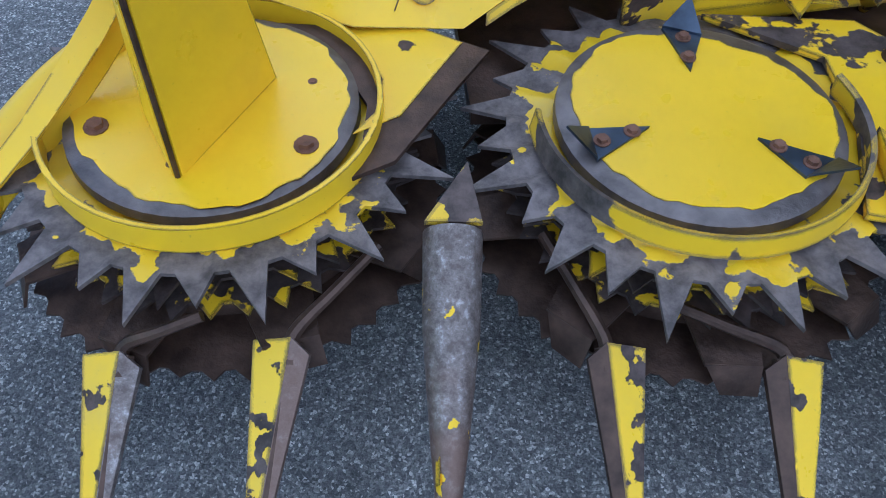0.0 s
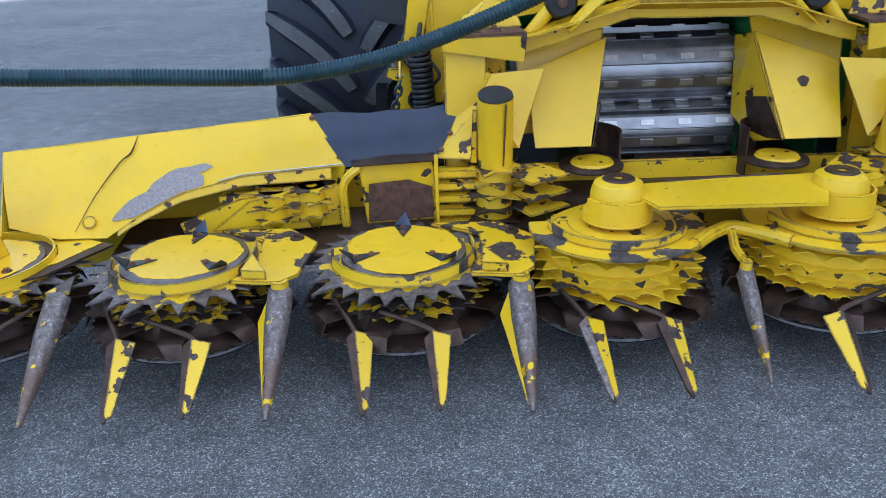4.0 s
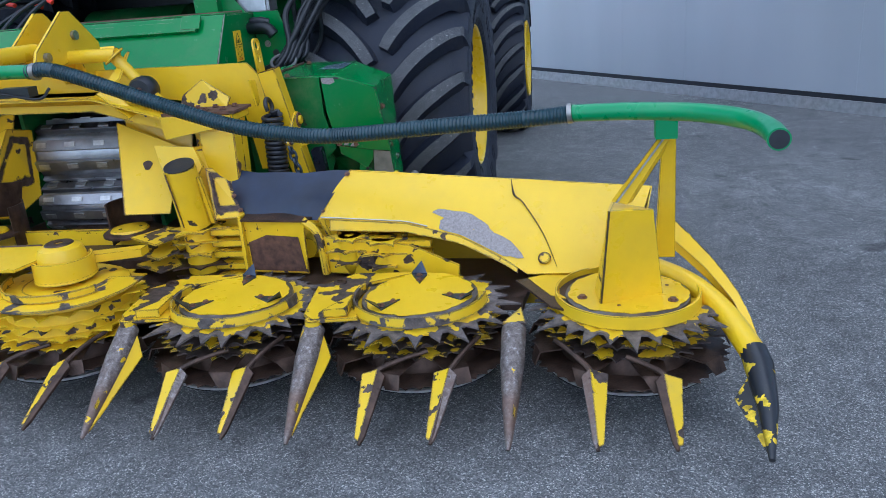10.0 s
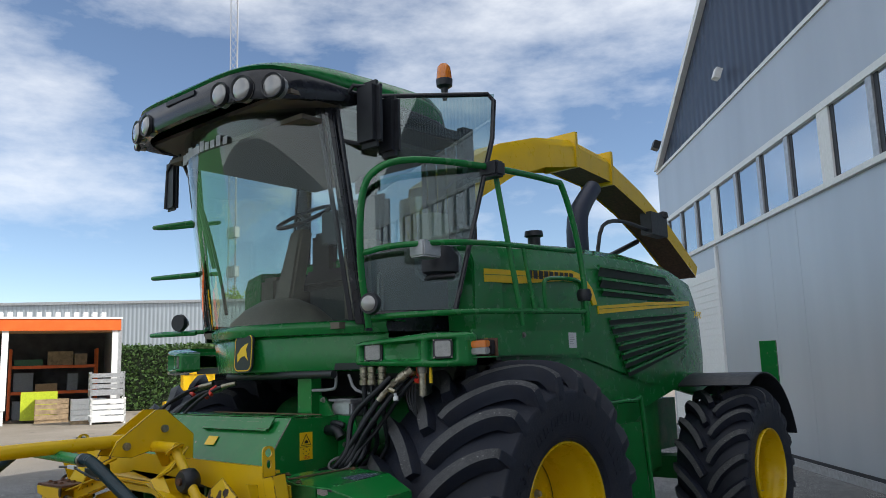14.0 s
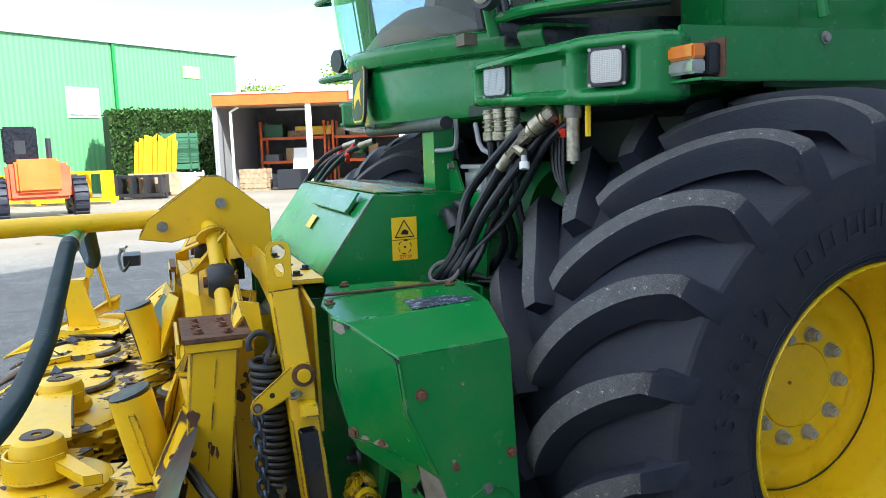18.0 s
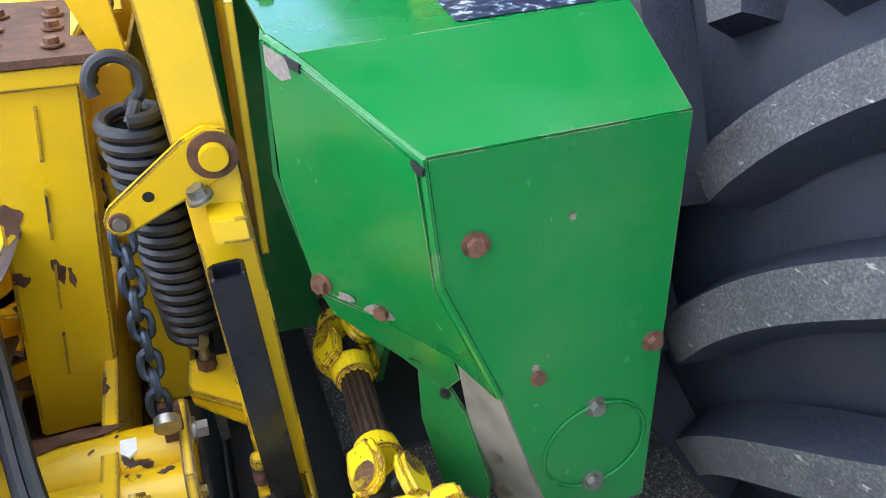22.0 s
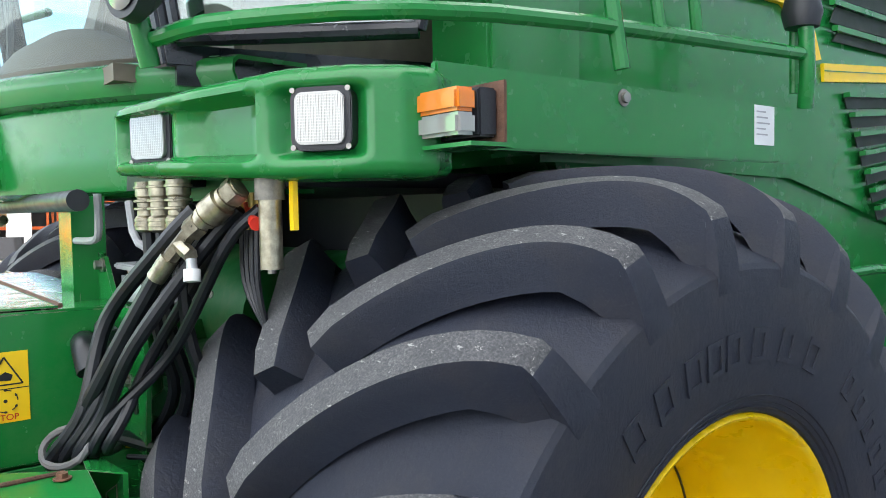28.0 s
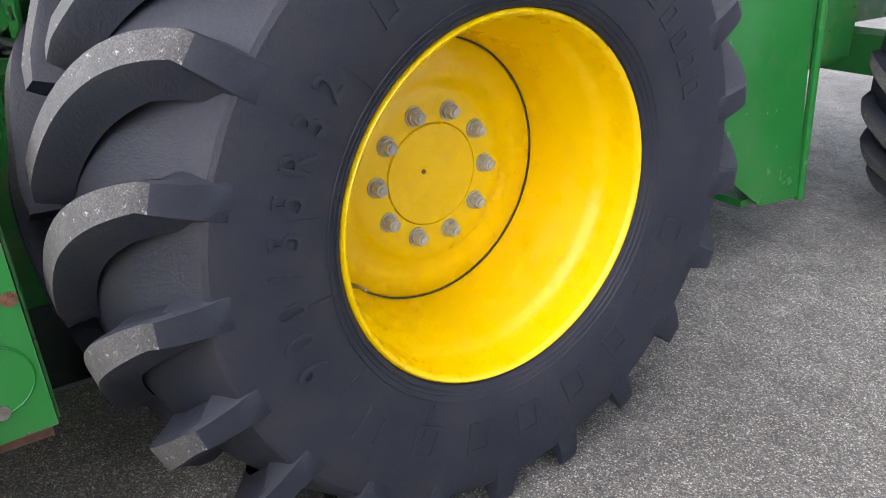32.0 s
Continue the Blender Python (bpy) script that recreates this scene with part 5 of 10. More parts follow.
    part("adjuster_eye", rod(q(1.01, 0.727, 0.567), q(1.045, 0.727, 0.567), 0.016, 16), BOLT, spr)
    part("adjuster_nut", rod(q(1.028, 0.731, 0.52), q(1.03, 0.732, 0.5), 0.017, 6), RUST, spr)
    part("adjuster_lug", prism([q(1.07, 0.695, 0.505), q(1.0, 0.7, 0.5), q(1.0, 0.81, 0.5), q(1.15, 0.81, 0.5), q(1.15, 0.78, 0.5), q(1.09, 0.7, 0.505)], (0, 0, -0.012)), YEL_WORN, spr, bev=0.002)
    part("lug_lip", prism([q(1.07, 0.695, 0.495), q(1.09, 0.7, 0.495), q(1.15, 0.78, 0.49), q(1.15, 0.78, 0.455), q(1.09, 0.7, 0.475)], (0, 0.008, 0)), YEL_WORN, spr)
    c0, c1 = q(1.128, 0.66, 0.848), q(1.195, 0.659, 0.566)
    cd = (c1 - c0).normalized()
    for k in range(9):
        c = c0.lerp(c1, (k + 0.5) / 9)
        w = (cd.cross(V(0, 1, 0)) if k % 2 else cd.cross(V(0, 1, 0)).cross(cd)).normalized()
        w = (w + V(0, 0.25 if k % 3 else -0.2, 0)).normalized() * 0.0125
        part("chain_link", tube([c + w + cd * 0.011, c + w * 0.5 + cd * 0.02, c - w * 0.5 + cd * 0.02, c - w + cd * 0.011, c - w - cd * 0.011, c - w * 0.5 - cd * 0.02, c + w * 0.5 - cd * 0.02, c + w - cd * 0.011], 0.0062, 7, closed=True, smooth=2), DARK_STEEL, spr)
    # rollers and their slanted tubes on the top beam
    rl = part("guide_roller", lathe([(0, -0.045), (0.05, -0.045), (0.062, -0.03), (0.066, 0.0), (0.062, 0.03), (0.05, 0.045), (0, 0.045)], 32, m=axes(q(0.49, 0.63, 1.135), (1, 0, 0), (0, 0, 1)) ), BLK, header, "black rubber guide roller")
    part("roller_hub", rod(q(0.49, 0.57, 1.135), q(0.49, 0.69, 1.135), 0.019, 16), RUST, rl)
    part("slant_tube", rod(q(0.37, 0.62, 1.305), q(0.62, 0.63, 1.0), 0.027, 16), YEL, header)
    part("tube_flange", rod(q(0.385, 0.61, 1.297), q(0.39, 0.612, 1.29), 0.052, 24), YEL, header)
    part("roller_bracket", sheet([q(0.335, 0.52, 1.145), q(0.42, 0.56, 1.2), q(0.43, 0.66, 1.31), q(0.33, 0.66, 1.2)], 0.01), YEL, header)
    part("roller_bracket", sheet([q(0.335, 0.5, 1.145), q(0.47, 0.5, 1.03), q(0.48, 0.55, 1.045), q(0.36, 0.56, 1.17)], 0.008), YEL, header)
    part("beam_pin", rod(q(0.635, 0.52, 0.965), q(0.67, 0.52, 0.965), 0.022, 8), BOLT, header)
    for bx0 in (0.4, 0.46, 0.52):
        part("hole", rod(q(bx0, 0.549, 1.0 + (0.64 - bx0) * 0.27), q(bx0, 0.5475, 1.0 + (0.64 - bx0) * 0.27), 0.006, 10), INK, header)
part("cross_tube", rod((-0.4, 0.62, 1.3), (0.4, 0.62, 1.3), 0.03, 18), YEL, header)

# folding boom in the middle with its pivot plates
boom = part("boom", tube([(0.09, 0.5, 1.34), (0.05, 0.0, 1.335), (0.026, -0.36, 1.325), (0.024, -0.44, 1.338), (0.026, -0.52, 1.37), (0.027, -0.865, 1.458)], [0.036, 0.036, 0.038, 0.04, 0.04, 0.036], 16), YEL_CLEAN, header, "yellow folding boom with pivot plates and a cross bar", sharp=60)
part("cross_bar", tube([(-0.118, -0.895, 1.45), (-0.09, -0.89, 1.462), (0.025, -0.885, 1.475), (0.14, -0.87, 1.465), (0.2, -0.865, 1.447)], [0.012, 0.017, 0.019, 0.017, 0.012], 12, smooth=4), YEL_CLEAN, boom)
part("worn_edge", tube([(-0.11, -0.905, 1.448), (-0.07, -0.902, 1.456), (0.025, -0.897, 1.463), (0.13, -0.884, 1.455), (0.19, -0.877, 1.443)], 0.006, 8, smooth=4), STEEL, boom)
for dx in (-0.075, 0.055):
    pl = part("pivot_plate", prism([V(0.1 + dx, 0.36, 1.27), V(0.1 + dx, 0.4, 1.345), V(0.1 + dx, 0.62, 1.5), V(0.1 + dx, 0.68, 1.5), V(0.1 + dx, 0.86, 1.35), V(0.1 + dx, 0.86, 1.17), V(0.1 + dx, 0.74, 1.17), V(0.1 + dx, 0.68, 1.3), V(0.1 + dx, 0.48, 1.25)], (0.016, 0, 0)), YEL, boom, bev=0.002)
    for py, pz in ((0.671, 1.394), (0.45, 1.315)):
        part("pin", rod((0.085 + dx, py, pz), (0.132 + dx, py, pz), 0.021, 14), BOLT, boom)
part("pivot_web", bx(0.03, 0.16, 0.83, 0.86, 1.17, 1.36), YEL, boom)

# harness clips under the green pipe
part("valve_block", bx(0.02, 0.16, 0.3, 0.36, 1.17, 1.21), BLK, header)
part("cable", tube([(-0.28, 0.3, 1.2), (-0.1, 0.29, 1.21), (0.05, 0.28, 1.19), (0.2, 0.3, 1.16), (0.24, 0.33, 1.2)], 0.006, 6, smooth=5), BLK, header)
part("tie", bx(-0.14, -0.06, 0.28, 0.3, 1.2, 1.22), STICK_W, header)

# ---- air hoses on the header ----
def spiral(pts, r, name, mat, parent, label):
    """A hose with a raised spiral, as one mesh."""
    P = [Vector(p) for p in pts]
    Q = []
    for i in range(len(P) - 1):
        a, b, c, d = P[i - 1] if i else P[0] * 2 - P[1], P[i], P[i + 1], P[i + 2] if i + 2 < len(P) else P[i + 1] * 2 - P[i]
        n = max(2, int((c - b).length / 0.0062))
        for k in range(n):
            t = k / n
            Q.append(0.5 * (2 * b + (c - a) * t + (2 * a - 5 * b + 4 * c - d) * t * t + (3 * b - a - 3 * c + d) * t ** 3))
    Q.append(P[-1])
    return part(name, tube(Q, [r * (1.02 if i % 2 else 0.89) for i in range(len(Q))], 14), mat, parent, label, sharp=30)


for s in (-1, 1):
    hz = 0.016 if s < 0 else 0.0
    hose = spiral([(s * 0.3, 0.14, 1.285 + hz), (s * 0.42, 0.14, 1.282 + hz), (s * 0.72, 0.13, 1.178), (s * 0.95, 0.12, 1.095), (s * 1.14, 0.1, 1.04), (s * 1.34, 0.08, 1.006), (s * 1.54, 0.05, 0.995), (s * 1.94, -0.01, 1.022), (s * 2.24, -0.06, 1.042), (s * 2.42, -0.085, 1.058)], 0.029, "spiral_hose", HOSE_BLUE, header, "teal ribbed plastic hose")
    part("hose_clamp", tube([(s * 0.325, 0.14, 1.285 + hz), (s * 0.345, 0.14, 1.285 + hz)], 0.0335, 18), BOLT, hose)
    part("hose_clamp", tube([(s * 2.385, -0.081, 1.057), (s * 2.4, -0.083, 1.058)], 0.0335, 18), BOLT, hose)
    pipe = part("air_pipe", tube([(s * 2.4, -0.083, 1.058), (s * 2.58, -0.16, 1.068), (s * 2.75, -0.27, 1.075), (s * 2.86, -0.42, 1.078), (s * 2.895, -0.57, 1.078), (s * 2.89, -0.71, 1.077)], 0.028, 16, smooth=5), PIPE_GRN, header, "green air pipe, paint worn on top")
    part("pipe_mouth", rod((s * 2.8905, -0.7, 1.077), (s * 2.89, -0.7115, 1.077), 0.024, 16), BLK, pipe)
part("centre_pipe", rod((-0.33, 0.14, 1.3), (0.33, 0.14, 1.286), 0.027, 18), PIPE_GRN, header, "green centre air pipe")

# ---- forage harvester ----
harv = thing("forage_harvester", (0, 3, 0), "green forage harvester with yellow wheels and a yellow spout", "harvester")


def tyre_carcass(R, half, rim, drop):
    """The tyre's body: flush side walls that step down into scooped pockets between the bars."""
    if R > 0.8:
        prof = [(rim, 0.405), (rim + 0.012, 0.428), (rim + 0.035, 0.44), (rim + 0.07, 0.452), (0.57, 0.4615), (0.64, 0.467), (0.69, 0.468), (0.716, 0.466), (0.727, 0.46), (0.742, 0.432), (0.752, 0.414), (0.77, 0.385), (0.795, 0.33), (0.822, 0.245), (0.842, 0.14), (0.852, 0.0)]
    else:
        k = half / 0.45
        prof = [(rim, 0.42 * k), (rim + 0.03, 0.441 * k), (rim + 0.12 * (R - rim) / 0.5, 0.456 * k), ((R + rim) / 2, 0.467 * k), (R - 0.2, 0.468 * k), (R - 0.165, 0.464 * k), (R - 0.152, 0.45 * k), (R - 0.146, 0.425 * k), (R - 0.118, 0.345 * k), (R - 0.083, 0.2 * k), (R - 0.07, 0.0)]
    prof = [(r, -x) for r, x in prof] + [(r, x) for r, x in prof[-2::-1]]
    return lathe(prof, 96)


def lug_bm(R, half, side, turn_deg):
    """One curved tread bar from the middle out to the shoulder, with a flared foot that runs down the side wall."""
    bm = bmesh.new()
    k = R / 0.92
    # radius and offset of the top, its sink towards the base, half widths at the top and the base
    rows = [(0.676, 0.4665, 0.0, 0.012, 0.038, 0.058, 0.0), (0.692, 0.4695, 0.004, 0.045, 0.038, 0.058, 0.0), (0.74, 0.4685, 0.02, 0.075, 0.035, 0.054, 0.0), (0.79, 0.463, 0.06, 0.08, 0.032, 0.049, 0.0), (0.815, 0.457, 0.09, 0.075, 0.03, 0.045, 0.0)]
    n = 14
    for i in range(n + 1):
        t = i / n
        x = 0.45 * (0.995 - 0.91 * t)
        u = x / 0.45
        top = 0.92 - 0.02 * u ** 2 - 0.07 * u ** 7
        h = 0.082 - 0.01 * t + 0.06 * max(0, 1 - 5 * t)
        w = 0.03 + 0.006 * min(1, t * 3)
        if i == n:
            top, w = top - 0.01, w * 0.86
        rows.append((top, x, h, 0.0, w, w * 1.45, t))
    rings = []
    for top, x, dr, dx, w, wb, t in rows:
        ang = radians(turn_deg) * (0.72 * t + 0.28 * t ** 4)
        xs = half / 0.45
        # the bar keeps its width square to its own line, so its nose is blunt
        run = 0.92 * radians(turn_deg) * (0.72 + 1.12 * t ** 3) * min(1, 3 * t)
        na, nx = 0.4185 / math.hypot(run, 0.4185), run / math.hypot(run, 0.4185)
        ring = []
        for f, g in ((-1, 1.0), (-0.72, 0.62), (-0.6, 0.12), (-0.52, 0.0), (0.52, 0.0), (0.6, 0.12), (0.72, 0.62), (1, 1.0)):
            ww = f * (wb if abs(f) == 1 else w / 0.6)
            rr = (top - dr * g) * k
            da = ang + ww * na * k / max(rr, 0.3)
            ring.append(bm.verts.new((rr * math.cos(da), rr * math.sin(da), side * (x - dx * g + ww * nx) * xs)))
        rings.append(ring)
    for j, (a, b) in enumerate(zip(rings, rings[1:])):
        for q in range(7):
            f = bm.faces.new((a[q], a[q + 1], b[q + 1], b[q]))
            f.material_index = 1 if q == 3 and j > 3 else 0
    bm.faces.new(rings[0])
    bm.faces.new(rings[-1][::-1])
    return bm


def wheel(name, x, y, zc, R, half, rim_r, lugs, turn_deg, dish, lettering, nuts, label):
    s = 1 if x > 0 else -1
    big = R > 0.8
    # local z is the axle, pointing outwards; local x points up
    m = Matrix.Translation((x, y, zc)) @ Matrix(((0, 0, s), (0, -s, 0), (1, 0, 0))).to_4x4()
    w = part(name, tyre_carcass(R, half, rim_r, 0), TYRE, harv, label, m=m, sharp=24)
    lug_out = mesh_of("tread_bar", lug_bm(R, half, 1, turn_deg * s), TYRE, sharp=42)
    lug_in = mesh_of("tread_bar", lug_bm(R, half, -1, turn_deg * s), TYRE, sharp=42)
    for k in (lug_out, lug_in):
        k.materials.append(TREAD)
    for k in range(lugs):
        a = math.tau * k / lugs + radians(75.0 * s if big else 1.0 * s)
        part("tread_bar", lug_out, TYRE, w, m=Matrix.Rotation(a, 4, "Z"))
        part("tread_bar", lug_in, TYRE, w, m=Matrix.Rotation(a + (radians(4.8) * s if big else math.pi / lugs), 4, "Z"))
    if big:
        rim = lathe([(rim_r + 0.012, 0.40), (rim_r + 0.006, 0.425), (rim_r + 0.001, 0.43), (rim_r - 0.005, 0.427), (rim_r - 0.01, 0.412), (rim_r - 0.012, 0.37), (rim_r - 0.018, 0.35), (rim_r - 0.022, 0.325), (rim_r - 0.034, 0.312), (rim_r - 0.037, 0.29), (rim_r - 0.044, 0.278), (rim_r - 0.047, 0.24), (rim_r - 0.058, 0.225), (rim_r - 0.064, 0.17), (rim_r - 0.08, 0.105), (rim_r - 0.085, 0.06), (rim_r - 0.05, -0.4), (rim_r + 0.01, -0.43)], 96)
        dsc = lathe([(rim_r - 0.083, 0.094), (rim_r - 0.09, 0.101), (0.285, 0.098), (0.25, 0.1), (0.232, 0.108), (0.222, 0.114), (0.19, 0.115), (0.137, 0.114), (0.1345, 0.109), (0.132, 0.116), (0.0, 0.117)], 80)
        seam_r, seam_z, face, nut_r = rim_r - 0.084, 0.101, 0.112, 0.168
    else:
        o = half * 0.93
        rim = lathe([(rim_r + 0.006, o + 0.02), (rim_r + 0.006, o + 0.034), (rim_r + 0.001, o + 0.038), (rim_r - 0.004, o + 0.032), (rim_r - 0.008, o + 0.012), (rim_r - 0.009, o - 0.045), (rim_r - 0.014, o - 0.055), (rim_r - 0.017, o - 0.085), (rim_r - 0.022, o - 0.105), (rim_r - 0.027, o - 0.125), (rim_r - 0.03, o - 0.16), (rim_r - 0.022, o - 0.18), (rim_r - 0.022, dish + 0.1), (rim_r - 0.03, dish + 0.02), (rim_r - 0.032, dish - 0.02), (rim_r - 0.05, -o), (rim_r + 0.01, -o - 0.03)], 72)
        dsc = lathe([(rim_r - 0.026, dish + 0.0), (rim_r - 0.032, dish + 0.012), (rim_r * 0.7, dish + 0.018), (rim_r * 0.58, dish + 0.03), (rim_r * 0.52, dish + 0.036), (0.14, dish + 0.036), (0.138, dish + 0.032), (0.135, dish + 0.038), (0.0, dish + 0.04)], 64)
        seam_r, seam_z, face, nut_r = rim_r - 0.031, dish + 0.014, dish + 0.034, 0.171
    part("rim", rim, YEL_RIM, w, "glossy yellow rim", sharp=60)
    part("disc", dsc, YEL_RIM, w, sharp=60)
    part("seam", lathe([(seam_r - 0.002, seam_z), (seam_r + 0.002, seam_z + 0.001), (seam_r + 0.002, seam_z - 0.006), (seam_r - 0.002, seam_z)], 80), INK, w)
    for k in range(nuts):
        a = radians(18) + math.tau * k / nuts
        c = V(nut_r * math.cos(a), nut_r * math.sin(a), face)
        nb = rod(c, c + V(0, 0, 0.006), 0.026, 18)
        add_tube(nb, [c + V(0, 0, 0.006), c + V(0, 0, 0.018)], 0.0215, 18)
        add_tube(nb, [c + V(0, 0, 0.018), c + V(0, 0, 0.034)], [0.02, 0.0175], 6)
        add_tube(nb, [c + V(0, 0, 0.034), c + V(0, 0, 0.039)], 0.01, 10)
        part("wheel_nut", nb, NUT, w)
    part("centre_pip", rod((0.014, 0.028 * s, face + 0.004), (0.014, 0.028 * s, face + 0.008), 0.006, 10), RUST, w)
    va = radians(116 * s)
    vd = V(math.cos(va), math.sin(va), 0)
    part("valve", tube([vd * (rim_r - 0.05) + V(0, 0, 0.255), vd * (rim_r - 0.066) + V(0, 0, 0.265), vd * (rim_r - 0.075) + V(0, 0, 0.305)], [0.007, 0.006, 0.0045], 8), BOLT, w)
    if lettering:
        def on_wall(a_deg, rr, lift):
            """A frame on the side wall: x outwards along the radius, z out of the wall."""
            zz = 0.4615 + (rr - 0.57) * 0.079
            return Matrix.Rotation(radians(a_deg), 4, "Z") @ Matrix.Translation((rr, 0, zz + lift)) @ Matrix.Rotation(-0.079, 4, "Y")
        for k, ch in enumerate("900/55R32"):
            mm = on_wall(111.0 - 7.25 * k, 0.57, 0.0) @ Matrix.Rotation(-math.pi / 2, 4, "Z") @ Matrix.Diagonal((0.82, 1, 1, 1))
            text_mesh(ch, 0.098, 0.0055, TYRE, "moulded_letter", w, mm)
        # maker's and model names as plain raised bars
        for rr, hh, ww, spots in ((0.575, 0.066, 0.05, (35.0, 26.3, 17.6, 11.2, 5.2, -3.0, -13.2, -23.8)), (0.59, 0.06, 0.038, (-41.5, -48.6, -55.6, -62.6, -69.5)), (0.572, 0.082, 0.07, (134.0, 151.5, 168.5, 184.5, 201.0, 218.0, 235.0, 252.0))):
            for a_deg in spots:
                frame_bm = bmesh.new()
                for x0, x1, y0, y1 in ((-hh / 2, hh / 2, -ww / 2, -ww / 2 + 0.011), (-hh / 2, hh / 2, ww / 2 - 0.011, ww / 2), (-hh / 2, -hh / 2 + 0.011, -ww / 2 + 0.011, ww / 2 - 0.011), (hh / 2 - 0.011, hh / 2, -ww / 2 + 0.011, ww / 2 - 0.011)):
                    add_box(frame_bm, x0, x1, y0, y1, -0.004, 0.0028)
                part("moulded_bar", frame_bm, TYRE, w, m=on_wall(a_deg, rr, 0.0))
        for rr in (rim_r + 0.022, rim_r + 0.033, rim_r + 0.046):
            zz = 0.44 - (rim_r + 0.035 - rr) * 0.4
            part("bead_line", lathe([(rr - 0.003, zz - 0.004), (rr, zz + 0.0022), (rr + 0.003, zz - 0.002)], 96), TYRE, w)
        for a_deg in (48, 62, 78, 97, 121, 150):
            part("mould_line", bx(-0.05, 0.045, -0.0009, 0.0009, -0.003, 0.0012), TYRE, w, m=on_wall(a_deg, 0.53, 0.0))
    return w


NUT = plain("grey_zinc_nut", (0.42, 0.42, 0.41), 0.45, 0.4, 0.25, 60, 0.2)
PLATED = plain("dirty_plated_steel", (0.36, 0.33, 0.25), 0.34, 0.85, 0.5, 40, 0.2)
YEL_RIM = paint("rim_yellow", (0.80, 0.53, 0.002), 0.08, scale=4, rough=0.28, dirt=0.05)
wheel("front_wheel", 1.372, 2.283, 0.80, 0.92, 0.45, 0.43, 21, 24, 0.03, True, 10, "big front tyre with bar tread, yellow rim")
wheel("front_wheel", -1.372, 2.283, 0.80, 0.92, 0.45, 0.43, 21, 24, 0.03, False, 10, "big front tyre with bar tread, yellow rim")
wheel("rear_wheel", 1.62, 5.45, 0.70, 0.745, 0.3, 0.365, 20, 24, 0.05, False, 10, "rear steering tyre, yellow rim")
wheel("rear_wheel", -1.62, 5.45, 0.70, 0.745, 0.3, 0.365, 20, 24, 0.05, False, 10, "rear steering tyre, yellow rim")

# chassis and axles
part("front_axle", rod((-1.1, 2.26, 0.86), (1.1, 2.26, 0.86), 0.16, 20), GRN_DARK, harv)
part("rear_axle", bx(-1.4, 1.4, 5.33, 5.57, 0.6, 0.8), GRN_DARK, harv)
for s in (-1, 1):
    part("chassis_rail", bx(s * 0.5, s * 0.66, 2.0, 6.3, 0.95, 1.2), GRN_DARK, harv)
    part("axle_flange", lathe([(0, 0.0), (0.3, 0.0), (0.32, 0.05), (0.2, 0.12), (0, 0.12)], 32, m=axes((s * 0.88, 2.26, 0.86), (0, 1, 0), (0, 0, 1 * s))), GRN_DARK, harv)
    part("low_frame", bx(s * 0.62, s * 1.0, 1.42, 1.62, 0.72, 1.04), GRN, harv)
    part("frame_ledge", bx(s * 0.8, s * 1.16, 1.5, 1.74, 1.055, 1.08), GRN, harv)
    part("ledge_face", bx(s * 0.8, s * 1.16, 1.5, 1.51, 0.95, 1.055), GRN, harv)
    part("ledge_cover", prism([V(s * 0.86, 1.36, 1.15), V(s * 1.02, 1.34, 1.145), V(s * 1.04, 1.4, 1.13), V(s * 1.04, 1.4, 1.0), V(s * 0.86, 1.4, 1.0)], (0, 0.01, 0)), GRN, harv)
    part("house_plate", prism([V(s * 0.7, 1.5, 1.1), V(s * 0.86, 1.5, 1.1), V(s * 0.88, 1.5, 1.3), V(s * 0.84, 1.5, 1.42), V(s * 0.7, 1.5, 1.42)], (0, 0.012, 0)), GRN, harv)
    for zz in (1.375, 1.325):
        part("plug_connector", tube([V(s * 0.7, 1.46, zz), V(s * 0.76, 1.45, zz), V(s * 0.8, 1.46, zz - 0.01)], [0.018, 0.02, 0.016], 12), BLK, harv)
    part("bolt", bolts([(V(s * 0.76, 1.5, 1.25), (0, -1, 0))], 0.012, 0.012), BOLT, harv)
    part("hole", rod(V(s * 0.8, 1.4995, 1.2), V(s * 0.8, 1.497, 1.2), 0.018, 16), INK, harv)
    part("inner_cylinder", rod((s * 0.1, 2.42, 1.22), (s * 0.8, 2.42, 1.22), 0.27, 36), GRN_DARK, harv)
    part("drum_bolt", bolts([(V(s * 0.42, 2.18, 1.3), (0, -1, 0.25))], 0.016, 0.02), BOLT, harv)
    for k in range(3):
        part("cast_rib", bx(s * 0.7, s * 1.04, 1.44, 1.63, 0.6 + k * 0.17, 0.64 + k * 0.17), GRN, harv)
part("gear_house", bx(-0.6, 0.6, 2.0, 3.0, 0.75, 1.12), GRN_DARK, harv, bev=0.01)
part("gear_step", bx(-0.3, 0.62, 1.86, 2.02, 0.9, 1.03), GRN_DARK, harv, bev=0.01)
part("belly", bx(-0.75, 0.75, 2.9, 6.2, 0.8, 1.3), GRN_DARK, harv)
for s in (-1, 1):
    part("fuel_tank", bx(s * 0.78, s * 1.16, 3.45, 4.95, 0.72, 1.45), GRN_DARK, harv, bev=0.04)

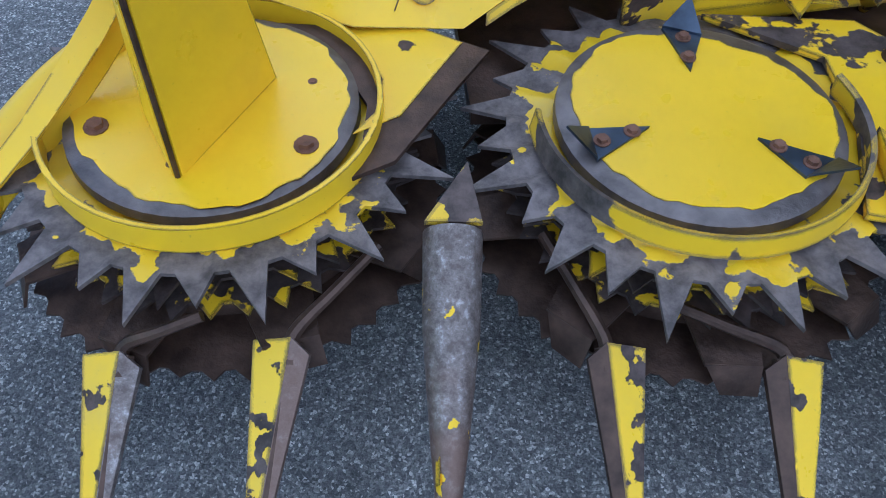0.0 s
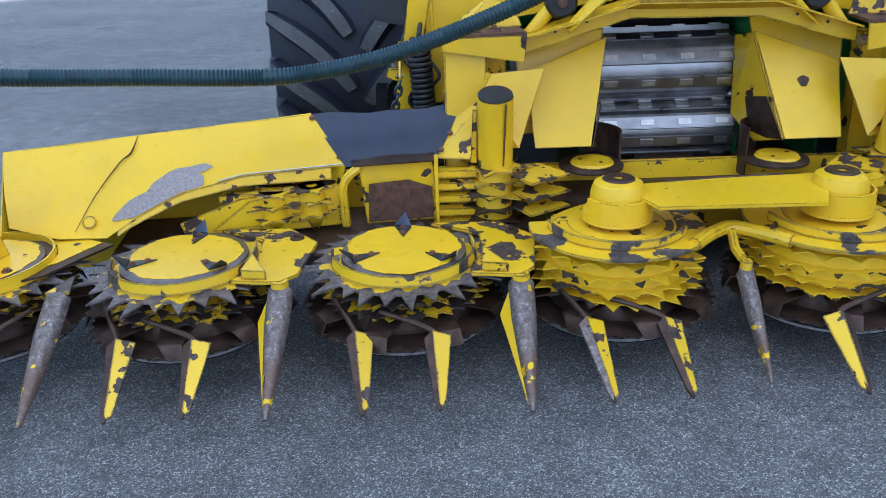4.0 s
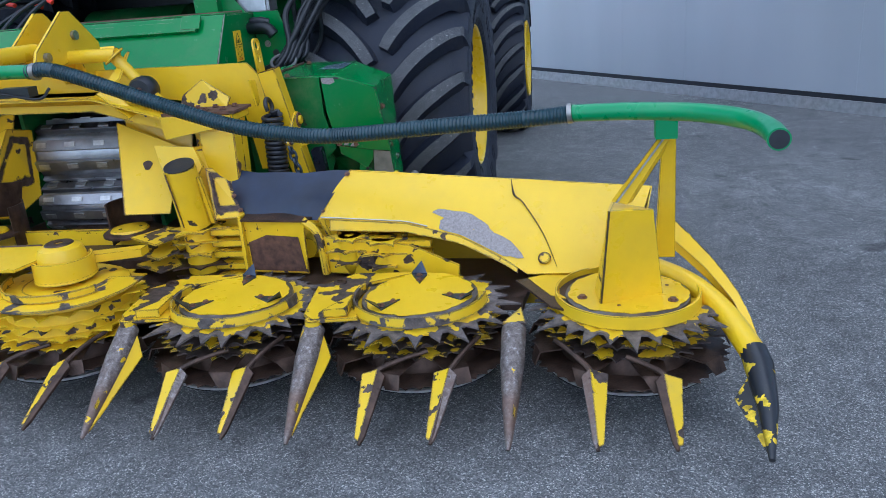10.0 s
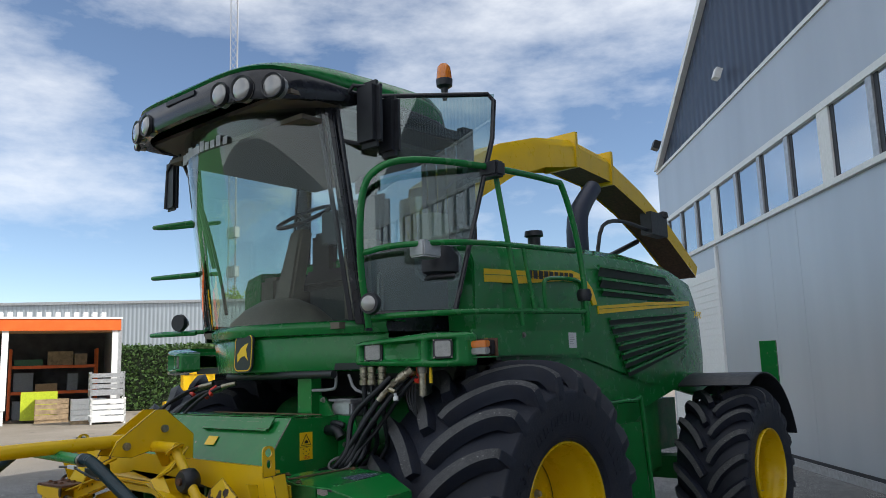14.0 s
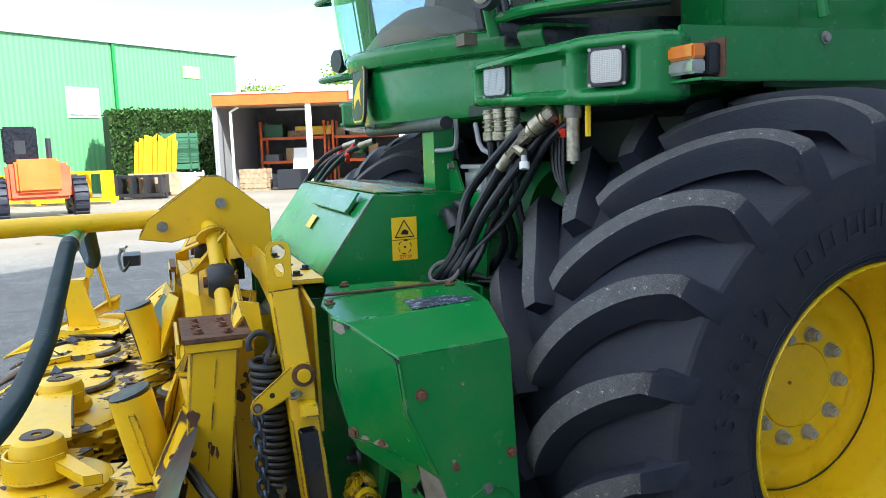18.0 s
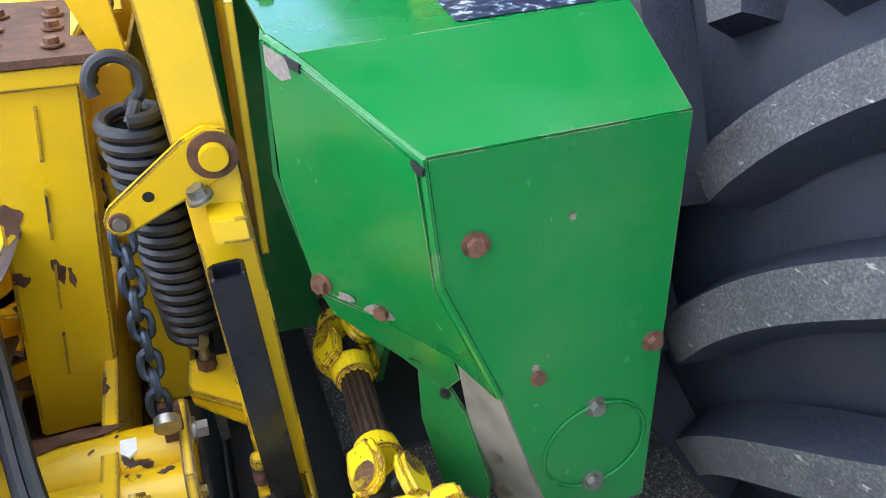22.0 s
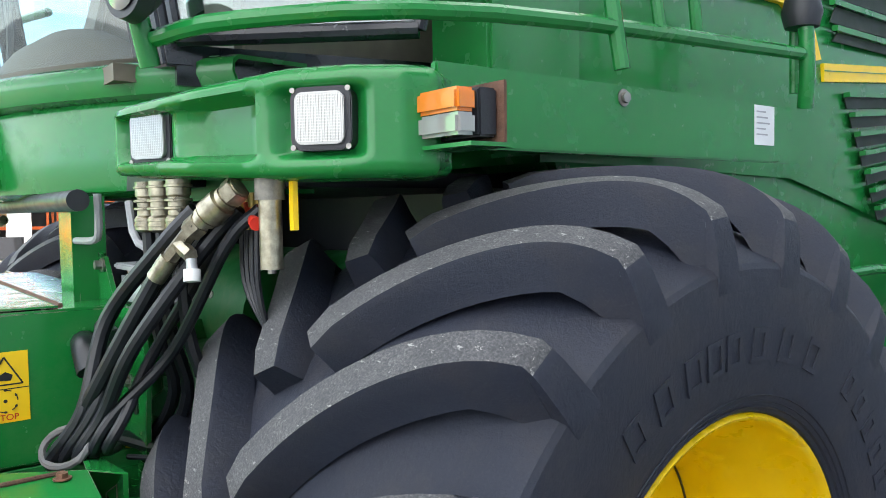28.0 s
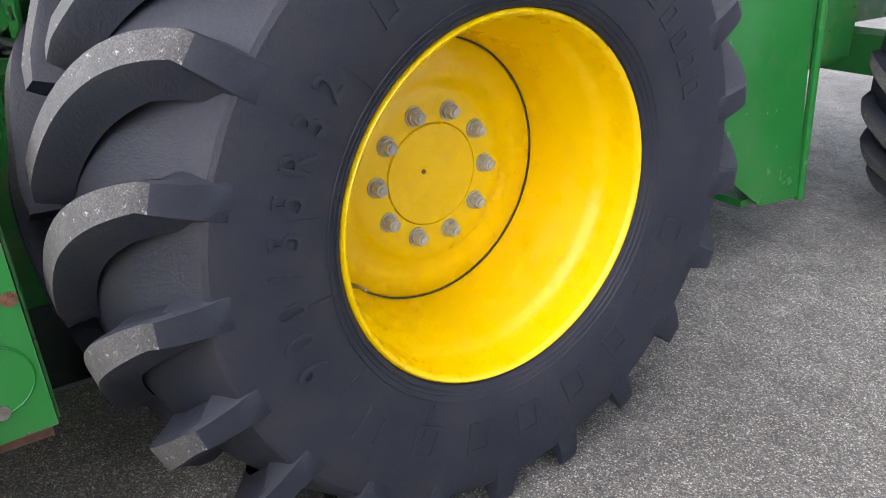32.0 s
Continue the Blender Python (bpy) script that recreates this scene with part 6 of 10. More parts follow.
# feed rolls in the throat
for k, (y, z, r) in enumerate(((0.98, 0.80, 0.15), (0.9, 0.545, 0.11))):
    fr = part("feed_roll", rod((-0.3, y, z), (0.3, y, z), r, 32), ROLL, harv, "shiny ribbed steel feed roll")
    for j in range(10):
        a = math.tau * j / 10 + 0.2
        c = V(0, y + (r + 0.006) * math.cos(a), z + (r + 0.006) * math.sin(a))
        mm = Matrix.Translation(c) @ Matrix.Rotation(a, 4, "X")
        part("bar", bx(-0.3, 0.3, -0.012, 0.018, -0.026, 0.026, m=mm), ROLL, fr, bev=0.004)
        for t in (-0.24, -0.08, 0.08, 0.24):
            part("tooth", bx(t - 0.028, t + 0.028, 0.012, 0.024, -0.012, 0.012, m=mm), STEEL_BRIGHT, fr)
part("throat_box", prism([V(-0.34, 0.84, 0.42), V(-0.34, 0.84, 1.1), V(-0.34, 1.6, 1.2), V(-0.34, 1.6, 0.42)], (0.02, 0, 0)), GRN_DARK, harv)
part("throat_box", prism([V(0.32, 0.84, 0.42), V(0.32, 0.84, 1.1), V(0.32, 1.6, 1.2), V(0.32, 1.6, 0.42)], (0.02, 0, 0)), GRN_DARK, harv)
part("throat_back", bx(-0.34, 0.34, 1.25, 1.27, 0.42, 1.15), BLK, harv)
part("throat_roof", bx(-0.34, 0.34, 0.84, 1.27, 1.06, 1.08), BLK, harv)
for x in (-0.712, 0.7):
    part("feeder_side", bx(x, x + 0.012, 0.865, 1.6, 0.3, 1.08), GRN_DARK, harv)
part("throat_bed", bx(-0.34, 0.34, 0.78, 1.27, 0.36, 0.39), STEEL, harv)

# feeder housing with its hinged lid and hatch
fh = bmesh.new()
sec = [V(-0.69, 0.945, 1.145), V(-0.69, 1.15, 1.425), V(-0.69, 1.58, 1.42), V(-0.69, 1.6, 1.2), V(-0.69, 1.36, 1.08), V(-0.69, 1.0, 1.085)]
add_prism(fh, sec, (1.385, 0, 0))
feeder = part("feeder_house", fh, GRN, harv, "green feeder house with bright worn edges", bev=0.006)
part("lid", prism([V(-0.66, 1.17, 1.428), V(0.69, 1.17, 1.428), V(0.69, 1.37, 1.426), V(-0.66, 1.37, 1.426)], (0, 0, 0.005)), GRN, feeder)
part("hinge", rod((-0.4, 1.375, 1.432), (0.69, 1.375, 1.43), 0.006, 8), RUST, feeder)
fold = axes((0.28, 1.075, 1.33), (1, 0, 0), (0, 0.205, 0.28))
part("hatch", bx(-0.36, 0.28, 0.03, 0.085, 0.002, 0.012), GRN, feeder, m=fold)
part("hatch_bar", bx(-0.36, 0.28, 0.024, 0.034, 0.002, 0.018), GRN, feeder, m=fold)
part("hatch_latch", bx(0.2, 0.3, 0.035, 0.11, 0.012, 0.02), GRN, feeder, m=fold)
part("yellow_label", bx(-0.26, -0.16, -0.08, -0.02, 0.002, 0.0035), STICK_Y, feeder, m=fold)
part("worn_edge", tube([(0.6945, 0.952, 1.155), (0.6945, 1.15, 1.4235)], 0.0028, 6), BARE, feeder)
# warning sticker on the house's side
wl_m = axes((0.6965, 1.257, 1.263), (0, 1, 0), (0, 0.02, 1))
st = part("warning_sticker", bx(-0.047, 0.047, -0.077, 0.077, 0.0, 0.0012), STICK_Y, feeder, "yellow warning sticker with torn corner", m=wl_m)
tri_bm = bmesh.new()
for a, b in (((-0.035, 0.006), (0.035, 0.006)), ((0.035, 0.006), (0.0, 0.066)), ((0.0, 0.066), (-0.035, 0.006))):
    add_tube(tri_bm, [(a[0], a[1], 0.0015), (b[0], b[1], 0.0015)], 0.0022, 4)
part("triangle", tri_bm, INK, st)
part("glyph", prism([V(-0.014, 0.016, 0.0013), V(0.012, 0.014, 0.0013), V(0.016, 0.026, 0.0013), V(0.002, 0.034, 0.0013), V(-0.008, 0.028, 0.0013)], (0, 0, 0.001)), INK, st)
part("divider_line", bx(-0.046, 0.046, -0.0045, -0.0025, 0.0012, 0.002), INK, st)
ring_bm = bmesh.new()
for k in range(6):
    a0 = k * math.tau / 6
    add_tube(ring_bm, [(0.024 * math.cos(a0 + j * 0.17), -0.03 + 0.024 * math.sin(a0 + j * 0.17), 0.0015) for j in range(5)], [0.0012, 0.0012, 0.0012, 0.003, 0.0003], 5)
add_tube(ring_bm, [(0, -0.03, 0.001), (0, -0.03, 0.0022)], 0.004, 10)
part("arrows", ring_bm, INK, st)
text_mesh("STOP", 0.019, 0.0004, INK_RED, "stop_word", st, pose(0.002, -0.066, 0.0024))

# side boxes before the front wheels
def side_box(s):
    def q(x, y, z):
        return V(s * x, y, z)
    b = bmesh.new()
    top = [q(0.84, 0.94, 1.14), q(1.07, 0.87, 1.128), q(1.235, 0.87, 1.126), q(1.29, 0.895, 1.122), q(1.465, 0.99, 1.055), q(1.475, 1.292, 1.072), q(1.3, 1.315, 1.142), q(1.0, 1.34, 1.15), q(0.86, 1.1, 1.148)]
    # outer wall and front walls down to their lower edges
    lid = prism([q(0.84, 0.94, 1.14), q(1.07, 0.872, 1.128), q(1.237, 0.874, 1.126), q(1.3, 0.892, 1.12), q(1.3, 1.312, 1.143), q(1.03, 1.34, 1.15), q(0.88, 1.12, 1.148)], (0, 0, -0.006))
    box = part("side_box", lid, GRN, harv, "angular green guard box, paint chipped at the front edge")
    part("slope", sheet([q(1.3, 0.892, 1.12), q(1.466, 0.99, 1.054), q(1.476, 1.295, 1.07), q(1.3, 1.312, 1.143)], 0.006), GRN, box)
    part("outer_wall", sheet([q(1.466, 0.988, 1.05), q(1.48, 1.0, 0.9), q(1.488, 1.08, 0.72), q(1.488, 1.175, 0.447), q(1.488, 1.322, 0.452), q(1.478, 1.295, 1.068)], 0.006), GRN, box)
    part("front_wall", skin([[q(1.24, 0.874, 1.118), q(1.3, 0.893, 1.115), q(1.39, 0.943, 1.08), q(1.462, 0.984, 1.046)], [q(1.252, 0.874, 0.95), q(1.31, 0.906, 0.94), q(1.4, 0.957, 0.92), q(1.476, 1.0, 0.9)], [q(1.278, 0.9, 0.797), q(1.335, 0.972, 0.768), q(1.41, 1.045, 0.737), q(1.484, 1.075, 0.725)]], 0.006), GRN, box)
    # black plates drawn on the corners for the dark of the openings
    for c, dx, dz in (((1.306, 0.893, 1.1105), 0.012, 0.008), ((1.466, 0.983, 1.0435), 0.008, 0.006)):
        part("corner_gap", prism([q(c[0] - dx, c[1] - dx * 0.5, c[2] + dz), q(c[0] + dx, c[1] + dx * 0.5, c[2] + dz * 0.3), q(c[0] + dx, c[1] + dx * 0.5, c[2] - dz), q(c[0] - dx * 0.3, c[1] - dx * 0.2, c[2] - dz * 0.6)], q(0.002, -0.004, 0) - q(0, 0, 0)), INK, box)
    part("edge_fold", tube([q(1.24, 0.8745, 1.121), q(1.3, 0.893, 1.1165), q(1.465, 0.988, 1.05), q(1.479, 1.001, 0.9), q(1.4865, 1.076, 0.724)], 0.0055, 8), GRN, box)
    part("bare_strip", skin([[q(1.243, 0.8705, 1.1165), q(1.262, 0.876, 1.1155), q(1.28, 0.882, 1.1145), q(1.297, 0.8875, 1.1135)], [q(1.246, 0.8705, 1.092), q(1.263, 0.876, 1.087), q(1.281, 0.8825, 1.084), q(1.302, 0.8905, 1.093)]], 0.002), SCRAPE, box)
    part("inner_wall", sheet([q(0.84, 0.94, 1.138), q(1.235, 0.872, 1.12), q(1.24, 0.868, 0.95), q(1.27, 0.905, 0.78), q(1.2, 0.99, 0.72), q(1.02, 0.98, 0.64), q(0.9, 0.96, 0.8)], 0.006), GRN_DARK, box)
    part("lower_flap", sheet([q(1.282, 0.904, 0.79), q(1.335, 0.974, 0.765), q(1.408, 1.046, 0.735), q(1.4, 1.06, 0.69), q(1.367, 1.051, 0.645), q(1.33, 1.0, 0.69), q(1.28, 0.92, 0.75)], 0.006), GRN, box)
    for k in range(6):
        part("slit", prism([q(1.34 + 0.009 * k, 1.008 + 0.0085 * k, 0.694 + 0.0012 * k), q(1.346 + 0.009 * k, 1.0136 + 0.0085 * k, 0.6948 + 0.0012 * k), q(1.346 + 0.009 * k, 1.0136 + 0.0085 * k, 0.6928 + 0.0012 * k), q(1.34 + 0.009 * k, 1.008 + 0.0085 * k, 0.692 + 0.0012 * k)], q(0.006, -0.006, 0) - q(0, 0, 0)), INK, box)
    part("hanging_flap", sheet([q(1.34, 1.02, 0.68), q(1.37, 1.055, 0.65), q(1.4, 1.07, 0.62), q(1.425, 1.1, 0.5), q(1.41, 1.105, 0.44), q(1.34, 1.06, 0.42), q(1.325, 1.03, 0.56)], 0.006), GRN, box)
    part("flap_bolt", bolts([(q(1.372, 1.046, 0.64), (0.6 * s, -0.8, 0))], 0.006, 0.006), INK, box)
    part("bare_plate", sheet([q(1.41, 1.052, 0.733), q(1.484, 1.084, 0.716), q(1.485, 1.13, 0.58), q(1.484, 1.178, 0.444), q(1.42, 1.14, 0.4), q(1.4, 1.1, 0.5), q(1.396, 1.075, 0.62)], 0.006), BARE, box, "dull bare sheet metal strip")
    for p in ((1.435, 1.105, 0.565), (1.425, 1.13, 0.475), (1.44, 1.145, 0.445)):
        part("bare_bolt", bolts([(q(*p), (0.7 * s, -0.7, 0.1))], 0.011, 0.012), BOLT, box)
    for cx, cy, cz, rr in ((1.343, 0.972, 0.782, 0.02), (1.31, 0.934, 0.792, 0.012), (1.375, 1.008, 0.77, 0.012)):
        part("chipped_spot", prism([q(cx + rr * math.cos(a) * (1 + 0.35 * math.sin(3 * a + cx * 40)) * 0.72, cy - 0.006 + rr * math.cos(a) * (1 + 0.35 * math.sin(3 * a + cx * 40)) * 0.69, cz + 0.6 * rr * math.sin(a) * (1 + 0.3 * math.cos(2 * a))) for a in [k * math.tau / 16 for k in range(16)]], q(0.0012, -0.0012, 0) - q(0, 0, 0)), SCRAPE, box)
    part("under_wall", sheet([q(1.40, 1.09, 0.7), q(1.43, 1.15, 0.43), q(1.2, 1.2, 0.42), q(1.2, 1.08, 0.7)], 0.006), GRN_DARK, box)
    # black sheet added to darken the ground seen beneath the box
    part("belly_shade_sheet", bx(s * 0.3, s * 1.2, 0.98, 2.3, 0.36, 0.37), BLK, box)
    part("hitch_plate", sheet([q(0.8, 1.0, 0.9), q(1.2, 1.01, 0.75), q(1.22, 1.03, 0.7), q(1.12, 1.02, 0.46), q(0.8, 1.01, 0.44)], 0.012), GRN_DARK, box)
    part("grommet", lathe([(0, 0.04), (0.012, 0.04), (0.014, 0.012), (0.03, 0.012), (0.034, 0.0), (0, 0)], 20, m=axes(q(1.065, 0.965, 0.637), (1, 0, 0), (0, 0, 1))), BLK, box)
    part("yellow_plug", bolts([(q(0.99, 0.965, 0.5), (0, -1, 0))], 0.02, 0.02), YEL, box)
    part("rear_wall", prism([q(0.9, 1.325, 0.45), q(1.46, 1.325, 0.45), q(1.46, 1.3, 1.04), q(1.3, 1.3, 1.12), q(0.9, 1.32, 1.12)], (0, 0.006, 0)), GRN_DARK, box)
    part("round_mark", lathe([(0.075, 0.0), (0.0775, 0.0015), (0.08, 0.0)], 40, m=axes(q(1.4895, 1.225, 0.59), (0, 1, 0), (0, 0, s))), GRN_CLEAN, box)
    part("foot_rust", bx(s * 1.36, s * 1.48, 1.2, 1.31, 0.425, 0.45), RUST, box)
    part("torn_decal", prism([q(1.16, 1.1, 1.1345), q(1.285, 1.09, 1.1325), q(1.29, 1.27, 1.1415), q(1.24, 1.29, 1.1425), q(1.17, 1.22, 1.1395)], (0, 0, 0.0012)), DECAL, box, "torn dark blue decal")
    part("hinge", rod(q(0.985, 0.9, 1.141), q(1.02, 1.3, 1.151), 0.005, 8), RUST, box)
    for p, nrm, mat in (((0.835 + 0.03, 0.992, 1.144), (0, 0, 1), BOLT_RUST), ((1.07, 0.899, 1.13), (0, 0, 1), BOLT_RUST), ((1.051, 1.291, 1.149), (0, 0, 1), BOLT_RUST), ((1.484, 1.219, 0.662), (s, 0, 0), BOLT), ((1.488, 1.229, 0.519), (s, 0, 0), BOLT), ((1.482, 1.293, 0.752), (s, 0, 0), BOLT_RUST), ((1.481, 1.127, 0.741), (s, 0, 0), BOLT_RUST), ((1.478, 1.042, 0.948), (s, -0.2, 0), BOLT_RUST), ((1.285, 0.903, 0.803), (0.7 * s, -0.7, 0), BOLT_RUST), ((1.343, 0.971, 0.783), (0.7 * s, -0.7, 0), BOLT_RUST)):
        part("bolt", bolts([(q(*p), nrm)], 0.011, 0.012), mat, box)


side_box(1)


# cab floor band, badge and bumper corners
def arc_points(n, hw, y0, bow, z, a=1.6):
    """Points across the cab's front, bowed forwards in the middle."""
    out = []
    for i in range(n + 1):
        u = -1 + 2 * i / n
        out.append(V(u * hw, y0 + bow * abs(u) ** a, z))
    return out


band = skin([arc_points(28, 0.92, 1.5, 0.4, 1.676), arc_points(28, 0.92, 1.36, 0.42, 1.676), arc_points(28, 0.92, 1.33, 0.42, 1.69), arc_points(28, 0.92, 1.3, 0.42, 1.89), arc_points(28, 0.92, 1.312, 0.42, 1.905), arc_points(28, 0.93, 1.27, 0.44, 1.913), arc_points(28, 0.93, 1.256, 0.44, 1.95), arc_points(28, 0.93, 1.258, 0.44, 1.975), arc_points(28, 0.92, 1.275, 0.44, 1.99), arc_points(28, 0.9, 1.5, 0.4, 1.99)], 0.01)
cab_front = part("front_panel", band, GRN_CLEAN, harv, "glossy green curved panel below the windscreen", sharp=50)
bd = axes((0.06, 1.288, 1.815), (1, 0.02, 0), (0, 0.06, 1))
def rounded(w, h, r, z0, z1, n=8):
    pts = []
    for cx, cy, a0 in ((w - r, h - r, 0), (-w + r, h - r, 90), (-w + r, -h + r, 180), (w - r, -h + r, 270)):
        for k in range(n + 1):
            a = radians(a0 + 90 * k / n)
            pts.append((cx + r * math.cos(a), cy + r * math.sin(a), z0))
    return prism(pts, (0, 0, z1 - z0))
bg = part("badge", rounded(0.095, 0.125, 0.05, 0.0, 0.012), BLK, cab_front, "black badge with yellow emblem", m=bd)
part("badge_border", rounded(0.087, 0.117, 0.045, 0.012, 0.0135), STICK_Y, bg)
part("badge_field", rounded(0.08, 0.11, 0.04, 0.0135, 0.015), BLK, bg)
part("emblem", prism([V(-0.055, -0.01, 0.015), V(-0.02, 0.03, 0.015), V(0.015, 0.05, 0.015), V(0.05, 0.06, 0.015), V(0.03, 0.02, 0.015), V(0.055, -0.05, 0.015), V(0.02, -0.02, 0.015), V(-0.02, -0.03, 0.015), V(-0.05, -0.06, 0.015)], (0, 0, 0.002)), STICK_Y, bg)


def lamp(c, nx, ny, w, h, parent, amber=False):
    """A square work lamp with a dark bezel; nx, ny: the way it faces."""
    nrm = V(nx, ny, 0).normalized()
    m = axes(c, nrm.cross(V(0, 0, 1)) * -1, (0, 0, 1))
    lm = part("work_lamp", rounded(w, h, 0.02, -0.05, 0.012), BLK, parent, "square work lamp", m=m, bev=0.003)
    part("lens", rounded(w * 0.8, h * 0.82, 0.014, 0.01, 0.02), LENS, lm, bev=0.004)
    grid = bmesh.new()
    for k in range(-8, 9):
        add_box(grid, k * w * 0.088 - 0.0006, k * w * 0.088 + 0.0006, -h * 0.74, h * 0.74, 0.0195, 0.0206)
        add_box(grid, -w * 0.72, w * 0.72, k * h * 0.09 - 0.0006, k * h * 0.09 + 0.0006, 0.0195, 0.0206)
    part("lens_ribs", grid, LENS_RIB, lm)
    for sx in (-1, 1):
        for sy in (-1, 1):
            part("screw", rod((sx * w * 0.9, sy * h * 0.9, 0.011), (sx * w * 0.9, sy * h * 0.9, 0.0145), 0.005, 8), BOLT, lm)


def bumper(s):
    """The moulded corner with two sunk lamps, swept from front to side."""
    def q(x, y, z):
        return V(s * x, y, z)
    # plan line of the corner
    plan = [(0.86, 1.55), (0.93, 1.44), (0.985, 1.43), (1.2, 1.5), (1.36, 1.58), (1.47, 1.66), (1.525, 1.74), (1.54, 1.8), (1.5, 1.86)]
    P = []
    for i in range(len(plan) - 1):
        for k in range(10):
            t = k / 10
            P.append((plan[i][0] * (1 - t) + plan[i + 1][0] * t, plan[i][1] * (1 - t) + plan[i + 1][1] * t))
    P.append(plan[-1])

    def ease(a, b, v):
        t = min(1, max(0, (v - a) / (b - a)))
        return t * t * (3 - 2 * t)

    def pocket(x, v):
        """Depth of the two sunk pockets: x across the machine, v from the lower to the upper edge."""
        lip = ease(0.14, 0.24, v) * (1 - ease(0.74, 0.84, v))
        one = ease(0.955, 0.975, x) * (1 - ease(1.305, 1.325, x)) * (0.052 - 0.03 * ease(1.09, 1.12, x) * (1 - ease(1.13, 1.2, x)))
        two = ease(1.352, 1.37, x) * (1 - ease(1.478, 1.492, x)) * 0.035
        return lip * (one + two)

    rows = []
    secs = [(0.14, -0.02), (0.05, -0.035), (0.01, 0.0), (0.0, 0.06), (0.0, 0.14), (0, 0.17), (0, 0.2), (0.0, 0.24), (0, 0.4), (0, 0.6), (0.0, 0.74), (0, 0.77), (0, 0.8), (0.0, 0.84), (0.0, 0.9), (0.012, 0.97), (0.04, 1.02), (0.16, 1.05)]
    for off, v in secs:
        row = []
        for i, (x, y) in enumerate(P):
            a, b = P[max(0, i - 1)], P[min(len(P) - 1, i + 1)]
            n = V(b[1] - a[1], -(b[0] - a[0]), 0).normalized() * -1
            g = min(1, max(0, (x - 0.95) / 0.42)) if i < 60 else 1
            z0, z1 = 1.712 - 0.02 * g, 1.845 + 0.035 * g
            d = off + (pocket(x, v) if y < 1.7 else 0)
            row.append(q(x + n.x * d, y + n.y * d, z0 + (z1 - z0) * v))
        rows.append(row)
    bp = part("bumper_corner", skin(rows), GRN_CLEAN, harv, "moulded green corner with two sunk work lamps", sharp=60)
    for (x, y, z), (nx, ny) in (((1.028, 1.487, 1.785), (0.42, -0.9)), ((1.42, 1.645, 1.79), (0.6, -0.8))):
        lamp(q(x, y, z), s * nx, ny, 0.056, 0.054, bp)
    am = part("turn_lamp", bx(s * 1.515, s * 1.64, 1.805, 1.845, 1.75, 1.83), BLK, bp, "amber and clear turn lamp", bev=0.004)
    part("amber_lens", bx(s * 1.515, s * 1.635, 1.762, 1.806, 1.79, 1.829), AMBER, am, bev=0.006)
    part("clear_lens", bx(s * 1.515, s * 1.635, 1.764, 1.806, 1.752, 1.789), LENS, am, bev=0.006)
    part("bracket", bx(s * 1.48, s * 1.655, 1.846, 1.852, 1.735, 1.842), RUST, am)
    part("bracket_foot", bx(s * 1.48, s * 1.66, 1.77, 1.86, 1.733, 1.74), GRN_CLEAN, am)
    part("deck_skirt", bx(s * 1.465, s * 1.485, 1.84, 3.1, 1.745, 1.9), GRN_CLEAN, bp, bev=0.004)
    part("deck", bx(s * 0.9, s * 1.47, 1.72, 3.1, 1.83, 1.855), GRN, bp)
    part("skirt_bolt", bolts([(q(1.486, 2.361, 1.872), (s, 0, 0))], 0.013, 0.012), BOLT, bp)
    if s > 0:
        part("paper_label", bx(1.4855, 1.487, 2.9, 3.0, 1.79, 1.895), STICK_W, bp)
        for k in range(5):
            part("label_line", bx(1.487, 1.4878, 2.91, 2.955 + 0.03 * ((k * 7) % 3) / 3, 1.876 - 0.015 * k, 1.88 - 0.015 * k), INK_GREY, bp)
        part("edge_sticker", bx(1.4855, 1.4865, 1.95, 1.99, 1.755, 1.85), STICK_Y, bp)
        part("edge_mark", bx(1.4866, 1.4872, 1.958, 1.982, 1.775, 1.805), INK_RED, bp)


bumper(1)
bumper(-1)

# windscreen: curved, leaning out at the top; side and rear glazing
def sweep(n, hw, y0, bow, z):
    return arc_points(n, hw, y0, bow, z, 2.2)


screen = part("windscreen", skin([sweep(28, 0.835, 1.275, 0.30, 1.985), sweep(28, 0.82, 1.21, 0.315, 2.35), sweep(28, 0.795, 1.12, 0.325, 2.8), sweep(28, 0.765, 1.03, 0.34, 3.32)]), GLASS_SCREEN, harv, "curved tinted windscreen", sharp=60)
screen.visible_shadow = False
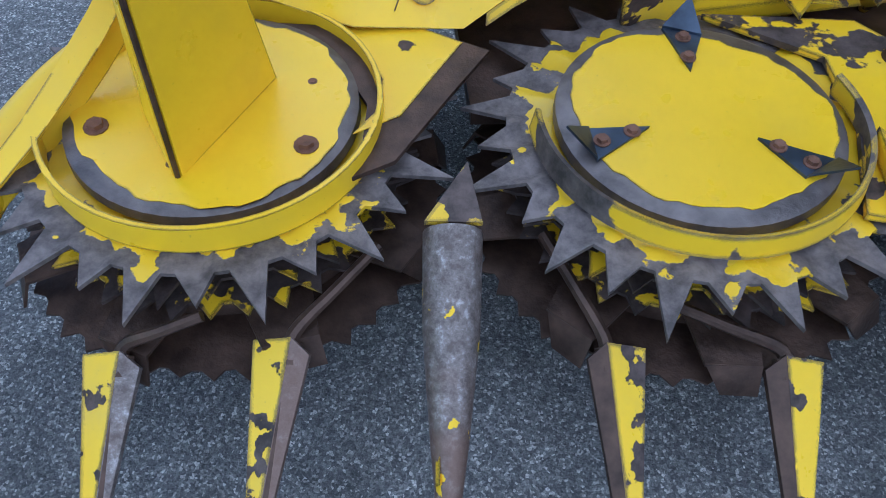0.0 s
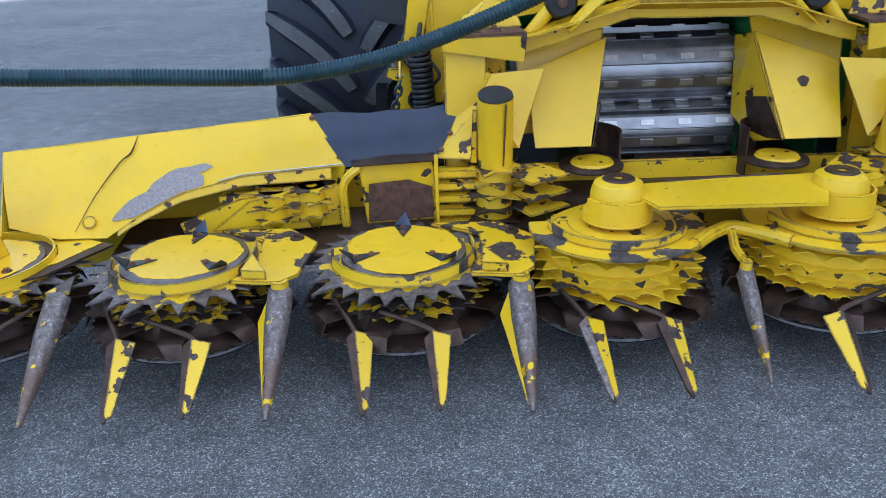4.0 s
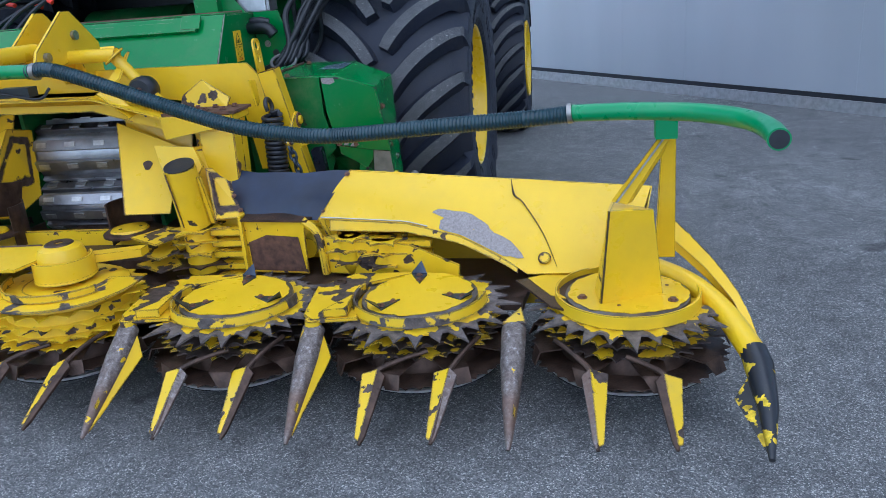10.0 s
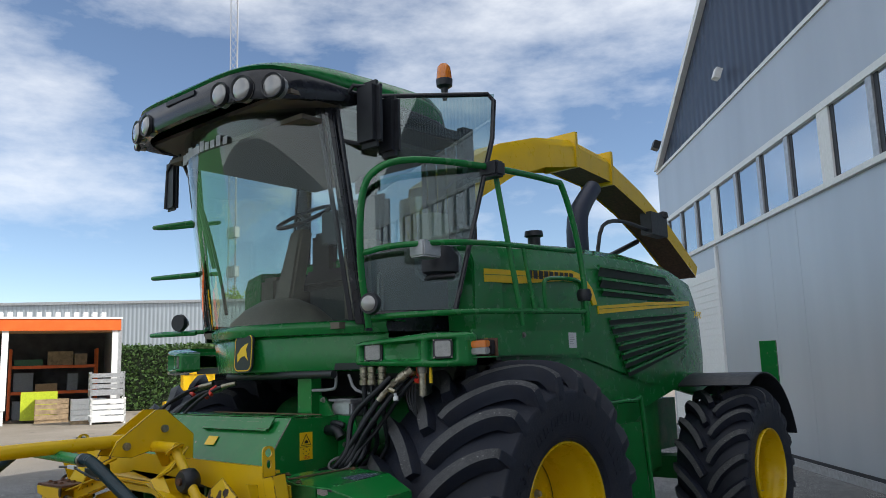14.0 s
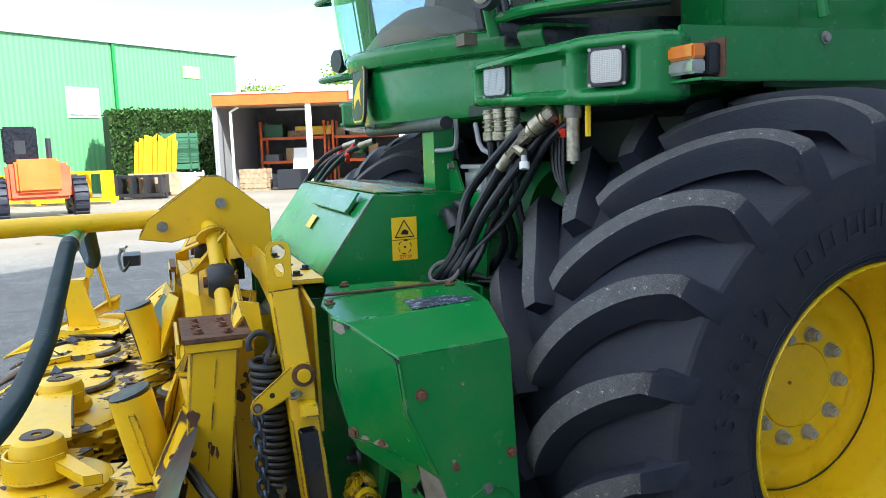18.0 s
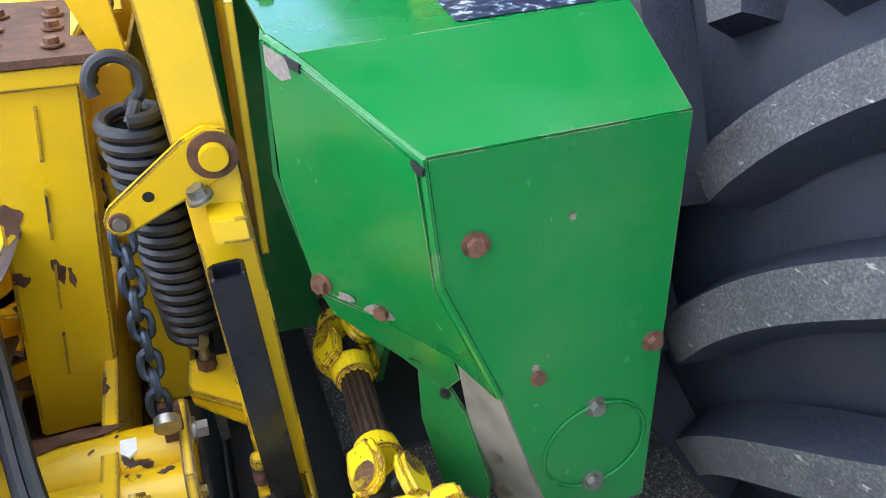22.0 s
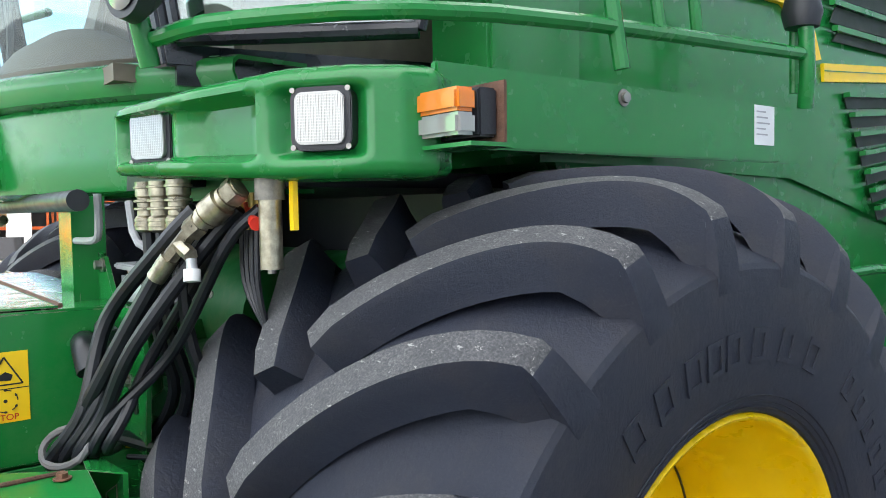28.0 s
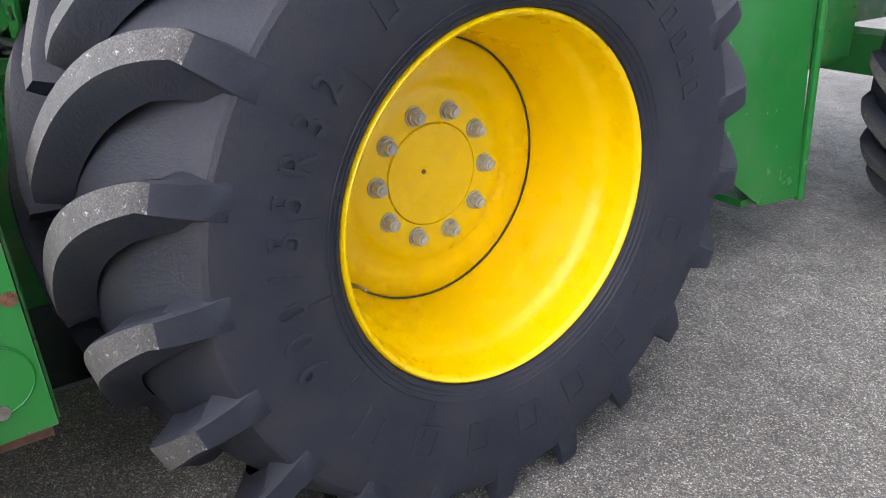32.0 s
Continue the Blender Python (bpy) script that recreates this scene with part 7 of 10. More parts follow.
# lettering of the dealer across the top of the glass, as plain bars
for k in range(11):
    u = -0.46 + 0.062 * k
    yb = 1.052 + 0.335 * abs(u / 0.77) ** 2.2
    part("decal_bar", bx(u - 0.022, u + 0.022, yb - 0.012, yb - 0.009, 3.13, 3.18 if k % 3 else 3.2), TEXT_W, screen)
for s in (-1, 1):
    def q(x, y, z):
        return V(s * x, y, z)
    part("a_pillar", prism([q(0.80, 1.555, 1.96), q(0.85, 1.575, 1.96), q(0.79, 1.385, 3.34), q(0.735, 1.36, 3.34)], q(0.012, 0.07, 0.0) - q(0, 0, 0)), BLK_GLOSS, harv, bev=0.006)
    part("screen_seal", prism([q(0.775, 1.535, 1.985), q(0.8, 1.545, 1.985), q(0.735, 1.345, 3.32), q(0.705, 1.335, 3.32)], (0, -0.006, 0)), BLK, harv)
    part("b_pillar", prism([q(0.92, 2.45, 1.95), q(0.95, 2.62, 1.95), q(0.93, 2.64, 3.4), q(0.92, 2.54, 3.4)], q(-0.06, 0, 0) - q(0, 0, 0)), BLK_GLOSS, harv)
    part("door_sill", sheet([q(0.85, 1.6, 1.92), q(0.985, 2.62, 1.92), q(0.985, 2.62, 2.03), q(0.85, 1.6, 2.01)], 0.02), BLK_GLOSS, harv)
    part("roof_rail", prism([q(0.76, 1.4, 3.3), q(0.92, 2.6, 3.3), q(0.92, 2.6, 3.36), q(0.76, 1.4, 3.36)], q(-0.04, 0, 0) - q(0, 0, 0)), BLK_GLOSS, harv)
    if s > 0:
        # the door stands ajar, hinged at the front pillar
        ft, fb, rt, rm, rb = q(0.795, 1.42, 3.37), q(0.868, 1.6, 2.02), q(1.47, 2.17, 3.41), q(1.45, 2.16, 3.12), q(1.235, 1.99, 2.02)
        door = part("cab_door", sheet([ft, rt, rm, rb, fb], 0.005), GLASS_DOOR, harv, "tinted glass cab door standing ajar in a black frame")
        door.visible_shadow = False
        part("door_frame", tube([ft, ft.lerp(rt, 0.5), rt + (ft - rt) * 0.04, rt.lerp(rm, 0.15), rm, rb], 0.016, 10), BLK_GLOSS, door)
        part("door_foot", tube([rb, rb.lerp(fb, 0.5), fb], 0.02, 10), BLK_GLOSS, door)
        part("door_post", tube([fb, ft], 0.016, 8), BLK_GLOSS, door)
        hd = rb.lerp(rm, 0.17)
        part("door_handle", tube([hd + V(-0.16, -0.16, 0.02), hd + V(-0.1, -0.15, 0.03), hd + V(0.0, -0.06, 0.035)], [0.014, 0.019, 0.016], 10), BLK, door)
        for k in (0.12, 0.86):
            part("door_hinge", rod(fb.lerp(ft, k) + V(-0.03, 0, -0.03), fb.lerp(ft, k) + V(-0.03, 0, 0.05), 0.02, 10), BLK, door)
    else:
        side = part("side_window", sheet([q(0.85, 1.62, 2.02), q(0.95, 2.45, 2.02), q(0.925, 2.55, 3.3), q(0.775, 1.43, 3.3)], 0.004), GLASS, harv, "tinted side window")
        side.visible_shadow = False
        part("door_frame", tube([q(0.855, 1.64, 2.03), q(0.95, 2.43, 2.04), q(0.925, 2.53, 3.27), q(0.785, 1.46, 3.28), q(0.855, 1.64, 2.03)], 0.014, 8), BLK_GLOSS, harv)
rear = part("rear_window", sheet([V(-0.86, 2.66, 2.05), V(0.86, 2.66, 2.05), V(0.86, 2.58, 3.3), V(-0.86, 2.58, 3.3)], 0.004), GLASS_CLEAR, harv)
rear.visible_shadow = False
part("rear_sill", bx(-0.92, 0.92, 2.6, 2.7, 1.9, 2.25), BLK, harv)

# cab roof with its lamp visor
def roof_ring(grow, z, dip=0.0, rise=0.0):
    """One level of the roof's outline, lower over the screen by dip and higher at the back by rise."""
    row = []
    for i in range(49):
        a = math.tau * i / 48
        cx, cy = math.cos(a), math.sin(a)
        ex = math.copysign(abs(cx) ** 0.42, cx) * (0.9 + grow)
        ey = 1.75 + math.copysign(abs(cy) ** 0.5, cy) * (0.91 + grow)
        fr = min(1, max(0, (1.5 - ey) / 0.5))
        row.append(V(ex * (1 - 0.06 * fr), ey, z - dip * fr * (1 - 0.25 * (1 - abs(ex))) + rise * (ey - 0.9) / 1.7))
    return row


slab = skin([roof_ring(-0.06, 3.315, 0.03), roof_ring(0.0, 3.33, 0.065), roof_ring(0.012, 3.365, 0.055), roof_ring(0.008, 3.395, -0.045), roof_ring(-0.03, 3.42, -0.055)])
roof = part("roof", slab, BLK_GLOSS, harv, "black cab roof edge with round lamps and a green top", sharp=60)
capb = skin([roof_ring(-0.02, 3.4, -0.065), roof_ring(-0.005, 3.42, -0.06, 0.01), roof_ring(-0.02, 3.47, -0.02, 0.05), roof_ring(-0.07, 3.515, 0.0, 0.09), roof_ring(-0.2, 3.55, 0.02, 0.1)])
capb.faces.new([v for v in capb.verts][-49:-1])
part("roof_cap", capb, GRN_CLEAN, roof, "glossy green roof skin", sharp=60)
part("roof_lining", bx(-0.82, 0.82, 1.05, 2.6, 3.3, 3.325), TRIM_CAB, harv)
for s in (-1, 1):
    for x, r in ((0.42, 0.062), (0.595, 0.066), (0.765, 0.064)):
        yb = 0.83 + 0.24 * (x / 0.86) ** 5
        lm = part("roof_lamp", lathe([(0, 0.012), (r * 0.7, 0.01), (r, 0.0), (r * 1.1, -0.01), (r * 1.15, -0.06), (0, -0.06)], 28, m=axes((s * x, yb - 0.008, 3.335), (1, 0.55 * s * x ** 2, 0), (0, 0, 1))), LENS, roof, "round clear roof work lamp")
        part("lamp_bezel", lathe([(r * 1.02, 0.002), (r * 1.18, 0.006), (r * 1.24, -0.02), (r * 1.02, -0.03), (r * 1.02, 0.002)], 28, m=axes((s * x, yb - 0.008, 3.335), (1, 0.55 * s * x ** 2, 0), (0, 0, 1))), BLK, lm)
part("visor_vent", bx(-0.16, 0.16, 0.825, 0.85, 3.4, 3.43), BLK, roof)
# beacon and its black bow
bc = part("beacon", lathe([(0, 0.15), (0.03, 0.145), (0.05, 0.12), (0.057, 0.06), (0.06, 0.02), (0, 0.02)], 28, m=Matrix.Translation((0.69, 2.62, 3.82))), AMBER, roof, "amber rotating beacon")
part("beacon_base", lathe([(0, 0.02), (0.064, 0.02), (0.06, -0.03), (0.03, -0.05), (0.016, -0.14), (0, -0.14)], 24, m=Matrix.Translation((0.69, 2.62, 3.82))), BLK, bc)
part("rear_mirror", bx(1.27, 1.52, 2.1, 2.2, 2.86, 2.96), BLK, harv, "small black mirror on the rail", bev=0.015)
part("rear_mirror_arm", tube([(0.93, 2.3, 2.9), (1.1, 2.2, 2.92), (1.3, 2.15, 2.91)], 0.012, 8), BLK, harv)
part("antenna", tube([(0.3, 1.2, 3.62), (0.4, 1.6, 3.66), (0.5, 2.0, 3.66)], 0.004, 5), BLK, roof)
# mirrors
mr = part("mirror", bx(0.9, 1.1, 1.47, 1.56, 3.02, 3.44), BLK, harv, "large black wing mirror", bev=0.035)
part("wide_mirror", bx(0.96, 1.13, 1.6, 1.68, 2.98, 3.36), BLK, mr, bev=0.03)
part("mirror_arm", tube([(0.8, 1.42, 3.3), (0.93, 1.45, 3.42), (1.0, 1.56, 3.42)], 0.014, 8), BLK, mr)
part("mirror_arm", tube([(0.8, 1.46, 3.1), (0.92, 1.5, 3.06), (1.0, 1.56, 3.08)], 0.014, 8), BLK, mr)
ml = part("mirror", bx(-1.12, -0.98, 1.38, 1.43, 2.93, 3.32), BLK, harv, "large black wing mirror", bev=0.02)
part("mirror_arm", tube([(-0.8, 1.4, 3.32), (-0.95, 1.36, 3.33), (-1.08, 1.38, 3.24), (-1.1, 1.38, 2.95)], 0.013, 8), BLK, ml)
# wiper and arm
part("wiper", tube([(-0.62, 1.2, 3.25), (-0.64, 1.42, 2.85), (-0.55, 1.5, 2.4), (-0.43, 1.48, 2.1)], 0.012, 7, smooth=3), BLK, screen)
part("wiper_blade", tube([(-0.6, 1.3, 3.1), (-0.66, 1.46, 2.7), (-0.62, 1.5, 2.45)], 0.016, 7), BLK, screen)

# cab interior
seat = part("driver_seat", bx(-0.25, 0.25, 2.0, 2.45, 2.28, 2.42), SEAT, harv, "dark driver's seat", bev=0.04)
part("backrest", bx(-0.24, 0.24, 2.4, 2.52, 2.4, 3.02), SEAT, seat, bev=0.05)
part("headrest", bx(-0.13, 0.13, 2.42, 2.52, 3.03, 3.2), SEAT, seat, bev=0.04)
part("seat_base", bx(-0.2, 0.2, 2.05, 2.4, 1.98, 2.28), BLK, seat)
part("armrest", bx(0.28, 0.42, 1.95, 2.45, 2.5, 2.58), BLK, seat, bev=0.02)
col = part("steering_column", prism([V(-0.11, 1.58, 2.0), V(0.11, 1.58, 2.0), V(0.06, 1.75, 2.68), V(-0.06, 1.75, 2.68)], (0, 0.12, 0)), TRIM_CAB, harv, bev=0.02)
swm = axes((0, 1.83, 2.78), (1, 0, 0), (0, 0.8, 0.45))
part("steering_wheel", tube([swm @ V(0.2 * math.cos(a), 0.2 * math.sin(a), 0) for a in [k * math.tau / 28 for k in range(28)]], 0.015, 8, closed=True), BLK, col)
for a in (0.5, 2.6, 4.7):
    part("wheel_spoke", rod(swm @ V(0, 0, -0.03), swm @ V(0.2 * math.cos(a), 0.2 * math.sin(a), 0), 0.012, 8), BLK, col)
part("console", bx(0.36, 0.62, 1.85, 2.45, 2.0, 2.55), TRIM_CAB, harv, bev=0.03)
part("monitor", bx(0.42, 0.58, 1.62, 1.66, 2.5, 2.72), BLK, harv, bev=0.01)
part("left_console", bx(-0.62, -0.42, 1.9, 2.5, 2.0, 2.4), TRIM_CAB, harv, bev=0.03)
part("headliner", bx(-0.74, 0.74, 1.2, 2.56, 3.2, 3.23), TRIM_CAB, harv)
part("console_cover", lathe([(0.0, 0.2), (0.12, 0.185), (0.24, 0.125), (0.33, 0.04), (0.35, 0.0), (0.0, 0.0)], 28, m=Matrix.Translation((0.02, 1.6, 1.985)) @ Matrix.Diagonal((1.35, 0.75, 1, 1))), TRIM_CAB, harv)
part("cab_floor", bx(-0.72, 0.72, 1.5, 2.65, 1.94, 1.98), TRIM_CAB, harv)
part("cab_backwall", bx(-0.8, 0.8, 2.55, 2.6, 1.98, 2.45), TRIM_CAB, harv)
# added ribs imitate the ribbed wall reflected in the door glass
for k in range(8):
    part("reflection_rib", bx(0.5 + 0.048 * k, 0.54 + 0.048 * k, 2.545 + 0.012 * (k % 2), 2.56 + 0.012 * (k % 2), 2.45, 3.28), TRIM_CAB, harv)
part("side_panel", bx(0.78, 0.84, 1.75, 2.5, 1.98, 2.3), TRIM_CAB, harv, bev=0.02)
part("passenger_seat", bx(-0.62, -0.3, 2.05, 2.4, 2.3, 2.42), SEAT, harv, bev=0.04)
part("passenger_back", bx(-0.6, -0.32, 2.38, 2.47, 2.42, 2.8), SEAT, harv, bev=0.04)
part("joystick", rod((0.4, 1.98, 2.58), (0.42, 1.94, 2.72), 0.022, 12), BLK, harv)
part("blower", lathe([(0, 0.1), (0.12, 0.1), (0.15, 0.04), (0.15, -0.06), (0.1, -0.1), (0, -0.1)], 24, m=Matrix.Translation((1.12, 1.98, 2.33))), BLK, harv)
part("storage_jar", rod((0.98, 2.1, 2.46), (0.98, 2.1, 2.68), 0.105, 24), plain("cream_plastic", (0.5, 0.45, 0.36), 0.5), harv)
# lamps by the cab door, boxes on the deck
rl2 = part("side_lamp", lathe([(0, 0.0), (0.06, 0.0), (0.066, -0.03), (0.03, -0.07), (0, -0.07)], 26, m=axes((1.05, 1.43, 2.065), (1, 0.3, 0), (0, 0, 1))), BLK, harv)
part("side_lens", lathe([(0, 0.01), (0.034, 0.008), (0.046, 0.0), (0, 0.0)], 26, m=axes((1.05, 1.426, 2.065), (1, 0.3, 0), (0, 0, 1))), LENS, rl2)
part("side_lamp", lathe([(0, 0.0), (0.06, 0.0), (0.066, -0.03), (0.03, -0.09), (0, -0.09)], 26, m=axes((-0.96, 1.42, 2.07), (1, 0.3, 0), (0, 0, 1))), BLK, harv)

# hand rails
def rails(s):
    def q(x, y, z):
        return V(s * x, y, z)
    if s < 0:
        r = None
        for z in (2.83, 2.43, 1.99):
            loop = tube([q(0.84, 1.5, z), q(1.24, 1.4, z), q(1.3, 1.43, z + 0.005), q(1.31, 1.5, z + 0.015), q(1.24, 1.58, z + 0.02), q(0.86, 1.7, z + 0.02)], 0.017, 8, smooth=3)
            r = part("hand_rail", loop, GRN_CLEAN, harv, "green grab rails beside the cab") if r is None else part("grab_bar", loop, GRN_CLEAN, r) and r
        return
    r = part("hand_rail", tube([q(0.98, 1.5, 1.93), q(1.0, 1.42, 2.3), q(1.06, 1.38, 2.68), q(1.14, 1.42, 2.84), q(1.27, 1.6, 2.91), q(1.42, 2.1, 2.93), q(1.46, 2.82, 2.95), q(1.47, 2.96, 2.9), q(1.5, 3.08, 2.5), q(1.515, 3.12, 2.04), q(1.5, 3.14, 1.9)], 0.0215, 12, smooth=4), GRN_CLEAN, harv, "green tubular hand rail")
    part("mid_rail", tube([q(1.01, 1.42, 2.36), q(1.2, 1.55, 2.4), q(1.44, 2.0, 2.43), q(1.48, 3.05, 2.47)], 0.018, 10, smooth=4), GRN_CLEAN, r)
    part("low_rail", tube([q(0.98, 1.5, 1.985), q(1.2, 1.6, 1.995), q(1.46, 2.0, 2.01), q(1.51, 3.1, 2.045)], 0.018, 10, smooth=4), GRN_CLEAN, r)
    part("rail_post", rod(q(1.43, 2.2, 2.92), q(1.5, 2.34, 1.93), 0.018, 10), GRN_CLEAN, r)
    part("rail_post", rod(q(1.47, 2.42, 2.45), q(1.5, 2.48, 2.02), 0.014, 10), GRN_CLEAN, r)
    part("inner_loop", tube([q(1.45, 2.7, 2.03), q(1.45, 2.68, 2.2), q(1.45, 2.75, 2.26), q(1.45, 3.1, 2.27), q(1.45, 3.17, 2.2), q(1.45, 3.18, 1.95)], 0.015, 10, smooth=3), GRN_CLEAN, r)
    part("rail_lamp", lathe([(0, 0.05), (0.045, 0.04), (0.055, 0.0), (0.045, -0.04), (0, -0.05)], 20, m=Matrix.Translation(q(1.5, 3.12, 2.16))), BLK, r)
    part("rail_box", bx(s * 1.2, s * 1.32, 1.62, 1.78, 2.33, 2.43), ALU, r, bev=0.01)


rails(1)
rails(-1)

# engine bonnet: side skins with louvres, top, stripes
def bonnet():
    rows = []
    for y, w, top, bot in ((2.42, 1.17, 2.54, 1.75), (2.47, 1.2, 2.57, 1.75), (3.0, 1.21, 2.6, 1.74), (3.6, 1.22, 2.64, 1.72), (4.6, 1.22, 2.67, 1.5), (5.5, 1.18, 2.64, 1.42), (6.0, 1.12, 2.56, 1.42), (6.28, 1.04, 2.36, 1.42), (6.38, 0.98, 2.1, 1.42), (6.4, 0.95, 1.5, 1.42)):
        row = []
        for u, v in ((-1.0, 0.0), (-1.015, 0.35), (-1.0, 0.75), (-0.96, 0.9), (-0.86, 0.97), (-0.5, 1.0), (0, 1.015), (0.5, 1.0), (0.86, 0.97), (0.96, 0.9), (1.0, 0.75), (1.015, 0.35), (1.0, 0.0)):
            row.append(V(u * w, y, bot + (top - bot) * v))
        rows.append(row)
    bm = skin(rows)
    bm.verts.ensure_lookup_table()
    bm.faces.new([v for v in bm.verts][-13:])
    bm.faces.new([v for v in bm.verts][:13])
    return bm


bon = part("bonnet", bonnet(), GRN_CLEAN, harv, "glossy green engine bonnet with yellow stripes", sharp=40)
for s in (-1, 1):
    def q(x, y, z):
        return V(s * x, y, z)
    # upper yellow stripe that bends down, then the long lower one
    part("stripe", prism([q(1.232, 2.31, 2.318), q(1.232, 2.74, 2.335), q(1.245, 3.4, 2.385), q(1.246, 3.56, 2.36), q(1.246, 3.7, 2.26), q(1.247, 3.76, 2.14), q(1.247, 3.7, 2.13), q(1.246, 3.62, 2.24), q(1.246, 3.5, 2.3), q(1.243, 3.3, 2.3), q(1.233, 2.74, 2.245), q(1.233, 2.31, 2.23)], q(-0.02, 0, 0) - q(0, 0, 0)), STICK_Y, bon)
    part("stripe_line", prism([q(1.234, 2.31, 2.28), q(1.246, 3.5, 2.335), q(1.246, 3.5, 2.331), q(1.234, 2.31, 2.276)], q(0.002, 0, 0) - q(0, 0, 0)), GRN, bon)
    for k in range(9):
        part("maker_bar", bx(s * 1.246, s * 1.2475, 2.8 + 0.07 * k, 2.85 + 0.07 * k, 2.285 + 0.002 * k, 2.345 + 0.002 * k), INK, bon)
    part("stripe", prism([q(1.247, 3.78, 2.13), q(1.246, 4.7, 2.2), q(1.226, 5.62, 2.25), q(1.226, 5.62, 2.205), q(1.246, 4.7, 2.14), q(1.247, 3.78, 2.065)], q(-0.02, 0, 0) - q(0, 0, 0)), STICK_Y, bon)
    part("stripe_line", prism([q(1.248, 3.78, 2.105), q(1.247, 4.7, 2.172), q(1.227, 5.6, 2.225), q(1.227, 5.6, 2.221), q(1.247, 4.7, 2.168), q(1.248, 3.78, 2.101)], q(0.002, 0, 0) - q(0, 0, 0)), GRN, bon)
    text_mesh("7480", 0.1, 0.001, STICK_Y, "model_number", bon, axes(q(1.212, 5.84, 2.12), (0, s, 0), (0, 0, 1)))
    for k, (y0, y1, z0, z1) in enumerate(((3.8, 5.1, 2.37, 2.44), (3.82, 5.2, 2.28, 2.34), (3.84, 5.25, 2.215, 2.25))):
        part("louvre_slot", prism([q(1.244, y0, z0), q(1.225, y1 + 0.1, z0 + 0.01), q(1.225, y1, z1), q(1.243, y0 + 0.04, z1)], q(0.004, 0, 0) - q(0, 0, 0)), GRILLE, bon)
        part("louvre_blade", prism([q(1.244, y0, z1), q(1.226, y1, z1), q(1.226, y1, z1 + 0.02), q(1.244, y0, z1 + 0.02)], q(0.022, 0, 0) - q(0, 0, 0)), GRN_CLEAN, bon)
    for k in range(7):
        y0, z0 = 3.93 + 0.045 * k, 2.02 - 0.07 * k
        y1, z1 = 5.48 - 0.01 * k, 2.12 - 0.05 * k
        part("louvre_slot", prism([q(1.247, y0, z0), q(1.235, y1, z1), q(1.235, y1 - 0.03, z1 - 0.03), q(1.247, y0 + 0.02, z0 - 0.04)], q(0.004, 0, 0) - q(0, 0, 0)), GRILLE, bon)
        part("louvre_blade", prism([q(1.247, y0, z0), q(1.236, y1, z1), q(1.236, y1, z1 + 0.016), q(1.247, y0, z0 + 0.018)], q(0.024, 0, 0) - q(0, 0, 0)), GRN_CLEAN, bon)
    part("shoulder_panel", prism([q(1.0, 2.2, 1.75), q(1.225, 2.2, 1.75), q(1.228, 2.2, 2.36), q(1.19, 2.2, 2.46), q(1.0, 2.2, 2.5)], (0, 0.32, 0.03)), GRN_CLEAN, bon, bev=0.01)
    part("side_skirt", prism([q(1.19, 2.45, 1.77), q(1.2, 3.6, 1.75), q(1.2, 3.55, 1.2), q(1.2, 3.2, 1.2), q(1.19, 2.5, 1.6)], q(-0.03, 0, 0) - q(0, 0, 0)), GRN_CLEAN, harv)
    part("lower_side", prism([q(1.2, 3.55, 1.75), q(1.2, 6.2, 1.5), q(1.2, 6.2, 1.25), q(1.2, 5.2, 1.42), q(1.2, 4.6, 1.3), q(1.2, 3.9, 0.95), q(1.2, 3.55, 0.95)], q(-0.03, 0, 0) - q(0, 0, 0)), GRN_CLEAN, harv)
    # mudguard and marker plate at the rear wheel
    fn = skin([[V(s * x, 5.45 + 0.86 * math.cos(a), 0.70 + 0.86 * math.sin(a)) for a in [radians(18 + 100 * k / 20) for k in range(21)]] for x in (1.3, 1.32, 1.9, 1.93)], 0.012)
    part("mudguard", fn, BLK, harv, "black rear mudguard")
    part("marker_plate", bx(s * 1.62, s * 1.78, 6.35, 6.38, 1.3, 1.85), GRN, harv)
    # ladder and its side plate behind the front wheel
    ld = part("ladder_plate", prism([q(1.28, 3.72, 1.2), q(1.28, 4.26, 1.2), q(1.3, 4.38, 0.22), q(1.3, 4.1, 0.24), q(1.28, 3.72, 0.5)], q(0.02, 0, 0) - q(0, 0, 0)), GRN, harv, "green ladder side plate")
    part("ladder_rail", tube([q(1.29, 3.6, 1.35), q(1.29, 3.75, 1.37), q(1.29, 4.22, 1.37), q(1.29, 4.33, 1.3), q(1.31, 4.42, 0.2)], 0.02, 10, smooth=3), GRN_CLEAN, ld)
    for k in range(4):
        part("step", bx(s * 0.9, s * 1.28, 4.02 - 0.03 * k, 4.3 - 0.02 * k, 0.24 + 0.3 * k, 0.27 + 0.3 * k), GRN, ld)
part("exhaust", tube([(0.8, 4.28, 2.6), (0.8, 4.3, 2.95), (0.8, 4.42, 3.12), (0.8, 4.62, 3.3)], [0.1, 0.095, 0.085, 0.08], 18, smooth=3), plain("blue_black_exhaust", (0.02, 0.028, 0.055), 0.5), harv, "dark exhaust stack")
part("air_cap", lathe([(0, 0.12), (0.07, 0.12), (0.075, 0.08), (0.05, 0.07), (0.05, 0.0), (0, 0)], 20, m=Matrix.Translation((0.95, 3.35, 2.6))), BLK, harv)

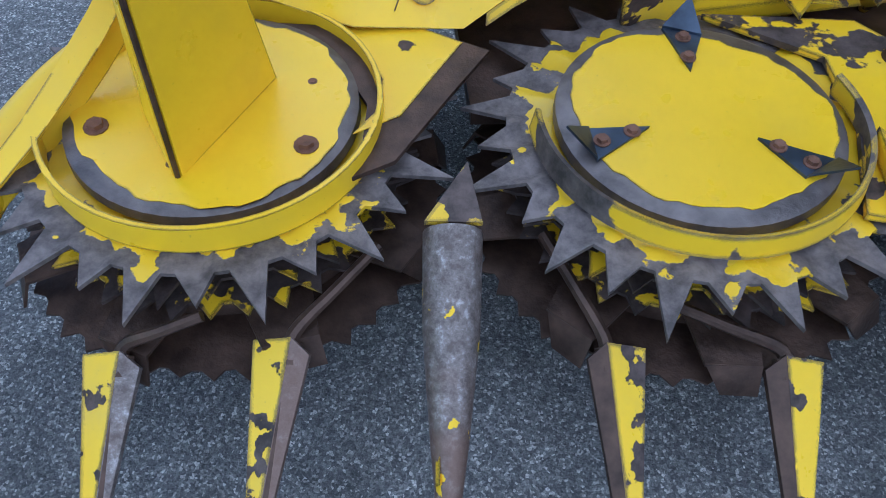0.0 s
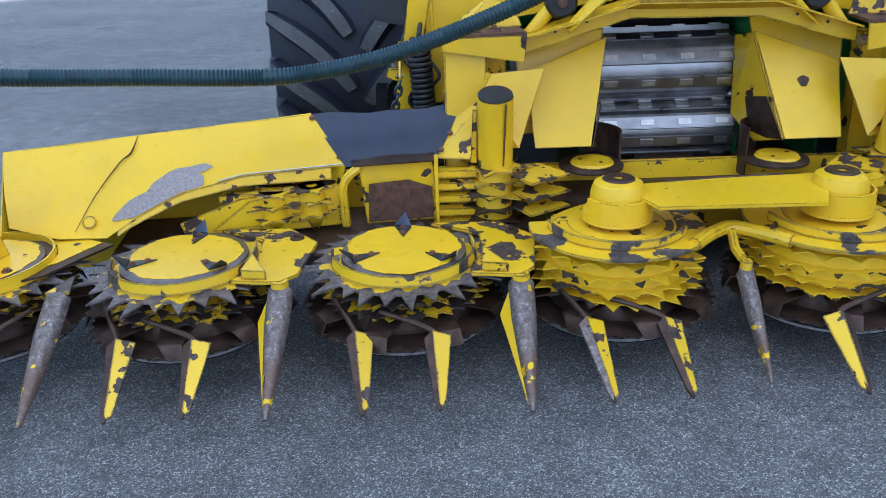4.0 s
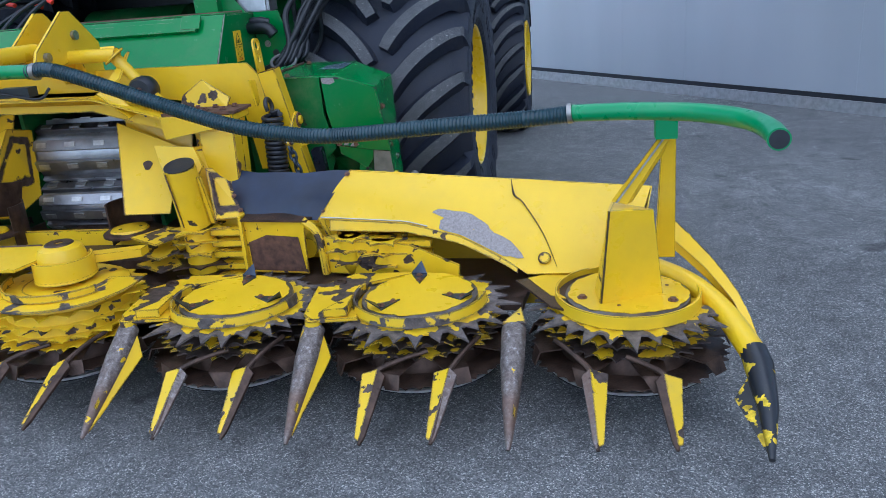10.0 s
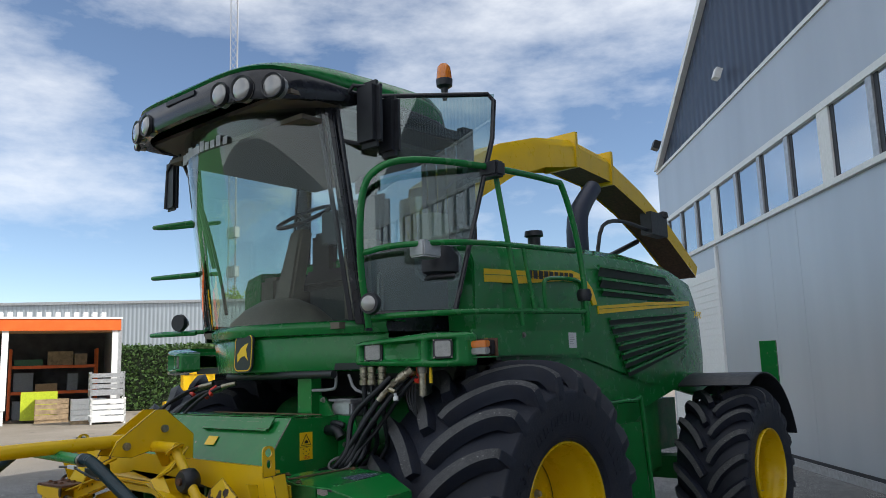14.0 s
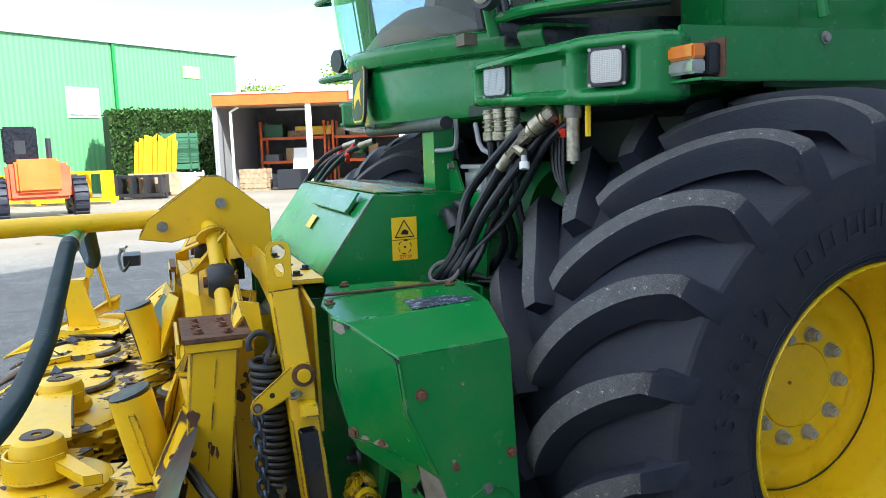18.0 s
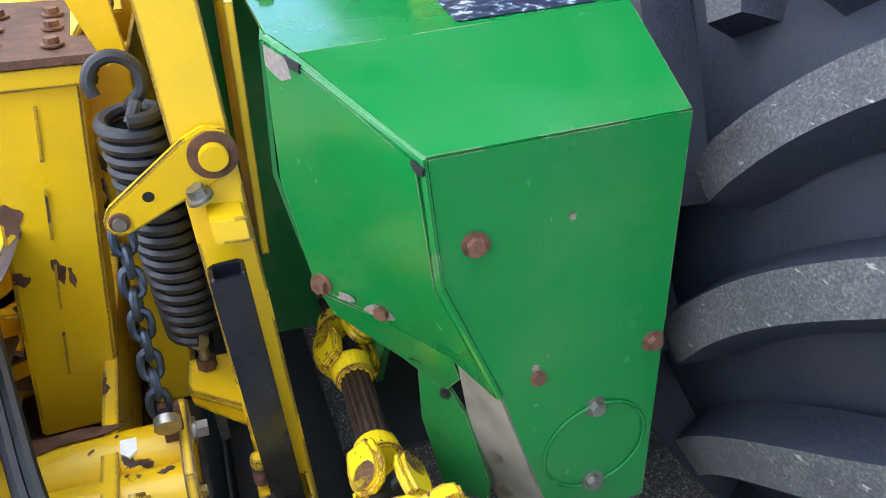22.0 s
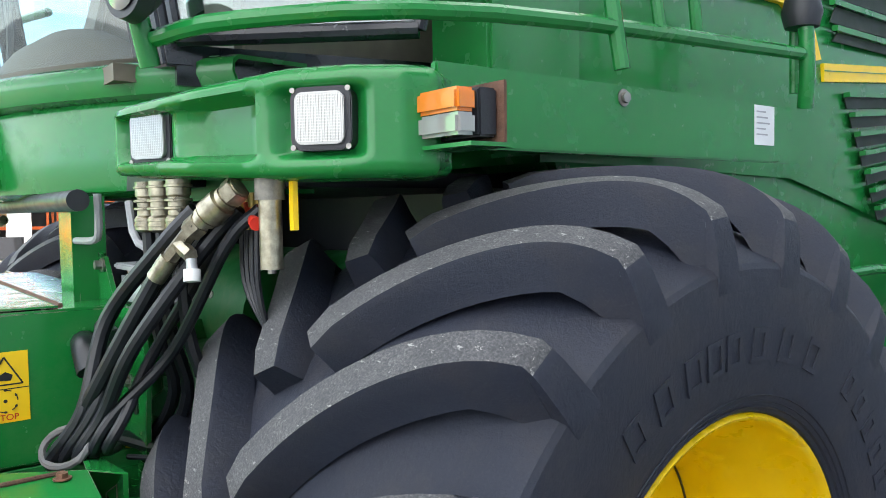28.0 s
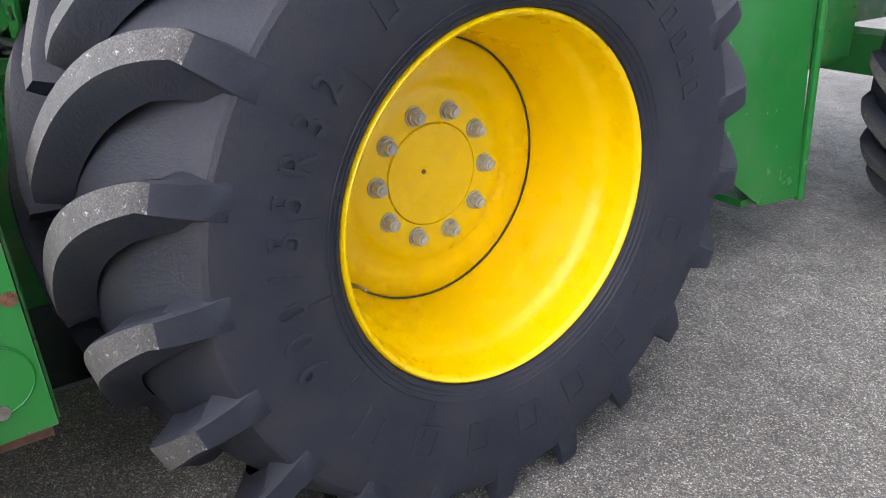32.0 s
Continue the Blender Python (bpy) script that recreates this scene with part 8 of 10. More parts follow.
# spout
SP = [(0.3, 2.85, 2.95, 0.36), (0.36, 3.2, 3.2, 0.34), (0.4, 3.6, 3.42, 0.32), (0.43, 4.1, 3.58, 0.3), (0.45, 4.68, 3.68, 0.28), (0.45, 5.36, 3.63, 0.27), (0.45, 6.05, 3.42, 0.26), (0.45, 6.7, 3.14, 0.24), (0.45, 7.4, 2.75, 0.2)]
sp_bm = bmesh.new()
rings = []
for i, (x, y, z, h) in enumerate(SP):
    a = Vector(SP[max(0, i - 1)][:3])
    b = Vector(SP[min(len(SP) - 1, i + 1)][:3])
    t = (b - a).normalized()
    n = t.cross(V(1, 0, 0)).normalized() * -1
    n = n if n.z > 0 else -n
    c = V(x, y, z)
    rings.append([sp_bm.verts.new(c + V(w * 0.17, 0, 0) + n * h * v) for w, v in ((-1, -0.45), (-1, 0.25), (-0.7, 0.5), (0.7, 0.5), (1, 0.25), (1, -0.45))])
for a, b in zip(rings, rings[1:]):
    for k in range(5):
        sp_bm.faces.new((a[k], a[k + 1], b[k + 1], b[k]))
bmesh.ops.solidify(sp_bm, geom=sp_bm.faces[:], thickness=0.012)
spout = part("spout", sp_bm, YEL_CLEAN, harv, "arched yellow discharge spout")
in_bm = bmesh.new()
prev = None
for i, (x, y, z, h) in enumerate(SP):
    if i < 4:
        continue
    cur = [in_bm.verts.new((x + w * 0.155, y, z - h * 0.42)) for w in (-1, 1)]
    if prev:
        in_bm.faces.new((prev[0], prev[1], cur[1], cur[0]))
    prev = cur
part("spout_lining", in_bm, RUST, spout)
for y, z in ((4.66, 3.86), (5.36, 3.8)):
    part("spout_flange", bx(0.265, 0.635, y - 0.02, y + 0.02, z - 0.32, z + 0.03), YEL_CLEAN, spout)
part("spout_foot", rod((0.25, 2.85, 2.5), (0.25, 2.85, 3.0), 0.2, 24), YEL_CLEAN, spout)
part("spout_ram", rod((0.3, 5.6, 2.75), (0.3, 6.5, 3.05), 0.03, 10), BLK, spout)
part("spout_stay", tube([(0.62, 4.95, 2.7), (0.62, 5.1, 3.02), (0.62, 5.5, 3.12), (0.62, 6.1, 3.1)], 0.02, 8, smooth=3), BLK, spout)
part("spout_lamp", lathe([(0, 0.05), (0.05, 0.03), (0.06, -0.03), (0, -0.05)], 18, m=Matrix.Translation((0.66, 6.45, 3.3))), BLK, spout)
part("spout_box", bx(0.55, 0.68, 6.1, 6.5, 3.05, 3.3), BLK, spout)

# hoses and couplings under the cab
# these two sheets are black to put the cavity's shade into their colour
part("cab_underside", bx(-0.9, 0.95, 1.55, 2.76, 1.69, 1.73), BLK, harv)
part("under_wall", bx(-1.0, 1.0, 2.75, 2.78, 0.9, 1.75), BLK, harv)
part("valve_panel", bx(0.85, 1.2, 1.62, 1.66, 1.66, 1.72), GRN_DARK, harv)
for x, y in ((0.93, 1.5), (0.985, 1.51), (1.06, 1.52)):
    c = part("coupling", lathe([(0, 0.0), (0.024, 0.0), (0.024, -0.03), (0.021, -0.034), (0.021, -0.07), (0.026, -0.075), (0.026, -0.1), (0.018, -0.105), (0, -0.105)], 18, m=Matrix.Translation((x, y, 1.7))), PLATED, harv)
    for dz in (0.012, 0.04, 0.056, 0.08, 0.09):
        part("knurl", lathe([(0.0245, 0.003), (0.0275, 0.002), (0.0275, -0.002), (0.0245, -0.003), (0.0245, 0.003)], 18, m=Matrix.Translation((x, y, 1.7 - dz))), PLATED, c)
    part("coupling_hose", tube([(x, y, 1.6), (x, y + 0.01, 1.4), (x - 0.02, y + 0.05, 1.25), (x - 0.12, y + 0.02, 1.13), (x - 0.3, y - 0.04, 1.12)], 0.014, 8, smooth=4), HOSE, c)
rnd = random.Random(3)
for k, (x0, y0, r) in enumerate(((1.12, 1.53, 0.0165), (1.17, 1.55, 0.014), (1.215, 1.58, 0.015), (1.26, 1.6, 0.0125), (1.18, 1.62, 0.012))):
    e = V(0.86 + 0.03 * k, 1.31 + 0.02 * k, 1.13 + 0.01 * k)
    mid = V(x0 - 0.17 + rnd.uniform(-0.05, 0.05), y0 - 0.13 + rnd.uniform(-0.03, 0.05), 1.42 - 0.02 * k)
    part("hydraulic_hose", tube([(x0, y0, 1.64), (x0 - 0.05, y0 - 0.045, 1.575), mid, (0.93 + 0.02 * k, 1.36 + 0.015 * k, 1.24), e, (0.78, 1.38 + 0.02 * k, 1.11)], r, 10, smooth=6), HOSE, harv, "black hydraulic hose")
part("hose_ring", tube([V(0.9, 1.33, 1.165) + V(0.06 * math.cos(a), 0.025 * math.cos(a) + 0.025 * math.sin(a), 0.035 * math.sin(a)) for a in [k * math.tau / 16 for k in range(16)]], 0.008, 7, closed=True), plain("grey_tie", (0.12, 0.12, 0.12), 0.6), harv)
DULL = plain("dull_grey_metal", (0.2, 0.19, 0.165), 0.55, 0.35, 0.4, 50, 0.3)
cp = part("quick_coupler", rod((1.255, 1.562, 1.68), (1.16, 1.505, 1.6), 0.019, 18), PLATED, harv, "plated quick coupler with dust cap")
for k, (t0, t1, rr) in enumerate(((0.02, 0.2, 0.027), (0.24, 0.3, 0.024), (0.34, 0.62, 0.0285), (0.66, 0.72, 0.024), (0.8, 1.0, 0.023))):
    pa, pb = V(1.255, 1.562, 1.68), V(1.16, 1.505, 1.6)
    part("coupler_ring", rod(pa.lerp(pb, t0), pa.lerp(pb, t1), rr, 6 if k in (0, 4) else 20), PLATED, cp)
part("tee", rod((1.16, 1.505, 1.6), (1.115, 1.48, 1.55), 0.016, 6), PLATED, cp)
part("tee_branch", rod((1.14, 1.49, 1.575), (1.185, 1.495, 1.555), 0.014, 6), PLATED, cp)
part("ferrule", rod((1.115, 1.48, 1.55), (1.085, 1.462, 1.51), 0.0185, 14), PLATED, cp)
part("coupler_hose", tube([(1.085, 1.462, 1.51), (1.02, 1.42, 1.4), (0.94, 1.37, 1.26), (0.84, 1.345, 1.15), (0.7, 1.36, 1.11)], 0.0165, 10, smooth=5), HOSE, cp)
part("dust_cap", rod((1.188, 1.495, 1.53), (1.192, 1.493, 1.508), 0.0155, 16), WHITE, cp)
part("cap_knob", rod((1.185, 1.495, 1.55), (1.188, 1.495, 1.53), 0.01, 12), ALU, cp)
part("accumulator", rod((1.3, 1.6, 1.53), (1.3, 1.6, 1.7), 0.021, 24), PLATED, harv, "grey metal cylinder")
part("accumulator_cap", rod((1.3, 1.6, 1.655), (1.3, 1.6, 1.7), 0.027, 20), DULL, harv)
part("accumulator_nipple", rod((1.3, 1.6, 1.522), (1.3, 1.6, 1.53), 0.008, 10), BOLT, harv)
part("red_tap", tube([(1.2, 1.6, 1.65), (1.24, 1.59, 1.625), (1.275, 1.58, 1.615), (1.288, 1.578, 1.612)], [0.008, 0.008, 0.011, 0.013], 10), RED, harv)
part("red_tap", tube([(1.25, 1.62, 1.69), (1.26, 1.61, 1.64), (1.275, 1.6, 1.615)], [0.012, 0.01, 0.008], 8), RED, harv)
part("yellow_strap", bx(1.335, 1.35, 1.62, 1.63, 1.6, 1.69), STICK_Y, harv)
for k in range(4):
    part("thin_cable", tube([(1.18 + 0.022 * k, 1.6, 1.64), (1.18 + 0.02 * k, 1.6, 1.5), (1.24, 1.62, 1.4), (1.23, 1.66, 1.3), (1.15, 1.6, 1.15), (0.9, 1.45, 1.12)], 0.006, 6, smooth=4), BLK, harv)
    part("brass_fitting", rod((1.18 + 0.022 * k, 1.6, 1.67), (1.18 + 0.022 * k, 1.6, 1.6), 0.008, 8), plain("brass", (0.5, 0.36, 0.12), 0.35, 0.9), harv)
part("green_upright", bx(0.4, 0.53, 1.44, 1.455, 1.42, 1.68), GRN, harv)
part("upright_flange", bx(0.515, 0.53, 1.455, 1.52, 1.42, 1.68), GRN, harv)
part("corner_bracket", prism([V(0.5, 1.5, 1.42), V(0.66, 1.5, 1.42), V(0.575, 1.5, 1.53), V(0.5, 1.5, 1.545)], (0, 0.012, 0)), GRN, harv)
part("bracket_bolt", bolts([(V(0.575, 1.499, 1.51), (0, -1, 0))], 0.012, 0.02), BOLT, harv)
part("reservoir", bx(0.6, 0.78, 1.53, 1.68, 1.41, 1.5), ALU, harv, bev=0.015)
part("reservoir_lid", bx(0.59, 0.79, 1.52, 1.69, 1.5, 1.515), INK_GREY, harv, bev=0.004)
part("front_ram", rod((-0.3, 1.42, 1.665), (0.78, 1.4, 1.665), 0.024, 16), BLK, harv)
part("bent_rod", tube([(0.74, 1.45, 1.68), (0.74, 1.45, 1.6), (0.7, 1.45, 1.575), (0.52, 1.45, 1.57)], 0.009, 8, smooth=3), INK_GREY, harv)
part("bent_rod", tube([(0.8, 1.5, 1.66), (0.86, 1.5, 1.57), (0.98, 1.55, 1.55), (1.05, 1.58, 1.62)], 0.009, 8, smooth=3), INK_GREY, harv)
part("duct", tube([(0.7, 1.42, 1.34), (0.8, 1.4, 1.34), (0.84, 1.4, 1.3)], 0.03, 12, smooth=3), HOSE, harv)
for k in range(5):
    x0, y0, z0 = -0.28 - 0.08 * k, 1.38 - 0.02 * (k % 2), 1.61 - 0.02 * (k % 3)
    fh = part("far_hose", tube([(x0, y0, z0), (x0 - 0.1, y0 - 0.07 - 0.02 * (k % 2), z0 - 0.05), (x0 - 0.2 - 0.02 * k, y0 - 0.15, z0 - 0.15), (x0 - 0.3, y0 - 0.24, z0 - 0.3), (x0 - 0.34, y0 - 0.3, z0 - 0.5)], 0.0115, 8, smooth=5), HOSE, harv)
    part("hose_tip", rod((x0 - 0.02, y0 - 0.016, z0 - 0.008), (x0 + 0.07, y0 + 0.03, z0 + 0.012), 0.015, 12), PLATED, fh)
    if k in (1, 2, 4):
        part("red_cap", tube([(x0 + 0.02, y0 - 0.01, z0 + 0.015), (x0 - 0.01 * k, y0 - 0.04, z0 - 0.02), (x0 + 0.02, y0 - 0.05, z0 - 0.04)], 0.012, 10, smooth=3), RED, fh)
# control box with two knobs on the far side of the header
cb = part("control_box", prism([V(-1.285, 0.78, 1.175), V(-1.015, 0.78, 1.2), V(-1.04, 0.78, 1.035), V(-1.15, 0.78, 1.05), V(-1.288, 0.78, 1.086)], (0, 0.07, 0.01)), BLK, harv, "black control box with two knobs", bev=0.004)
for x in (-1.13, -1.05):
    part("knob", lathe([(0, 0.05), (0.025, 0.047), (0.036, 0.025), (0.037, 0.0), (0.03, -0.025), (0.022, -0.03), (0.02, -0.06), (0, -0.06)], 24, m=Matrix.Translation((x, 0.81, 1.245))), BLK, cb)
for k in range(3):
    part("button", rod((-1.12 + 0.035 * k, 0.779, 1.165), (-1.12 + 0.035 * k, 0.772, 1.166), 0.01, 12), STICK_W, cb)
for k in range(4):
    part("box_cable", tube([(-1.1 + 0.02 * k, 0.8, 1.04), (-1.12 + 0.03 * k, 0.74, 0.94), (-1.06 + 0.03 * k, 0.7, 0.84), (-1.1, 0.72 + 0.02 * k, 0.74), (-1.0 + 0.02 * k, 0.7, 0.66)], 0.007, 7, smooth=5), BLK, cb)
part("box_stay", bx(-1.06, -1.0, 0.82, 0.86, 0.9, 1.1), BLK, cb)

YEL_CAST = paint("cast_yellow_paint", (0.82, 0.6, 0.006), 0.352, steel=(0.15, 0.06, 0.035), scale=55, rough=0.28, edge=0.008, dirt=0.06)
CAST_SIDE = [(0.848, 0.5), (0.846, 0.545), (0.853, 0.565), (0.875, 0.575), (0.926, 0.588), (0.985, 0.612), (1.004, 0.614), (1.024, 0.6), (1.079, 0.525), (1.112, 0.44), (1.128, 0.375), (1.13, 0.325), (1.118, 0.284), (1.091, 0.249), (1.05, 0.232), (1.006, 0.236), (0.955, 0.258), (0.922, 0.29), (0.903, 0.335), (0.893, 0.373), (0.882, 0.43), (0.866, 0.475)]
CAST_MID = V(1.6, 0.99, 0.43)


def cast_ring(x, grow):
    """The outline of the casting at one depth, drawn in or out by a few millimetres."""
    out = []
    for i, (y, z) in enumerate(CAST_SIDE):
        a, b = CAST_SIDE[i - 1], CAST_SIDE[(i + 1) % len(CAST_SIDE)]
        t = V(0, b[0] - a[0], b[1] - a[1]).normalized()
        nrm = V(0, t.z, -t.y)
        if nrm.dot(V(0, y, z) - V(0, CAST_MID.y, CAST_MID.z)) < 0:
            nrm = -nrm
        out.append(V(x, y, z) + nrm * grow)
    return out


def ring_loft(rings):
    b = bmesh.new()
    vs = [[b.verts.new(p) for p in r] for r in rings]
    n = len(vs[0])
    for r0, r1 in zip(vs, vs[1:]):
        for k in range(n):
            b.faces.new((r0[k], r0[(k + 1) % n], r1[(k + 1) % n], r1[k]))
    b.faces.new(vs[0])
    b.faces.new(vs[-1])
    bmesh.ops.recalc_face_normals(b, faces=b.faces)
    return b


gear = part("gearbox", ring_loft([cast_ring(1.51, -0.012), cast_ring(1.522, 0.0), cast_ring(1.54, 0.004), cast_ring(1.6, 0.0), cast_ring(1.66, 0.0), cast_ring(1.674, -0.003), cast_ring(1.683, -0.009), cast_ring(1.688, -0.018)]), YEL_CAST, header, "cast yellow gearbox with a ribbed arm", sharp=55)
part("face_disc", lathe([(0, 0.003), (0.046, 0.003), (0.049, 0.0), (0.05, -0.004), (0, -0.004)], 40, m=axes((1.6885, 0.949, 0.5), (0, 1, 0), (0, 0, 1))), YEL_CAST, gear)
part("disc_groove", lathe([(0.0495, 0.0008), (0.052, 0.0008), (0.052, -0.003), (0.0495, -0.003), (0.0495, 0.0008)], 40, m=axes((1.6885, 0.949, 0.5), (0, 1, 0), (0, 0, 1))), RUST, gear)
part("cover_seat", lathe([(0.05, 0.004), (0.06, 0.003), (0.064, -0.003), (0.05, -0.003), (0.05, 0.004)], 40, m=axes((1.6885, 1.009, 0.352), (0, 1, 0), (0, 0, 1))), YEL_CAST, gear)
part("black_cover", lathe([(0, 0.004), (0.051, 0.003), (0.054, 0.0), (0, -0.002)], 40, m=axes((1.6885, 1.009, 0.352), (0, 1, 0), (0, 0, 1))), BLK, gear)
part("plug", lathe([(0, 0.002), (0.006, 0.002), (0.007, 0.006), (0.012, 0.006), (0.014, 0.0), (0, 0.0)], 20, m=axes((1.6885, 1.095, 0.33), (0, 1, 0), (0, 0, 1))), BOLT_RUST, gear)
part("plug", lathe([(0, 0.02), (0.008, 0.02), (0.009, 0.008), (0.017, 0.006), (0.018, 0.0), (0, 0.0)], 6, m=axes((1.655, 0.965, 0.604), (1, 0, 0), (0, 0.93, 0.36))), BOLT_RUST, gear)
part("type_plate", bx(-0.017, 0.017, -0.02, 0.02, 0.0, 0.003), DARK_STEEL, gear, m=axes((1.605, 0.9, 0.5835), (1, 0, 0), (0, 0.97, 0.24)))
for k in range(4):
    part("plate_line", bx(-0.012, 0.012, -0.0008, 0.0008, 0.003, 0.0034), INK_GREY, gear, m=axes((1.605, 0.889 + 0.0068 * k, 0.5808 + 0.0017 * k), (1, 0, 0), (0, 0.97, 0.24)))
part("top_lip", prism([V(1.515, 0.9, 0.585), V(1.515, 0.99, 0.618), V(1.515, 1.012, 0.614), V(1.515, 1.012, 0.632), V(1.515, 0.99, 0.636), V(1.515, 0.9, 0.6)], (0.03, 0, 0)), YEL_CAST, gear, bev=0.006)
part("corner_boss", rod((1.512, 0.85, 0.548), (1.545, 0.85, 0.55), 0.014, 14), YEL_CAST, gear)
part("breather", rod((1.6, 1.03, 0.585), (1.605, 1.075, 0.6), 0.019, 16), BOLT, gear)
part("breather_nut", rod((1.64, 1.055, 0.56), (1.645, 1.085, 0.568), 0.014, 6), BOLT, gear)
part("breather_cap", rod((1.645, 1.085, 0.568), (1.65, 1.115, 0.574), 0.017, 14), BLK, gear)
part("side_fin", prism([V(1.63, 1.035, 0.585), V(1.63, 1.052, 0.588), V(1.63, 1.15, 0.46), V(1.63, 1.147, 0.437), V(1.63, 1.118, 0.43)], (0.022, 0, 0)), YEL_CAST, gear, bev=0.003)
part("fin_label", prism([V(1.658, 1.065, 0.548), V(1.68, 1.06, 0.543), V(1.68, 1.1, 0.462), V(1.658, 1.104, 0.468)], (0, 0.008, 0.005)), INK_GREY, gear)
part("cable_stub", rod((1.6, 1.1, 0.45), (1.64, 1.22, 0.4), 0.01, 8), BLK, gear)

ARM_SIDE = [(0.6, 0.2), (0.602, 0.24), (0.615, 0.275), (0.643, 0.302), (0.69, 0.312), (0.8, 0.31), (0.845, 0.322), (0.868, 0.352), (0.888, 0.385), (0.95, 0.4), (1.02, 0.3), (0.99, 0.2), (0.94, 0.165), (0.84, 0.142), (0.765, 0.122), (0.69, 0.124), (0.645, 0.142), (0.615, 0.17)]


def arm_ring(x, f):
    return [V(x, 0.78 + (y - 0.78) * f, 0.23 + (z - 0.23) * f) for y, z in ARM_SIDE]


arm = part("gear_arm", ring_loft([arm_ring(1.53, 0.99), arm_ring(1.55, 1.0), arm_ring(1.62, 0.995), arm_ring(1.634, 0.975), arm_ring(1.64, 0.93)]), YEL_CAST, header, "ribbed cast arm", sharp=50)
part("seam_flange", ring_loft([arm_ring(1.562, 1.015), arm_ring(1.566, 1.03), arm_ring(1.574, 1.03), arm_ring(1.578, 1.015)]), YEL_CAST, arm)
for k, (y, z1, z0) in enumerate(((0.655, 0.256, 0.238), (0.7, 0.262, 0.24), (0.738, 0.262, 0.117), (0.775, 0.262, 0.116), (0.815, 0.265, 0.126), (0.85, 0.27, 0.134), (0.885, 0.28, 0.142), (0.912, 0.285, 0.15), (0.935, 0.27, 0.156))):
    part("rib", prism([V(1.622, y - 0.005, z1), V(1.645, y - 0.004, z1 - 0.012), V(1.65, y - 0.003, z1 - 0.05 if k > 1 else z0 + 0.004), V(1.65, y - 0.003, z0 + 0.002), V(1.622, y - 0.005, z0 - 0.006)], (0, 0.009, 0)), YEL_CAST, arm, bev=0.002)
for y in (0.655, 0.69):
    part("rib", prism([V(1.622, y - 0.004, 0.15), V(1.648, y - 0.004, 0.145), V(1.645, y - 0.004, 0.122), V(1.622, y - 0.004, 0.118)], (0, 0.008, 0)), YEL_CAST, arm)
part("arm_disc", lathe([(0, 0.006), (0.042, 0.006), (0.045, 0.002), (0, 0.0)], 32, m=axes((1.6405, 0.678, 0.205), (0, 1, 0), (0, 0, 1))), YEL_CAST, arm)
for p in ((1.64, 0.795, 0.212), (1.64, 0.805, 0.15)):
    part("arm_plug", bolts([(V(*p), (1, 0, 0))], 0.011, 0.005), BOLT_RUST, arm)
for a in (0.5, 1.2, 1.9, 2.6):
    part("flange_bolt", bolts([(V(1.532, 0.69 + 0.07 * math.cos(a), 0.24 + 0.07 * math.sin(a)), (-1, 0, 0))], 0.009, 0.012), BOLT_RUST, arm)


# drive shaft with two joints, going across behind the post
def yoke(c, ax, ear, parent):
    """A fork of a universal joint: hub, two rounded ears and their bearing caps, centred on c."""
    ax, ear = Vector(ax).normalized(), Vector(ear).normalized()
    wid = ax.cross(ear).normalized()
    f = part("yoke", rod(c - ax * 0.085, c - ax * 0.045, 0.032, 24, 0.038), YEL_CAST, parent, bev=0.004)
    for sg in (-1, 1):
        o = c + ear * sg * 0.03
        pts = [o - ax * 0.06 - wid * 0.022, o - ax * 0.02 - wid * 0.031] + [o + ax * (0.028 * math.sin(t)) - wid * (0.029 * math.cos(t)) for t in (0.3, 0.8, 1.3, 1.84, 2.34, 2.84)] + [o - ax * 0.02 + wid * 0.031, o - ax * 0.06 + wid * 0.022]
        part("ear", prism(pts, ear * sg * 0.021), YEL_CAST, f, bev=0.007)
        part("bearing_cap", lathe([(0, 0.001), (0.013, 0.001), (0.015, 0.003), (0.019, 0.003), (0.02, 0.0), (0, 0.0)], 20, m=axes(c + ear * sg * 0.051, ax, wid * sg)), BOLT_RUST, f)
    part("cross_pin", rod(c - ear * 0.032, c + ear * 0.032, 0.014, 14), BLK, f)
    return f


sh = part("drive_shaft", rod((1.19, 0.955, 0.545), (1.36, 0.948, 0.545), 0.022, 16), STEEL, header, "yellow cardan shaft with a splined steel middle")
for k in range(14):
    a = k * math.tau / 14
    d = V(0, math.cos(a), math.sin(a)) * 0.022
    part("spline", rod(V(1.19, 0.955, 0.545) + d, V(1.36, 0.948, 0.545) + d, 0.0035, 6), STEEL, sh)
yoke(V(1.115, 0.957, 0.545), (-1, 0.02, 0), (0, -0.75, 0.66), sh)
yoke(V(1.115, 0.957, 0.545), (1, -0.02, 0), (0, 0.66, 0.75), sh)
yoke(V(1.43, 0.944, 0.548), (1, -0.02, 0), (0, -0.66, 0.75), sh)
yoke(V(1.43, 0.944, 0.548), (-1, 0.02, 0), (0, 0.75, 0.66), sh)
part("input_collar", rod((1.49, 0.942, 0.548), (1.525, 0.942, 0.548), 0.05, 24), YEL_CAST, sh)

